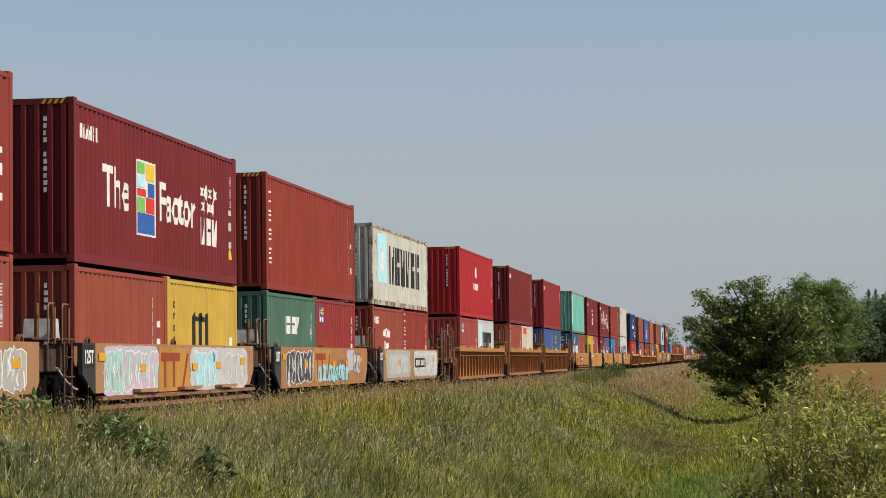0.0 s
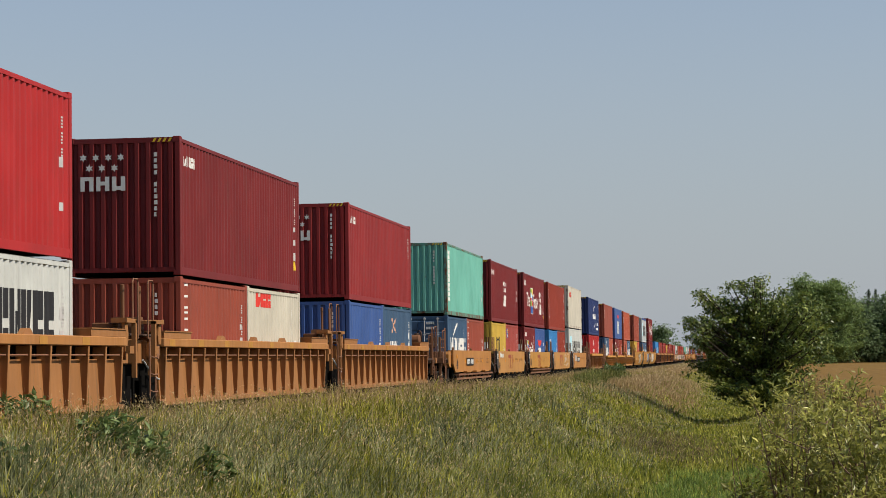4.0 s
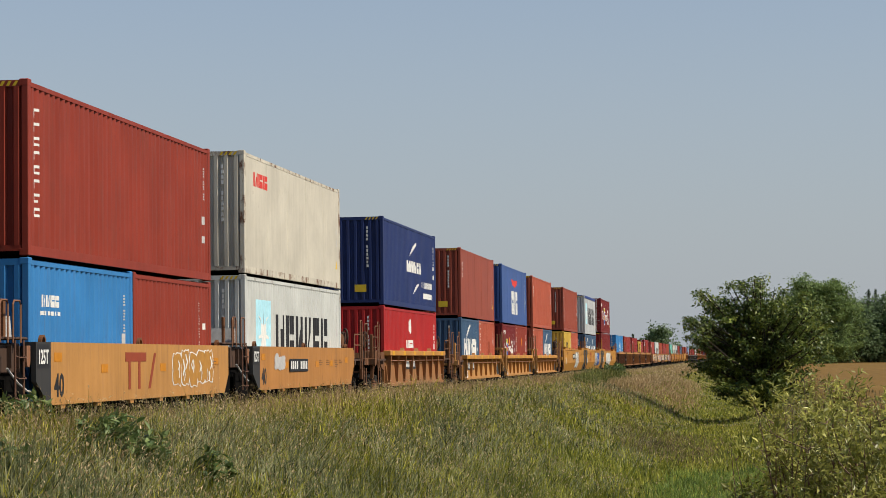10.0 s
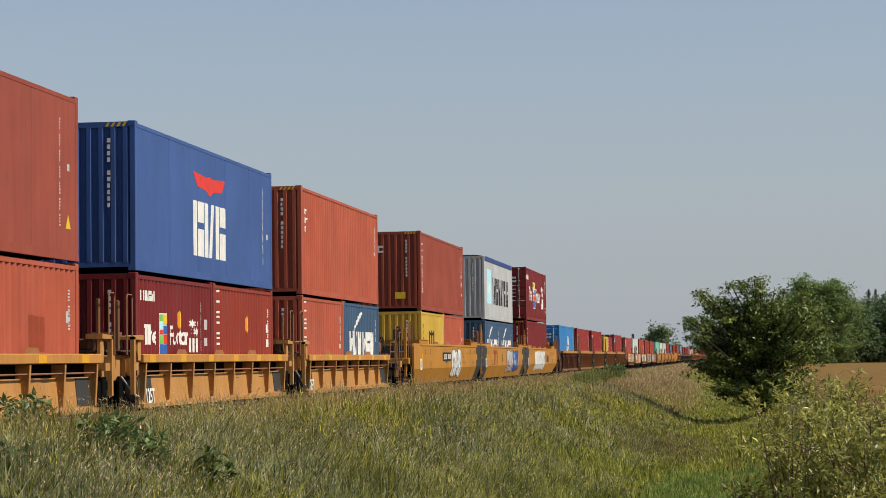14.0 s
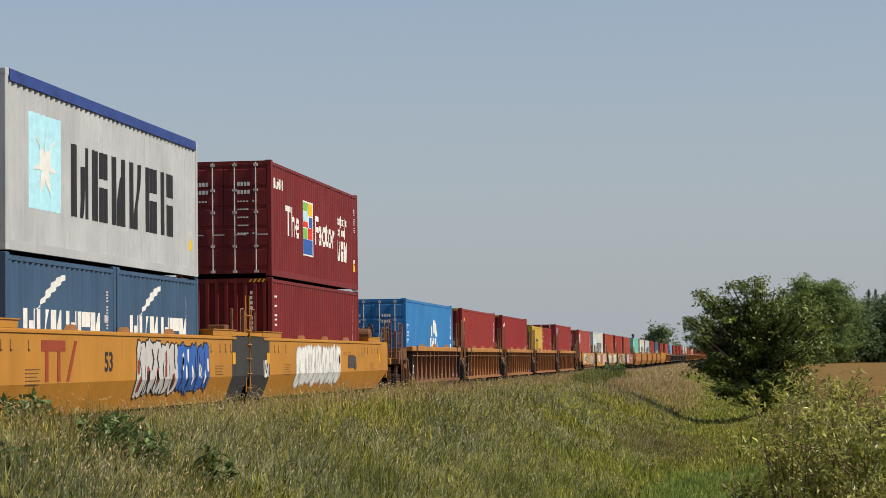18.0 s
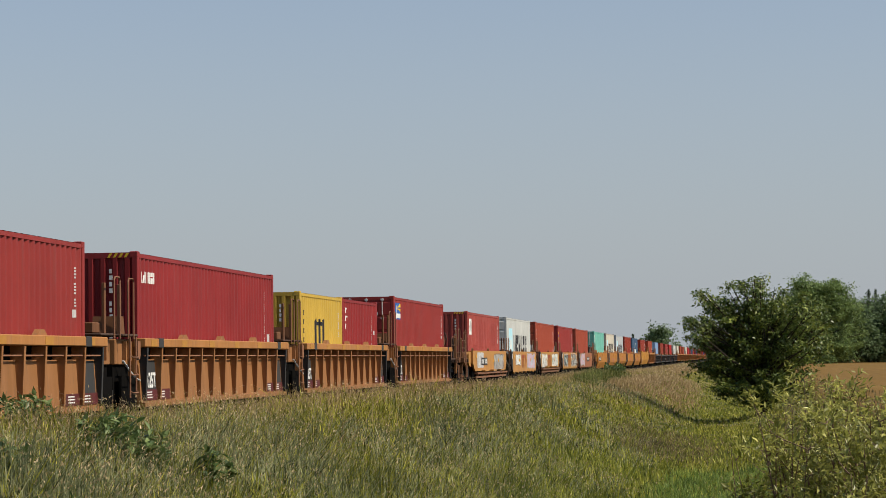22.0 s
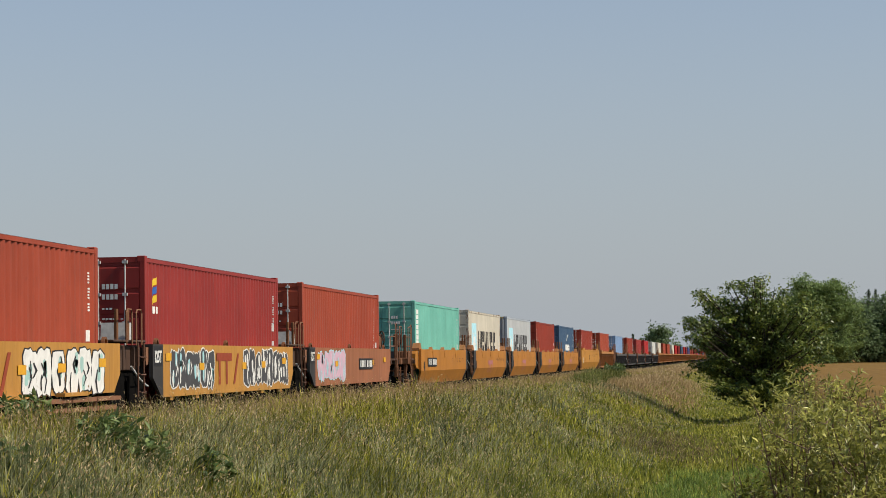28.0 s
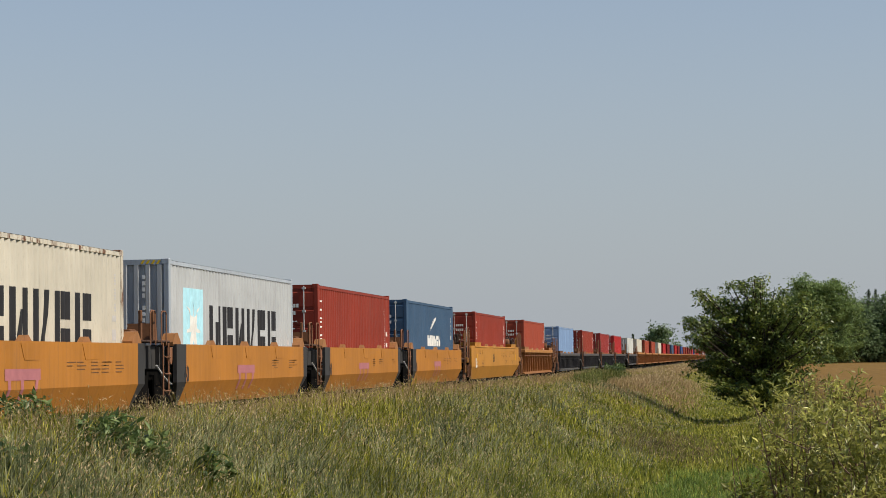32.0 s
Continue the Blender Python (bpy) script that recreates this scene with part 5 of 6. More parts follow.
            for a in (y0 + 0.45, y1 - 0.42):
                plate(q, a, zt - 0.62, a + 0.28, zt - 0.36)
            part("reflector", q, INK["amber"], root, "amber reflector patch", at=(HALF + 0.003, 0, 0))
            part("lettering", words_mesh("53", 0.5, 0.36), INK["black"], root, "black numerals", at=(HALF + 0.002, 4.4, zt - 0.72))
            q = Shape()
            for a in (y0 + 1.3, y0 + 1.75, y0 + 2.6, y1 - 2.9, y1 - 2.4, y1 - 1.6, y1 - 1.1, y1 - 0.6):
                plate(q, a, zt - 0.36, a + 0.035, zt - 0.18)
                plate(q, a, zt - 0.36, a + 0.10, zt - 0.33)
            for a, k in ((y1 - 2.0, 4), (0.1, 5), (9.6, 3)):
                for j in range(k):
                    plate(q, a, zt - 0.66 - j * 0.06, a + 0.75 - 0.09 * (j % 3), zt - 0.645 - j * 0.06)
            part("small_print", q, INK["umber"], root, "small dark stencils", at=(HALF + 0.002, 0, 0))
            lip = cached("lip53", lambda: Shape().chamfer(HALF - 0.02, y0 + 0.1, zt - 0.075, HALF + 0.022, y1 - 0.1, zt - 0.015, 0.008).mesh("top_lip"))
            part("top_lip", lip, mat, root)
            if "logo" in tags:
                q = Shape()
                plate(q, 0.9, zt - 0.36, 2.15, zt - 0.18)
                for a, lean in ((1.1, 0), (1.72, 0), (2.2, 0.45)):
                    plate(q, a, zt - 0.86, a + 0.16, zt - (0.36 if lean == 0 else 0.18), lean=lean)
                part("wordmark", q, INK["brick"], root, "dark red logo blocks", at=(HALF + 0.002, 0, 0))
        elif kind == "smooth40":
            part("lettering", words_mesh("40", 0.38, 0.36), INK["black"], root, "black numerals", at=(HALF + 0.002, 0.12, zt - 0.78))
            q = Shape()
            if "number" not in tags:
                plate(q, 4.8, zt - 0.62, 6.5, zt - 0.44)
                for i, lean in enumerate((0.0, 0.0, 0.12)):
                    plate(q, 4.95 + i * 0.6, zt - 0.98, 5.08 + i * 0.6, zt - 0.62, lean=lean)
                part("wordmark", creased(q, zb + (zt - zb) * 0.38, zb), INK["violet"], root, "faded violet logo blocks", at=(HALF + 0.001, 0, 0))
            flap = cached("flap", lambda: Shape().prism([(-0.55, 0), (0.55, 0), (0.38, -0.27), (-0.38, -0.27)], HALF, HALF + 0.008, "x").mesh("pocket_flap"))
            for a in (2.9, 6.1, 9.3):
                part("pocket_flap", flap, mat, root, at=(0, a, zt - 0.03))
            gus = cached("gusset", lambda: Shape().prism([(-0.32, 0.0), (0.30, 0.0), (0.28, 0.08), (0.05, 0.26), (-0.14, 0.24), (-0.32, 0.07)], -0.22, 0.03, "x").mesh("gusset"))
            for a in (y0 + 0.3, y1 - 0.25):
                part("gusset", gus, CAR_BROWN, root, "rusty brown guide gusset", at=(HALF - 0.10, a, zt - 0.03))
        guide = cached("guide", lambda: Shape().prism([(-0.3, 0), (0.3, 0), (0.1, 0.12), (-0.1, 0.12)], -0.05, 0.05, "x").mesh("guide"))
        if not flat:
            for a in (2.9, 6.1, 9.3):
                part("guide", guide, CAR_BROWN, root, at=(HALF - 0.14, a, zt - 0.02))
        if kind in ("rib40", "rib53", "riblow", "ribwide"):
            patch = cached("chord_patch", lambda: Shape().box(HALF + 0.008, 0, -0.155, HALF + 0.013, 0.42, -0.02).mesh("reflector"))
            for a in np.arange(y0 + 0.4, y1 - 0.6, 2.3):
                part("reflector", patch, INK["ochre" if kind in ("rib53", "rib40") else "amber"], root, "amber reflector patch", at=(0, float(a), zt))
        if kind == "rib40":
            band = cached("band", lambda: Shape().chamfer(HALF - 0.10, 0, -0.175, HALF + 0.016, 0.34, 0.006, 0.004).mesh("chord_band"))
            for a in (y0 + 0.95, y1 - 1.3):
                part("chord_band", band, END_BLACK, root, "black band on the top chord", at=(0, a, zt))
        if kind in ("rib40", "riblow"):
            bay = cached(("bay", kind), lambda: leaned(Shape().box(HALF - 0.168, 0, zb + 0.1, HALF - 0.16, 0.92, zt - 0.42), zb, zt).mesh("end_bay"))
            foot = cached(("foot", kind), lambda: leaned(Shape().box(HALF - 0.158, 0, zb + 0.1, HALF - 0.152, 1.9, zb + 0.3), zb, zt).mesh("stencil_plate"))
            for a, o in ((y0 + 0.12, 0.0), (y1 - 1.04, -0.9)) if kind == "riblow" else ((y0 + 0.3, 0.0), (y1 - 1.25, -0.9)):
                part("end_bay", bay, END_BLACK, root, "black painted end bay", at=(0, a, 0))
                if kind == "riblow":
                    continue
                part("stencil_plate", foot, STENCIL, root, "dark red stencil plate", at=(0, a + o, 0))
                q = Shape()
                for j in range(6):
                    plate(q, a + o + 0.2 + 0.9 * (j // 3), zb + 0.14 + 0.05 * (j % 3), a + o + 0.55 + 0.9 * (j // 3), zb + 0.16 + 0.05 * (j % 3))
                part("small_print", leaned(q, zb, zt), INK["white"], root, at=(HALF - 0.151, 0, 0))
            part("lettering", words_mesh("125T", 0.6, 0.3), INK["white"], root, "white lettering", at=(HALF - 0.155 + LEAN * 0.53 / (zt - 0.42 - zb), y0 + 0.60, zt - 0.95), turn=(0, -math.atan(LEAN / (zt - 0.42 - zb)), 0))
        q = Shape()
        for i in range(r.randrange(4, 7)):
            a = r.uniform(7.2, 11.3)
            for k in range(r.randrange(2, 5)):
                plate(q, a, zt - 0.35 - k * 0.06, a + r.uniform(0.2, 0.55), zt - 0.335 - k * 0.06)
        xs = HALF + 0.002 if not ribbed else HALF - 0.169
        part("small_print", leaned(q, zb, zt) if ribbed else q, INK["umber"], root, "small dark lettering bars", at=(xs, 0, 0))
        if "number" in tags:
            q, w = Shape(), Shape()
            o = 1.1 if kind == "smooth40" else 2.3 if "low_number" in tags else 6.9 if kind == "tagged" else -0.9 if kind == "rib53" else 0.8 if kind == "riblow" else 3.6
            plate(q, o, zt - 0.62, o + 2.3, zt - 0.30)
            for i in range(9):
                if i != 4:
                    plate(w, o + 0.14 + i * 0.235, zt - 0.56, o + 0.27 + i * 0.235, zt - 0.36)
            if ribbed:
                q, w = leaned(q, zb, zt), leaned(w, zb, zt)
            part("number_panel", q, INK["black"], root, "black number panel", at=(xs + 0.016, 0, 0))
            part("numbering", w, INK["white"], root, at=(xs + 0.022, 0, 0))
    for k, g in enumerate(tags):
        if isinstance(g, tuple) and g[0] == "patch":
            sprayed_patch(root, *g[1:], seed * 5 + k, 0.0)
        elif isinstance(g, tuple):
            graffiti(root, *g, seed=seed * 7 + k, crease=(zb + (zt - zb) * 0.38, zb) if kind.startswith("smooth") else None)
    tagged(root, words, "freight car", "well cars of the train")
    RIDERS.append((root, y, 0.0))
    return root


# ---- the train ----
BASE, STACK = 0.345, 2.965
HC, STD = 2.896, 2.591
NAMES = {"maroon": "dark maroon", "ruby": "deep red", "red": "bright red", "rust": "rust-red", "crimson": "crimson", "brown": "weathered brown-red", "orange": "orange-red", "pink": "faded red", "coral": "coral-red", "teal": "teal green", "yellow": "yellow",
         "blue": "blue", "navy": "navy blue", "slate": "slate blue", "azure": "azure blue", "pale": "pale blue", "green": "dark green", "cream": "cream", "white": "white", "weathered": "rust-stained white", "silver": "silver-white", "grey": "grey"}
LOGO = {"factor": lambda c, L: logo_factor(c) if L == L40 else logo_factor_short(c), "stars": lambda c, L: logo_stars(c), "small": lambda c, L: logo_small(c),
        "panel": lambda c, L: logo_star_panel(c, L / L40), "eagle": logo_eagle, "arc": logo_arc, "column": lambda c, L: logo_column(c), "m": lambda c, L: logo_m(c), "flag": logo_flag, "strip": lambda c, L: logo_strip(c),
        "wave": lambda c, L: logo_wave(c), "square": lambda c, L: logo_square(c), "round": lambda c, L: logo_round(c), "redmark": lambda c, L: logo_red(c), "globe": lambda c, L: logo_globe(c),
        "cross": lambda c, L: logo_cross(c), "box": lambda c, L: logo_box(c), "green": lambda c, L: logo_green(c), "shapes": lambda c, L: logo_shapes(c), "short": lambda c, L: logo_column(c, 3, 2.3, 0.5), "placard": lambda c, L: placard(c), "mended": lambda c, L: mended(c), "repainted": lambda c, L: repainted(c)}


def load(y, z, spec, length, height, upper, detail, seed):
    """spec: colour, then words: logo names, doors, flat, tarp, rusty."""
    w = spec.split()
    text = "%s corrugated steel %s container, %s" % (NAMES[w[0]], "long" if length == L40 else "short", "stacked on another container" if upper else "set in a well car")
    doors = "doors" in w
    c = container(y, z, length, height, w[0], "doors" if doors else "wall", "flat" in w, "tarp" in w, detail, "rusty" if "rusty" in w else ("grey" if "greyends" in w else None), text)
    for k in w[1:]:
        if k in LOGO:
            LOGO[k](c, length)
    if "zend" in w:
        end_stars(c, height)
    if "name" in w:
        end_name(c, height)
    if "plate" in w:
        end_plate_mark(c)
    if detail > 0:
        end_marks(c, length, height, seed, doors)
    return c


# place of the boxes' near end, upper box, lower box or two short boxes, car, its near and far end, marks on the car
W, K = "white", "black"
TRAIN = [
    (20.7, "rust", "brown", "tagged", "aa", ("faded", ("patch", 4.5, 9.0, 0.7, 1.5, "grey"), (8.6, 12.0, 0.7, 1.48, "grey", W, None, "silver"))),
    (36.1, "maroon factor zend", ("brown", "yellow m"), "tagged", "aa", ("faded", "logo", "ledge", ("patch", 0.75, 4.35, 0.60, 1.52, "lilac"), ("patch", 6.8, 12.0, 0.60, 1.52, "silver"), (0.8, 2.0, 0.62, 1.48, "mint", W, 3, "grey"), (2.1, 4.3, 0.60, 1.48, "lilac", W, 4, "mint"), (7.2, 9.2, 0.62, 1.5, "aqua", W, 4, "sky"), (9.9, 12.0, 0.62, 1.45, "silver", W, 5))),
    (51.5, "rust column", ("green green", "crimson flag"), "tagged", "aa", ("logo", ("patch", 4.3, 6.6, 0.7, 1.5, "silver"), (0.9, 4.1, 0.58, 1.5, "coal", W, 6, "silver"), (4.9, 9.4, 0.58, 1.12, "aqua", K, 9, "mint"), ("patch", 9.3, 10.4, 0.9, 1.5, "lilac"), (10.3, 11.4, 0.75, 1.45, "silver", K, 2))),
    (66.9, "weathered panel rusty squat", ("brown shapes", "rust column"), "tagged", "ac", ("faded", "number", ("patch", 0.8, 5.9, 0.60, 1.52, "grey"), ("patch", 6.7, 12.5, 0.60, 1.52, "silver"), (1.4, 5.4, 0.66, 1.46, "silver", "grey", 6), (6.8, 12.0, 0.64, 1.48, "silver", W, 7, "grey"))),
    (88.45, "red round", ("pink flag", "white panel"), "rib53", "ca", ("number",)),
    (107.95, "maroon small zend", ("brown column", "cream redmark"), "rib53", "aa", ()),
    (127.45, "ruby small zend", ("blue", "slate cross"), "rib53", "ac", ()),
    (149.2, "teal strip rusty", ("slate arc doors", "brown column"), "flat", "ca", ("worn", "number", "ledge")),
    (164.6, "maroon stars zend plate", ("yellow m", "pink flag"), "flat", "aa", ("warm", "logo", (1.0, 2.4, 1.2, 1.5, W, "silver"))),
    (180.1, "maroon factor", ("maroon factor", "blue eagle"), "flat", "aa", ("logo", "ledge")),
    (195.35, "rust column", ("azure box", "rust"), "flat", "aa", ("warm", "logo", (7.9, 11.2, 0.66, 1.47, "ochre", W, 5))),
    (210.85, "cream redmark flat rusty", "white panel rusty tall", "flat", "ac", ("worn", "number", (1.9, 3.1, 0.95, 1.4, "silver", "silver"))),
    (230.75, "navy arc plate", "red round", "ribwide", "cc", ("number",)),
    (250.55, "brown short flat name plate", ("slate arc", "coral column mended"), "riblow", "ca", ("number",)),
    (266.35, "blue eagle flat", ("maroon factor placard", "rust column placard"), "riblow", "aa", ()),
    (282.2, "coral short", ("coral column", "slate arc"), "riblow", "ac", ()),
    (303.8, "brown column plate name", ("yellow m", "coral"), "smooth53", "ca", ("number", (6.2, 9.0, 0.45, 1.66, W, K, 5, "silver"))),
    (323.65, "silver panel tarp", ("slate arc", "slate arc"), "smooth53", "aa", ("logo", (6.4, 9.4, 0.5, 1.70, "silver", K, 5, "brick"), (9.4, 12.0, 0.5, 1.66, "blue", K, 5, W))),
    (343.2, "maroon factor doors", "maroon column tall", "smooth53", "ac", ((1.5, 7.6, 0.5, 1.66, W, "silver", 9, "silver"), (8.8, 10.2, 0.9, 1.4, "coal", "umber", 3))),
    (364.85, None, "azure globe doors", "rib40", "ca", ()),
    (380.2, None, "crimson wave", "rib40", "aa", ()),
    (395.75, None, "ruby small zend", "rib40", "aa", ()),
    (411.2, None, ("yellow m", "ruby short"), "rib40", "aa", ()),
    (426.8, None, "crimson flag doors", "rib40", "ac", ()),
    (446.6, None, "pink square repainted", "tagged", "ca", ("warm", "ledge", "low_number", "number", ("patch", 1.0, 3.4, 0.8, 1.48, "silver"), (1.2, 3.0, 0.8, 1.48, "silver", W), (7.4, 11.4, 0.6, 1.48, "grey", "coal", None, "silver"))),
    (462.2, None, "white panel doors", "tagged", "aa", ("warm", "logo", (7.6, 11.6, 0.6, 1.48, "pink", "aqua", 5, "lilac"), (1.5, 4.0, 0.8, 1.45, W, "coal"))),
    (477.65, None, "orange column doors", "tagged", "aa", ("bright", "logo", "ledge", (0.7, 4.2, 0.6, 1.5, W, K, 6), (7.2, 11.6, 0.6, 1.5, W, K, 6, "mint"))),
    (492.95, None, "crimson wave doors", "tagged", "aa", ("bright", "logo", (0.8, 4.4, 0.58, 1.5, "coal", W, 6, "aqua"), (7.2, 12.0, 0.58, 1.5, "coal", W, 8, W))),
    (508.2, None, "orange doors", "tagged", "ac", ("rusty", "number", (0.7, 4.6, 0.60, 1.51, "pink", "aqua", 5, "lilac"))),
    (528.2, None, "teal strip doors", "smooth40", "ca", ("number",)),
    (543.6, None, "cream panel doors rusty", "smooth40", "aa", ()),
    (559.05, None, "silver panel greyends", "smooth40", "aa", ()),
    (574.65, None, "rust column doors", "smooth40", "aa", ()),
    (590.6, None, "slate arc doors", "smooth40", "ac", ()),
    (610.3, None, "rust column doors", "smooth53", "cc", ()),
    (631.9, None, "orange doors", "rib53", "cc", ()),
    (654.7, None, "pale doors", "grey", "ca", ()),
    (675.6, None, "rust column doors", "grey", "aa", ()),
    (696.6, None, "crimson doors", "grey", "aa", ()),
    (717.0, None, "red doors", "grey", "aa", ()),
    (741.0, None, "white", "grey", "ac", ()),
    (762.0, None, "cream", "rib53", "ca", ()),
    (783.0, None, "orange", "rib53", "aa", ()),
    (804.0, None, "orange", "rib53", "ac", ()),
    (828.0, None, "cream green", "rib53", "ca", ()),
    (848.0, None, "red", "rib53", "aa", ()),
    (868.0, None, "maroon", "rib53", "ac", ()),
]
_far = random.Random(4)
_y = 890.0
for _i in range(18):
    _lo = _far.choice(["red", "maroon", "rust", "slate", "red", "white", "blue", "rust", "orange"])
    _up = None
    TRAIN.append((_y, _up, _lo, "rib53", "ca" if _i % 3 == 0 else "aa" if _i % 3 == 1 else "ac", ()))
    _y += 20.2 if _i % 3 < 2 else 22.4

CARLABEL = {"flat": "yellow well car with flat sides and painted lettering", "tagged": "weathered tan well car with graffiti-covered flat sides", "rib53": "ochre long well car with ribbed sides", "rib40": "ochre well car with ribbed sides and dark ends",
            "riblow": "ochre well car with low ribbed sides", "ribwide": "rusty ochre well car with widely spaced ribs", "smooth53": "golden-yellow long well car with creased sides and black ends", "smooth40": "orange-yellow well car with creased smooth sides", "grey": "dark grey well car with ribbed sides"}


def build_train():
    for i, (y, up, low, kind, joints, tags) in enumerate(TRAIN):
        lift = 0.04 if kind in ("rib53", "smooth53", "ribwide") or (kind == "tagged" and i > 24) else 0.0
        base = BASE + (0.10 if kind == "rib40" else 0.07 if kind == "smooth40" else lift)
        det = 2 if i < 37 else 1 if i < 42 else 0
        well_car(y, kind, joints[0], joints[1], det, CARLABEL[kind], tags, i + 3)
        if isinstance(low, tuple):
            load(y, base, low[0], L20, STD, False, det, i)
            load(y + L40 - L20, base, low[1], L20, STD, False, det, i + 50)
        else:
            load(y, base, low, L40, HC if up is None or "tall" in low else STD, False, det, i)
        if up:
            load(y, STACK + lift + (HC - STD if "tall" in low else 0), up, L40, STD if "squat" in up else HC, True, det, i + 100)


build_train()


# ---- plants ----
def leaf_mat(name, a, b, rough=0.6, trans=0.25, flecks=0.0):
    """Leaves that differ one by one; the last argument paints blade highlights and dark gaps into the colour."""
    m, n, l, bs = node_mat(name, rough)
    geo = n.new("ShaderNodeNewGeometry")
    c = blend(n, l, geo.outputs["Random Per Island"], a, b)
    if flecks:
        # noise spots stand in for shaded gaps, then for sunlit blades
        flat = scaled(n, l, geo.outputs["Position"], 1.0, 0.5, 0.8)
        c = blend(n, l, ramp(n, l, noise_node(n, l, flat, 6.5, 2, 0.6), 0.50, 0.36), c, tuple(x * (1 - flecks) for x in a))
        c = blend(n, l, ramp(n, l, noise_node(n, l, flat, 9.0, 2, 0.6), 0.50, 0.64), c, tuple(min(1.0, x * (1 + 0.7 * flecks)) for x in b))
    c2 = blend(n, l, ramp(n, l, noise_node(n, l, geo.outputs["Position"], 0.55 if flecks else 0.9, 3), 0.42 if flecks else 0.35, 0.7), c, tuple(x * 0.72 for x in a))
    l.new(c2, bs.inputs["Base Color"])
    tr = n.new("ShaderNodeBsdfTranslucent")
    mix = n.new("ShaderNodeMixShader")
    l.new(c2, tr.inputs["Color"])
    mix.inputs[0].default_value = trans
    l.new(bs.outputs[0], mix.inputs[1])
    l.new(tr.outputs[0], mix.inputs[2])
    l.new(mix.outputs[0], n["Material Output"].inputs["Surface"])
    return m


def quick_mesh(name, co, faces):
    """A mesh from arrays: vertices (n,3) and equal-sided faces (m,k)."""
    me = bpy.data.meshes.new(name)
    k = faces.shape[1]
    me.vertices.add(len(co))
    me.vertices.foreach_set("co", co.astype(np.float32).ravel())
    me.loops.add(faces.size)
    me.loops.foreach_set("vertex_index", faces.astype(np.int32).ravel())
    me.polygons.add(len(faces))
    me.polygons.foreach_set("loop_start", np.arange(0, faces.size, k, dtype=np.int32))
    me.polygons.foreach_set("loop_total", np.full(len(faces), k, dtype=np.int32))
    me.materials.append(None)
    me.update()
    me.validate()
    return me


def leaves_mesh(name, centres, length, width, rng, droop=0.3):
    """Many small leaves: each a folded rhomb of two triangles about its midrib."""
    n = len(centres)
    yaw = rng.uniform(0, 2 * np.pi, n)
    pit = rng.normal(-droop, 0.55, n)
    d = np.stack([np.cos(yaw) * np.cos(pit), np.sin(yaw) * np.cos(pit), np.sin(pit)], 1)
    up = np.stack([rng.normal(0, 0.45, n), rng.normal(0, 0.45, n), np.ones(n)], 1)
    s = np.cross(d, up)
    s /= np.linalg.norm(s, axis=1)[:, None]
    nn = np.cross(s, d)
    ln = (length * rng.uniform(0.6, 1.25, n))[:, None]
    wd = (width * rng.uniform(0.6, 1.2, n))[:, None]
    a = centres
    b = centres + d * ln * 0.45 + s * wd * 0.5 + nn * wd * 0.12
    c = centres + d * ln - nn * ln * 0.12
    e = centres + d * ln * 0.45 - s * wd * 0.5 + nn * wd * 0.12
    co = np.stack([a, b, c, e], 1).reshape(-1, 3)
    base = np.arange(n)[:, None] * 4
    return quick_mesh(name, co, np.concatenate([base + [0, 1, 2], base + [0, 2, 3]], 0))


STEM = plain("red_brown_stem", (0.13, 0.08, 0.055), 0.7, 0, 0.3, 12.0)
BARK = plain("grey_brown_bark", (0.042, 0.032, 0.025), 0.9, 0, 0.4, 12.0)
LEAF_TREE = leaf_mat("tree_leaves", (0.045, 0.09, 0.017), (0.36, 0.41, 0.085), 0.45, 0.35)
# far foliage: paler, bluer colours with the distance haze mixed in
LEAF_WOOD = leaf_mat("hazy_woodland_leaves", (0.11, 0.17, 0.075), (0.20, 0.28, 0.115), 0.7, 0.4)
LEAF_BACK = leaf_mat("round_tree_leaves", (0.13, 0.20, 0.06), (0.25, 0.34, 0.10), 0.7, 0.4)
LEAF_FIR = leaf_mat("fir_needles", (0.05, 0.08, 0.045), (0.08, 0.12, 0.06))
LEAF_BUSH = leaf_mat("willow_leaves", (0.16, 0.175, 0.028), (0.66, 0.63, 0.17), 0.42, 0.42)
LEAF_WEED = leaf_mat("weed_leaves", (0.04, 0.085, 0.018), (0.27, 0.34, 0.12), 0.45, 0.3)


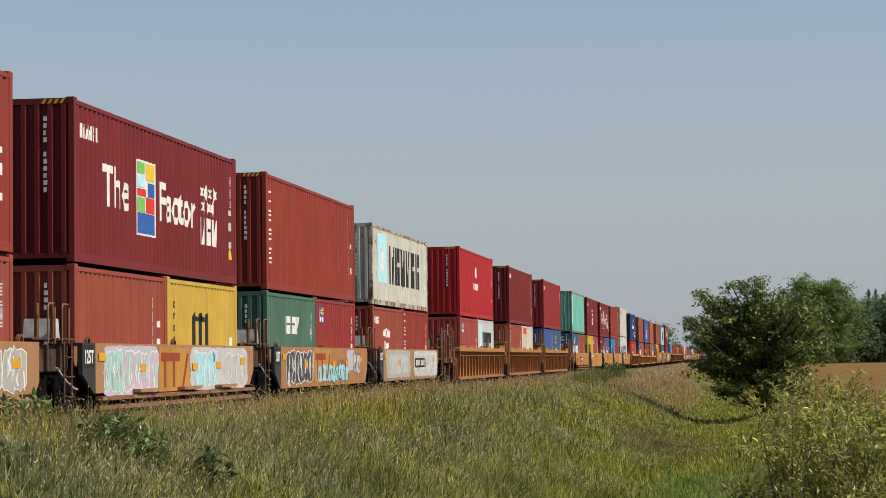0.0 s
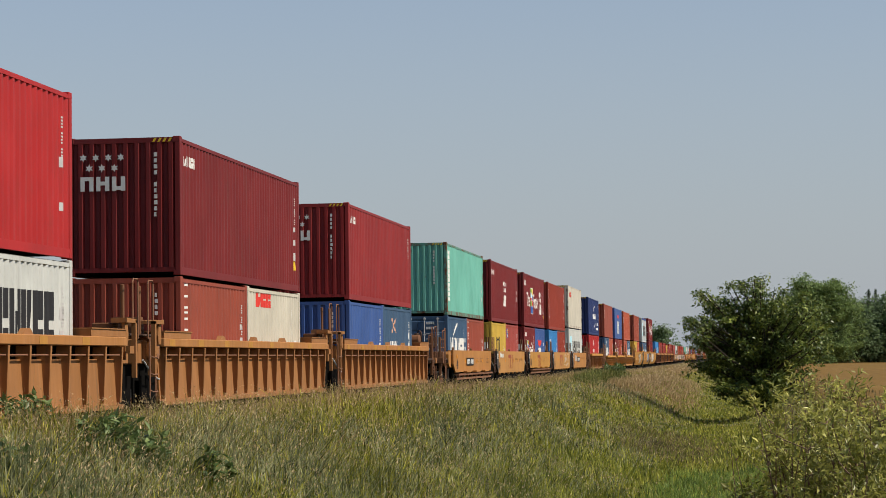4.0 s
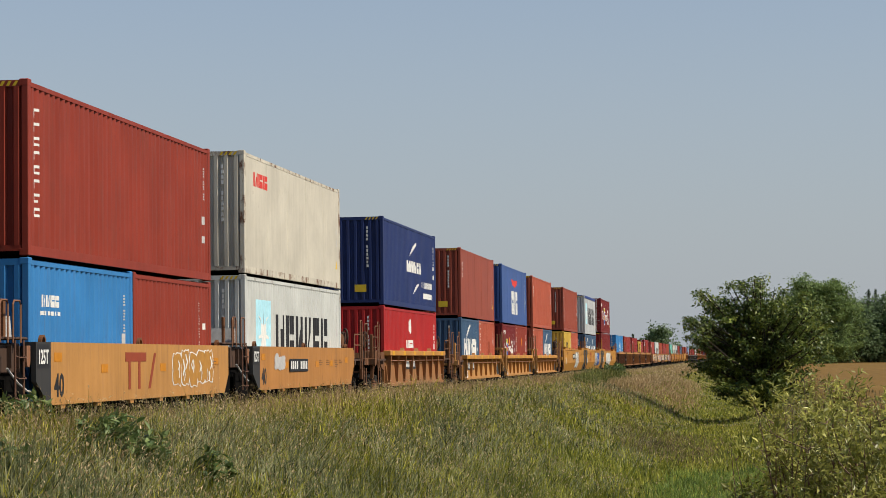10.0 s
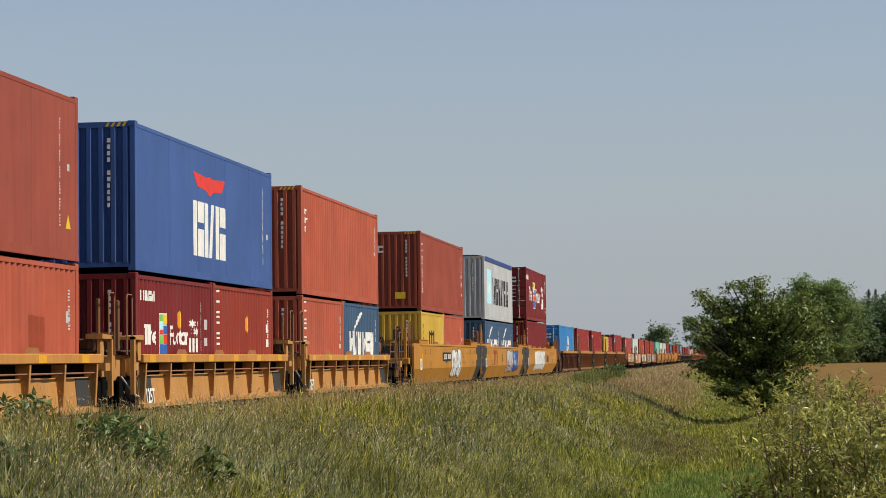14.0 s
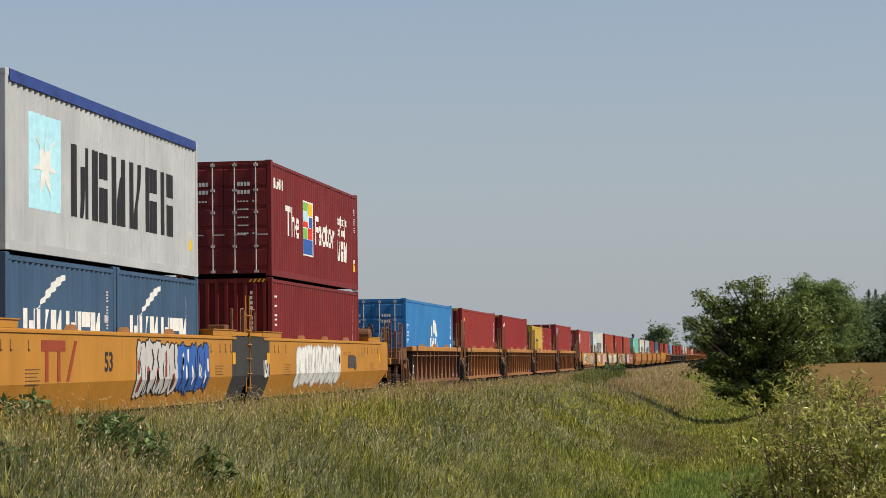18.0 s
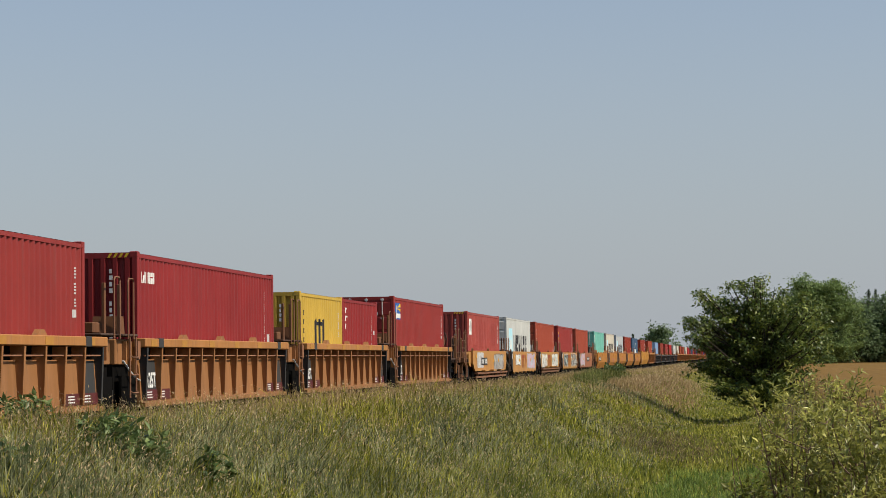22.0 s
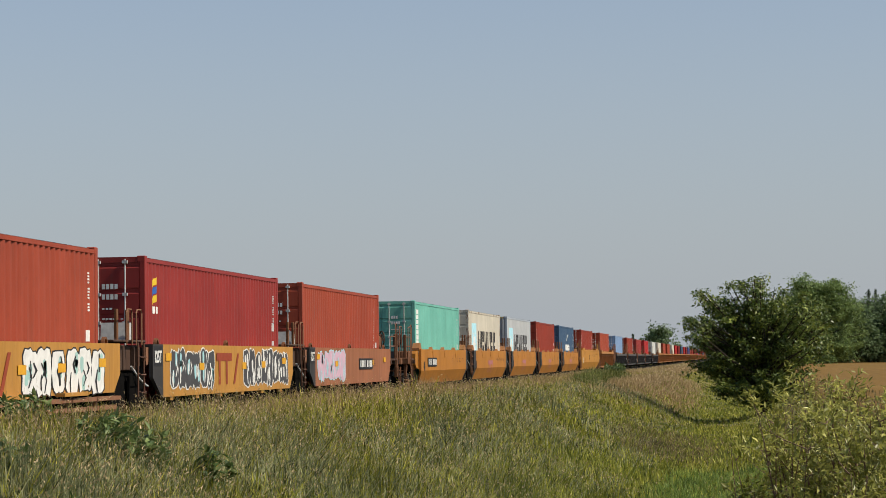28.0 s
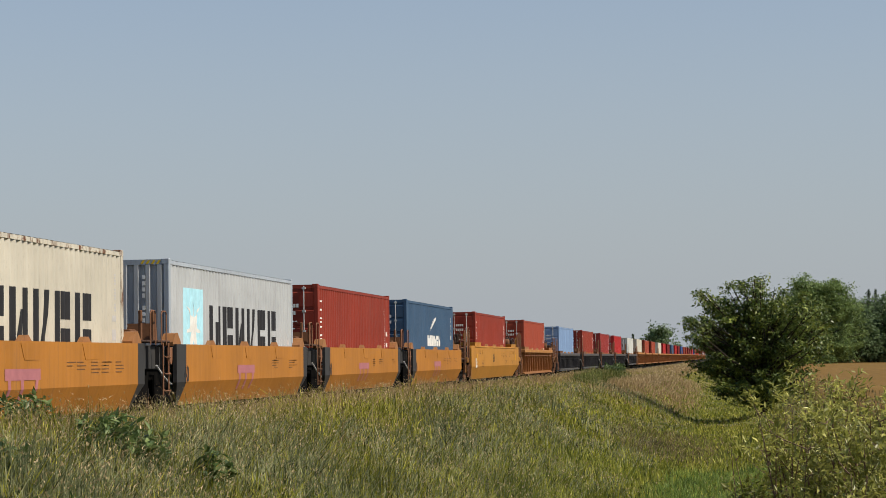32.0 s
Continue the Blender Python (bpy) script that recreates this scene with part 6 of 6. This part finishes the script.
def tree(x, y, height, spread, low, n_limbs, n_leaves, leaf, mat, seed, label, squash=1.0, name="tree", clump=0.5, bare=0.2, lobes=None):
    """A tapered trunk, limbs that fork, and a crown of clumped leaves with gaps."""
    rng = np.random.default_rng(seed)
    z0 = ground_z(x, y)
    root = new(name)
    root.location = (x, y, z0)
    wood = Shape()
    wood.tube([(0, 0, -0.2), (0.03 * spread, 0, height * 0.25), (-0.02 * spread, 0.02 * spread, height * 0.55), (0, 0, height * 0.9)], [height * 0.03, height * 0.024, height * 0.014, height * 0.003], 8)
    tips = []
    for i in range(n_limbs):
        h = low + (1 - low) * rng.uniform(0, 1) ** 0.8
        a = i * 2.4 + rng.normal(0, 0.4)
        rad = spread * (0.35 + 0.65 * math.sin(math.pi * min(1, (h - low) / (1 - low) * 0.8 + 0.18))) * rng.uniform(0.75, 1.12)
        st = Vector((0, 0, height * max(0.08, h * 0.62 - 0.05)))
        en = Vector((rad * math.cos(a), rad * math.sin(a) * squash, height * (h * 0.93 + rng.uniform(-0.03, 0.05))))
        if lobes:
            lx, lz, rx, rz = lobes[i % len(lobes)]
            th, rr = rng.uniform(0, 2 * math.pi), rng.uniform(0.45, 1.0)
            dy = rng.normal(0, 0.5) * spread * (0.75 if lz > 1.2 else 0.4)
            en = Vector((lx + rx * rr * math.cos(th), dy, lz + rz * rr * math.sin(th)))
            st = Vector((0, 0, min(height * 0.7, max(0.5, en.z * 0.45))))
        mid = st.lerp(en, 0.5) + Vector((0, 0, 0.06 * height * rng.uniform(-0.5, 1)))
        wood.tube([st, mid, en], [height * 0.011, height * 0.006, height * 0.0015], 5)
        for k in range(5):
            t = rng.uniform(bare + 0.1, 1.0)
            p = (st.lerp(mid, t * 2) if t < 0.5 else mid.lerp(en, t * 2 - 1))
            q = p + Vector(rng.normal(0, clump * 0.7, 3))
            wood.tube([p, q], [height * 0.003, height * 0.001], 4)
            tips += [(p, 0.7), (q, 1.0)]
        tips += [(en, 0.8)]
    part("trunk", wood, BARK, root, "grey-brown trunk and limbs")
    c = np.array([list(t[0]) for t in tips])
    r = np.array([t[1] for t in tips])
    pick = rng.integers(0, len(c), n_leaves)
    off = rng.normal(0, 1, (n_leaves, 3))
    off /= np.linalg.norm(off, axis=1)[:, None]
    off *= (rng.uniform(0, 1, n_leaves) ** 0.45 * clump * r[pick])[:, None] * np.array([1.2, 1.2, 0.6])
    me = leaves_mesh("crown", c[pick] + off, leaf, leaf * 0.62, rng)
    part("crown", me, mat, root, "uneven crown of small leaves")
    tagged(root, label, "tree")
    return root


def fir(x, y, height, spread, seed, label):
    rng = np.random.default_rng(seed)
    root = new("conifer_tree")
    root.location = (x, y, ground_z(x, y))
    part("trunk", Shape().tube([(0, 0, -0.2), (0, 0, height)], [height * 0.02, 0.02], 7), BARK, root)
    n = 1500
    h = rng.uniform(0.1, 1, n)
    a = rng.uniform(0, 2 * np.pi, n)
    rad = spread * (1.02 - h) ** 0.75 * rng.uniform(0.2, 1, n) * (0.75 + 0.25 * np.sin(h * 60))
    co = np.stack([rad * np.cos(a), rad * np.sin(a), h * height - rad * 0.25], 1)
    part("crown", leaves_mesh("crown", co, 0.4, 0.18, rng, 0.2), LEAF_FIR, root, "dark needled crown")
    tagged(root, label, "tree")


def make_trees():
    def lobe(px, py, rx, rz):
        # width and height in hundredths of the crown's span
        return (px * 0.0276 + 0.2, py * 0.0276 + 1.18 - ground_z(13.75, 105), rx * 0.0276, rz * 0.0276)

    # the large inner masses take more limbs than the tips
    crown = [lobe(*q) for q in ((-42, 110, 32, 22), (-14, 122, 14, 14), (-70, 84, 38, 26), (-40, 48, 58, 38), (22, 66, 42, 36), (62, 98, 30, 24), (94, 58, 28, 34), (58, 30, 48, 34),
                                (88, 8, 28, 14), (10, 10, 56, 30), (-50, 4, 46, 22), (-112, 56, 22, 18), (-104, -16, 24, 4), (-58, -54, 44, 8), (-20, -60, 50, 10), (18, -56, 44, 16), (34, -26, 50, 20),
                                (-130, 62, 12, 6), (-106, 108, 14, 7), (-58, -54, 44, 8), (-108, -16, 28, 4), (26, 96, 26, 22), (22, 66, 42, 36), (58, 30, 48, 34), (-74, 70, 44, 34), (-122, 30, 16, 8), (18, -56, 44, 16), (-30, 70, 50, 40))]
    tree(13.75, 105, 7.0, 3.7, 0.08, 250, 45000, 0.19, LEAF_TREE, 11, "broad leafy tree standing alone by the ditch", name="broadleaf_tree", clump=0.36, bare=0.12, lobes=crown)
    # woods behind the field
    rng = random.Random(8)
    tree(27.6, 420, 17.1, 9.2, 0.05, 130, 42000, 0.52, LEAF_BACK, 21, "tall round-crowned tree at the edge of the woods", name="broadleaf_tree", clump=1.35)
    x = 15.0
    k = 0
    while x < 120:
        h = rng.uniform(13.0, 14.6) * (1.0 if x > 30 else 0.86)
        tree(x, 445 + rng.uniform(-12, 25), h, rng.uniform(3.8, 5.2), 0.02, 34, 4600, 0.75, LEAF_WOOD, 30 + k, "dense green woodland tree behind the grain field", name="woodland_tree", clump=1.5)
        if k % 2:
            tree(x + 1.5, 474 + rng.uniform(0, 10), h * 0.95, 5.0, 0.02, 28, 3000, 0.8, LEAF_WOOD, 200 + k, "dense green woodland tree behind the grain field", name="woodland_tree", clump=1.6)
        x += rng.uniform(3.0, 4.6)
        k += 1
    fir(39.8, 455, 15.1, 2.4, 5, "dark conifer rising over the woods")
    fir(41.4, 458, 15.3, 2.6, 6, "dark conifer rising over the woods")
    tree(-9.6, 620, 11.6, 6.2, 0.08, 50, 7500, 0.8, LEAF_WOOD, 71, "lone round tree on the plain beyond the track", name="broadleaf_tree", clump=1.3)
    fir(-17.3, 620, 8.4, 2.0, 7, "small far conifer beyond the track")
    for i, (px, h) in enumerate(((-16.0, 5.5), (-3.0, 6.5), (3.0, 7.0), (8.0, 6.0), (12.0, 6.5))):
        tree(px, 760 + 9 * i, h, 4.2, 0.02, 24, 1500, 0.8, LEAF_WOOD, 80 + i, "distant hedgerow tree on the plain", name="hedgerow_tree", clump=1.4)


make_trees()


def willow(x, y, height, seed, stems=11, leaves=3900):
    rng = np.random.default_rng(seed)
    root = new("willow_shrub")
    z0 = ground_z(x, y)
    root.location = (x, y, z0)
    pts, wood = [], Shape()
    for i in range(stems):
        a = rng.uniform(0, 2 * math.pi)
        lean = rng.uniform(0.04, 0.26) * height
        top = Vector((lean * math.cos(a), lean * math.sin(a), height * rng.uniform(0.72, 1.02)))
        st = Vector((0.12 * math.cos(a), 0.12 * math.sin(a), -0.1))
        bend = Vector((rng.normal(0, 0.07), rng.normal(0, 0.07), 0)) * height
        path = [st.lerp(top, t) + bend * math.sin(t * 3.1) * 0.6 for t in (0, 0.2, 0.4, 0.6, 0.8, 1.0)]
        wood.tube(path, [0.016, 0.014, 0.012, 0.009, 0.006, 0.002], 5)
        for k in range(12):
            t = rng.uniform(0.12, 0.98)
            p = st.lerp(top, t) + bend * math.sin(t * 3.1) * 0.6
            q = p + Vector((rng.normal(0, 0.16), rng.normal(0, 0.16), rng.uniform(0.05, 0.34)))
            wood.tube([p, p.lerp(q, 0.5) + Vector((0, 0, -0.02)), q], [0.006, 0.004, 0.0015], 4)
            pts += [p.lerp(q, u) for u in (0.25, 0.45, 0.65, 0.85, 1.0)]
    part("stem_tuft", wood, STEM, root, "thin brown stems")
    c = np.array([list(p) for p in pts])
    pick = rng.integers(0, len(c), leaves)
    part("foliage", leaves_mesh("leaves", c[pick] + rng.normal(0, 0.035, (leaves, 3)), 0.092, 0.031, rng, -0.45), LEAF_BUSH, root, "narrow yellow-green leaves")
    tagged(root, "young willow shrub with narrow yellow-green leaves", "shrub", "shrubs beside the ditch")


for _i, (_x, _y2, _top) in enumerate(((13.45, 21.5, 0.90), (13.85, 23.5, 0.86), (14.2, 21.0, 0.92), (13.22, 22.6, 1.02), (13.12, 21.4, 0.62), (14.0, 24.2, 0.93), (13.65, 19.5, 0.55), (13.8, 18.6, 0.45))):
    willow(_x, _y2, _top - ground_z(_x, _y2), 300 + _i)


def weed(x, y, height, seed, n=60, size=0.17):
    rng = np.random.default_rng(seed)
    root = new("broadleaf_weed")
    root.location = (x, y, ground_z(x, y))
    wood, c = Shape(), []
    for i in range(8):
        a = rng.uniform(0, 6.28)
        r = rng.uniform(0.02, 0.2)
        top = Vector((r * math.cos(a) * 2, r * math.sin(a) * 2, height * rng.uniform(0.75, 1.0)))
        wood.tube([(r * 0.4 * math.cos(a), r * 0.4 * math.sin(a), -0.05), top], [0.012, 0.005], 5)
        c += [list(Vector((r * 0.4 * math.cos(a), r * 0.4 * math.sin(a), 0)).lerp(top, t)) for t in np.linspace(0.3, 1.0, 16)]
    part("stem_tuft", wood, LEAF_WEED, root)
    part("foliage", leaves_mesh("leaves", np.array(c * 3), size, size * 0.44, rng, -0.25), LEAF_WEED, root, "broad pale green leaves")
    tagged(root, "tall broad-leaved weed among the grass", "weed", "weeds on the bank")


for _i, (_x, _y2, _h) in enumerate(((3.5, 27.0, 1.12), (3.64, 26.6, 1.05), (3.4, 27.4, 1.08), (5.57, 24.0, 1.06), (5.27, 24.3, 1.0), (5.69, 23.7, 1.04), (5.45, 23.6, 0.96), (5.85, 24.2, 0.88), (5.62, 20.0, 0.86), (6.55, 18.9, 0.66), (6.5, 24.5, 0.82),
                                    (3.6, 150, 0.95), (3.5, 156, 1.1), (3.8, 162, 1.0), (3.4, 168, 1.05), (4.3, 146, 0.9))):
    weed(_x, _y2, _h, 500 + _i, size=0.15 if _y2 < 100 else 0.30)


def grass(name, n, lo, hi, mat, seed, near=18.5, far=260.0, xr=(2.5, 18.5), width=0.011, heads=None, keep=None):
    """Blades scattered over the bank, thinner and denser near the road, bent at random."""
    rng = np.random.default_rng(seed)
    u = rng.uniform(0, 1, n)
    p = -0.75
    y = (near ** p + u * (far ** p - near ** p)) ** (1 / p)
    x = rng.uniform(xr[0], xr[1], n)
    if keep is not None:
        k = keep(x, y, rng)
        x, y = x[k], y[k]
        n = len(x)
    z = np.array([ground_z(a, b) for a, b in zip(x.tolist(), y.tolist())])
    # tall on the bank, lower in the ditch, in patches
    patch = np.array([noise.noise((a * 0.5, b * 0.22, 5.0)) for a, b in zip(x, y)])
    tall = np.interp(x, [2.5, 3.2, 4.2, 5.5, 8.4, 10.4, 14.0, 17.0], [0.68, 0.90, 0.98, 0.98, 0.62, 0.36, 0.34, 0.40]) * np.interp(y, [45, 85, 180], [1.0, 0.55, 0.5]) ** np.interp(x, [3, 6], [0.15, 1.0])
    tall = tall * np.interp(y, [130, 210], [1.0, 0.5])
    tuft = np.array([noise.noise((a * 2.6, b * 0.9, 8.0)) for a, b in zip(x, y)])
    h = tall * rng.uniform(lo, hi, n) * (1 + 0.25 * patch + 0.34 * tuft)
    w = width * np.maximum(1.0, y / 30.0) * rng.uniform(0.6, 1.5, n)
    yaw = rng.uniform(0, 2 * np.pi, n)
    lean = h * np.abs(rng.normal(0.22, 0.30, n))
    la = rng.uniform(0, 2 * np.pi, n)
    dx, dy = np.cos(la) * lean, np.sin(la) * lean
    sx, sy = np.cos(yaw) * w * 0.5, np.sin(yaw) * w * 0.5
    z = z - 0.03
    co = np.stack([np.stack([x - sx, y - sy, z], 1), np.stack([x + sx, y + sy, z], 1),
                   np.stack([x + sx * 0.75 + dx * 0.35, y + sy * 0.75 + dy * 0.35, z + h * 0.6], 1), np.stack([x - sx * 0.75 + dx * 0.35, y - sy * 0.75 + dy * 0.35, z + h * 0.6], 1),
                   np.stack([x + dx, y + dy, z + h], 1)], 1).reshape(-1, 3)
    b = np.arange(n)[:, None] * 5
    ob = part(name, quick_mesh(name, co, np.concatenate([b + [0, 1, 2], b + [0, 2, 3], b + [3, 2, 4]], 0)), mat)
    tagged(ob, "", "grass", kind="stuff")
    if heads is not None:
        k = rng.uniform(0, 1, n) < heads[0] * np.interp(x, [3.0, 5.0, 7.0], [1.3, 1.2, 0.8])
        m = int(k.sum())
        tx, ty, tz, ws = (x + dx)[k], (y + dy)[k], (z + h)[k], w[k] * 0.75
        hl = 0.024 * rng.uniform(0.6, 1.7, m) * np.maximum(1, y[k] / 75)
        cx, cy = sx[k] / w[k] * 2 * ws * 0.5, sy[k] / w[k] * 2 * ws * 0.5
        co = np.stack([np.stack([tx, ty, tz - hl * 0.35], 1), np.stack([tx + cx, ty + cy, tz + hl * 0.2], 1), np.stack([tx + dx[k] * 0.15, ty + dy[k] * 0.15, tz + hl], 1), np.stack([tx - cx, ty - cy, tz + hl * 0.2], 1)], 1).reshape(-1, 3)
        b = np.arange(m)[:, None] * 4
        hd = part(name + "_heads", quick_mesh("heads", co, b + [0, 1, 2, 3]), heads[1])
        tagged(hd, "pale tan seed heads over the grass", "grass", kind="stuff")
    return ob


GRASS_MIX = leaf_mat("bank_grass", (0.106, 0.124, 0.010), (0.467, 0.432, 0.054), 0.7, 0.45, 0.7)
GRASS_BLUE = leaf_mat("blue_green_grass", (0.090, 0.118, 0.039), (0.393, 0.390, 0.199), 0.7, 0.4, 0.7)
GRASS_LUSH = leaf_mat("lush_ditch_grass", (0.148, 0.184, 0.023), (0.381, 0.369, 0.059), 0.65, 0.5, 0.7)
GRASS_GREEN = leaf_mat("bright_green_grass", (0.104, 0.175, 0.028), (0.283, 0.368, 0.075), 0.65, 0.5, 0.7)
GRASS_RANK = leaf_mat("rank_grass", (0.075, 0.095, 0.022), (0.234, 0.255, 0.064), 0.7, 0.4, 0.5)
GRASS_BROWN = leaf_mat("brown_grass", (0.138, 0.114, 0.042), (0.287, 0.218, 0.095), 0.8, 0.3, 0.5)
GRASS_DRY = leaf_mat("dry_grass", (0.34, 0.225, 0.10), (0.56, 0.41, 0.215), 0.8, 0.3)
SEED = leaf_mat("seed_heads", (0.44, 0.33, 0.15), (0.76, 0.60, 0.37), 0.8, 0.3)


def zone(xs, ws, scale=0.3, ofs=0.0, amp=0.8):
    """Keeps blades by a weight across the bank, broken into patches."""
    def keep(x, y, rng):
        v = np.array([noise.noise((a * scale, b * scale * 0.5, ofs)) for a, b in zip(x.tolist(), y.tolist())])
        return rng.uniform(0, 1, len(x)) < np.interp(x, xs, ws) * np.clip(0.6 + amp * 1.6 * v, 0, 1)
    return keep


def dry_zone(x, y, rng):
    side = np.where(x < 4.4, np.interp(y, [24, 45, 60], [0.14, 0.30, 0.50]), np.where(x < 6.5, 0.02, 0.0))
    spur = np.exp(-((y - 152) / 42) ** 4 - ((x - 7.6) / 2.1) ** 4) * 1.3
    side = np.where((y > 190) & (x < 7.0), 0.6, side)
    return rng.uniform(0, 1, len(x)) < np.maximum(side, spur)


def make_grass():
    mixed = zone([2.5, 8.0, 9.4, 14.0, 14.8, 18], [1, 1, 0.3, 0.3, 0.15, 0.0], 0.4, 1.0, 0.5)

    def bank(x, y, rng):
        spur = np.exp(-((y - 152) / 42) ** 4 - ((x - 7.6) / 2.1) ** 4)
        return mixed(x, y, rng) & ~((y > 222) & (x > 4.3) & (x < 6.3)) & (rng.uniform(0, 1, len(x)) > spur * 1.1)

    tagged(grass("bank_grass", 125000, 0.6, 1.06, GRASS_MIX, 1, far=95, keep=bank, width=0.020, heads=(0.34, SEED)), "tall mixed grass going to seed on the bank")
    tagged(grass("bank_grass", 75000, 0.6, 1.06, GRASS_MIX, 11, near=80, far=420, keep=bank, width=0.009, heads=(0.18, SEED)), "tall mixed grass farther along the bank")
    tagged(grass("blue_grass", 70000, 0.7, 1.0, GRASS_BLUE, 2, far=110, xr=(4.5, 10.5), keep=zone([4.5, 5.5, 9, 10.5], [0, 1, 1, 0], 0.32, 9.0, 1.2), width=0.019, heads=(0.38, SEED)), "blue-green grass in patches on the slope")
    tagged(grass("ditch_grass", 90000, 0.6, 1.3, GRASS_LUSH, 3, xr=(7.2, 16.5), keep=zone([7.2, 9.0, 14.0, 15.0, 16.5], [0, 1, 1, 0.06, 0], 0.3, 2.0, 0.6), width=0.020), "lush yellow-green grass in the ditch")
    tagged(grass("green_grass", 26000, 0.8, 1.4, GRASS_GREEN, 5, near=34, far=56, xr=(10.4, 13.8), keep=zone([10.4, 11.4, 13.8], [0, 1, 1], 0.4, 6.0, 0.8), width=0.013), "bright green grass in the damp ditch bottom")
    tagged(grass("green_grass", 7000, 0.9, 1.6, GRASS_RANK, 15, near=104, far=142, xr=(4.1, 5.9), keep=zone([4.1, 4.5, 5.4, 5.9], [0, 1, 1, 0], 0.3, 16.0, 0.5), width=0.008), "dark green patch of rank grass on the bank")
    tagged(grass("brown_grass", 26000, 0.7, 1.1, GRASS_BROWN, 6, near=60, far=92, xr=(8.4, 12.5), keep=lambda x, y, rng: rng.uniform(0, 1, len(x)) < np.exp(-((y - 74) / 7) ** 2 - ((x - 10.0) / 1.5) ** 2) * 1.2, width=0.010), "brownish dead grass across the ditch")
    tagged(grass("dry_grass", 330000, 0.75, 1.1, GRASS_DRY, 4, near=22, far=420, xr=(2.6, 11.5), keep=dry_zone, width=0.008, heads=(0.22, SEED)), "dry tan grass on the spur and along the track")

    tagged(grass("stubble_grass", 30000, 0.5, 1.0, GRASS_BROWN, 26, near=30, far=260, xr=(14.0, 19.0), keep=zone([14.0, 15.0, 17.0, 19.0], [0, 1, 1, 0], 0.3, 12.0, 0.6), width=0.009), "short brown grass along the edge of the grain field")


make_grass()


# ---- the train runs by at an even pace ----
def run(t):
    return 16.1552 * t + 0.0025 * t * t - 8.6e-5 * t ** 3


def motions():
    for ob, y, z in RIDERS:
        walk(ob, [(t, pose(0, y - run(t), z)) for t in (0.0, 8.0, 16.0, 24.0, 32.0)])


motions()
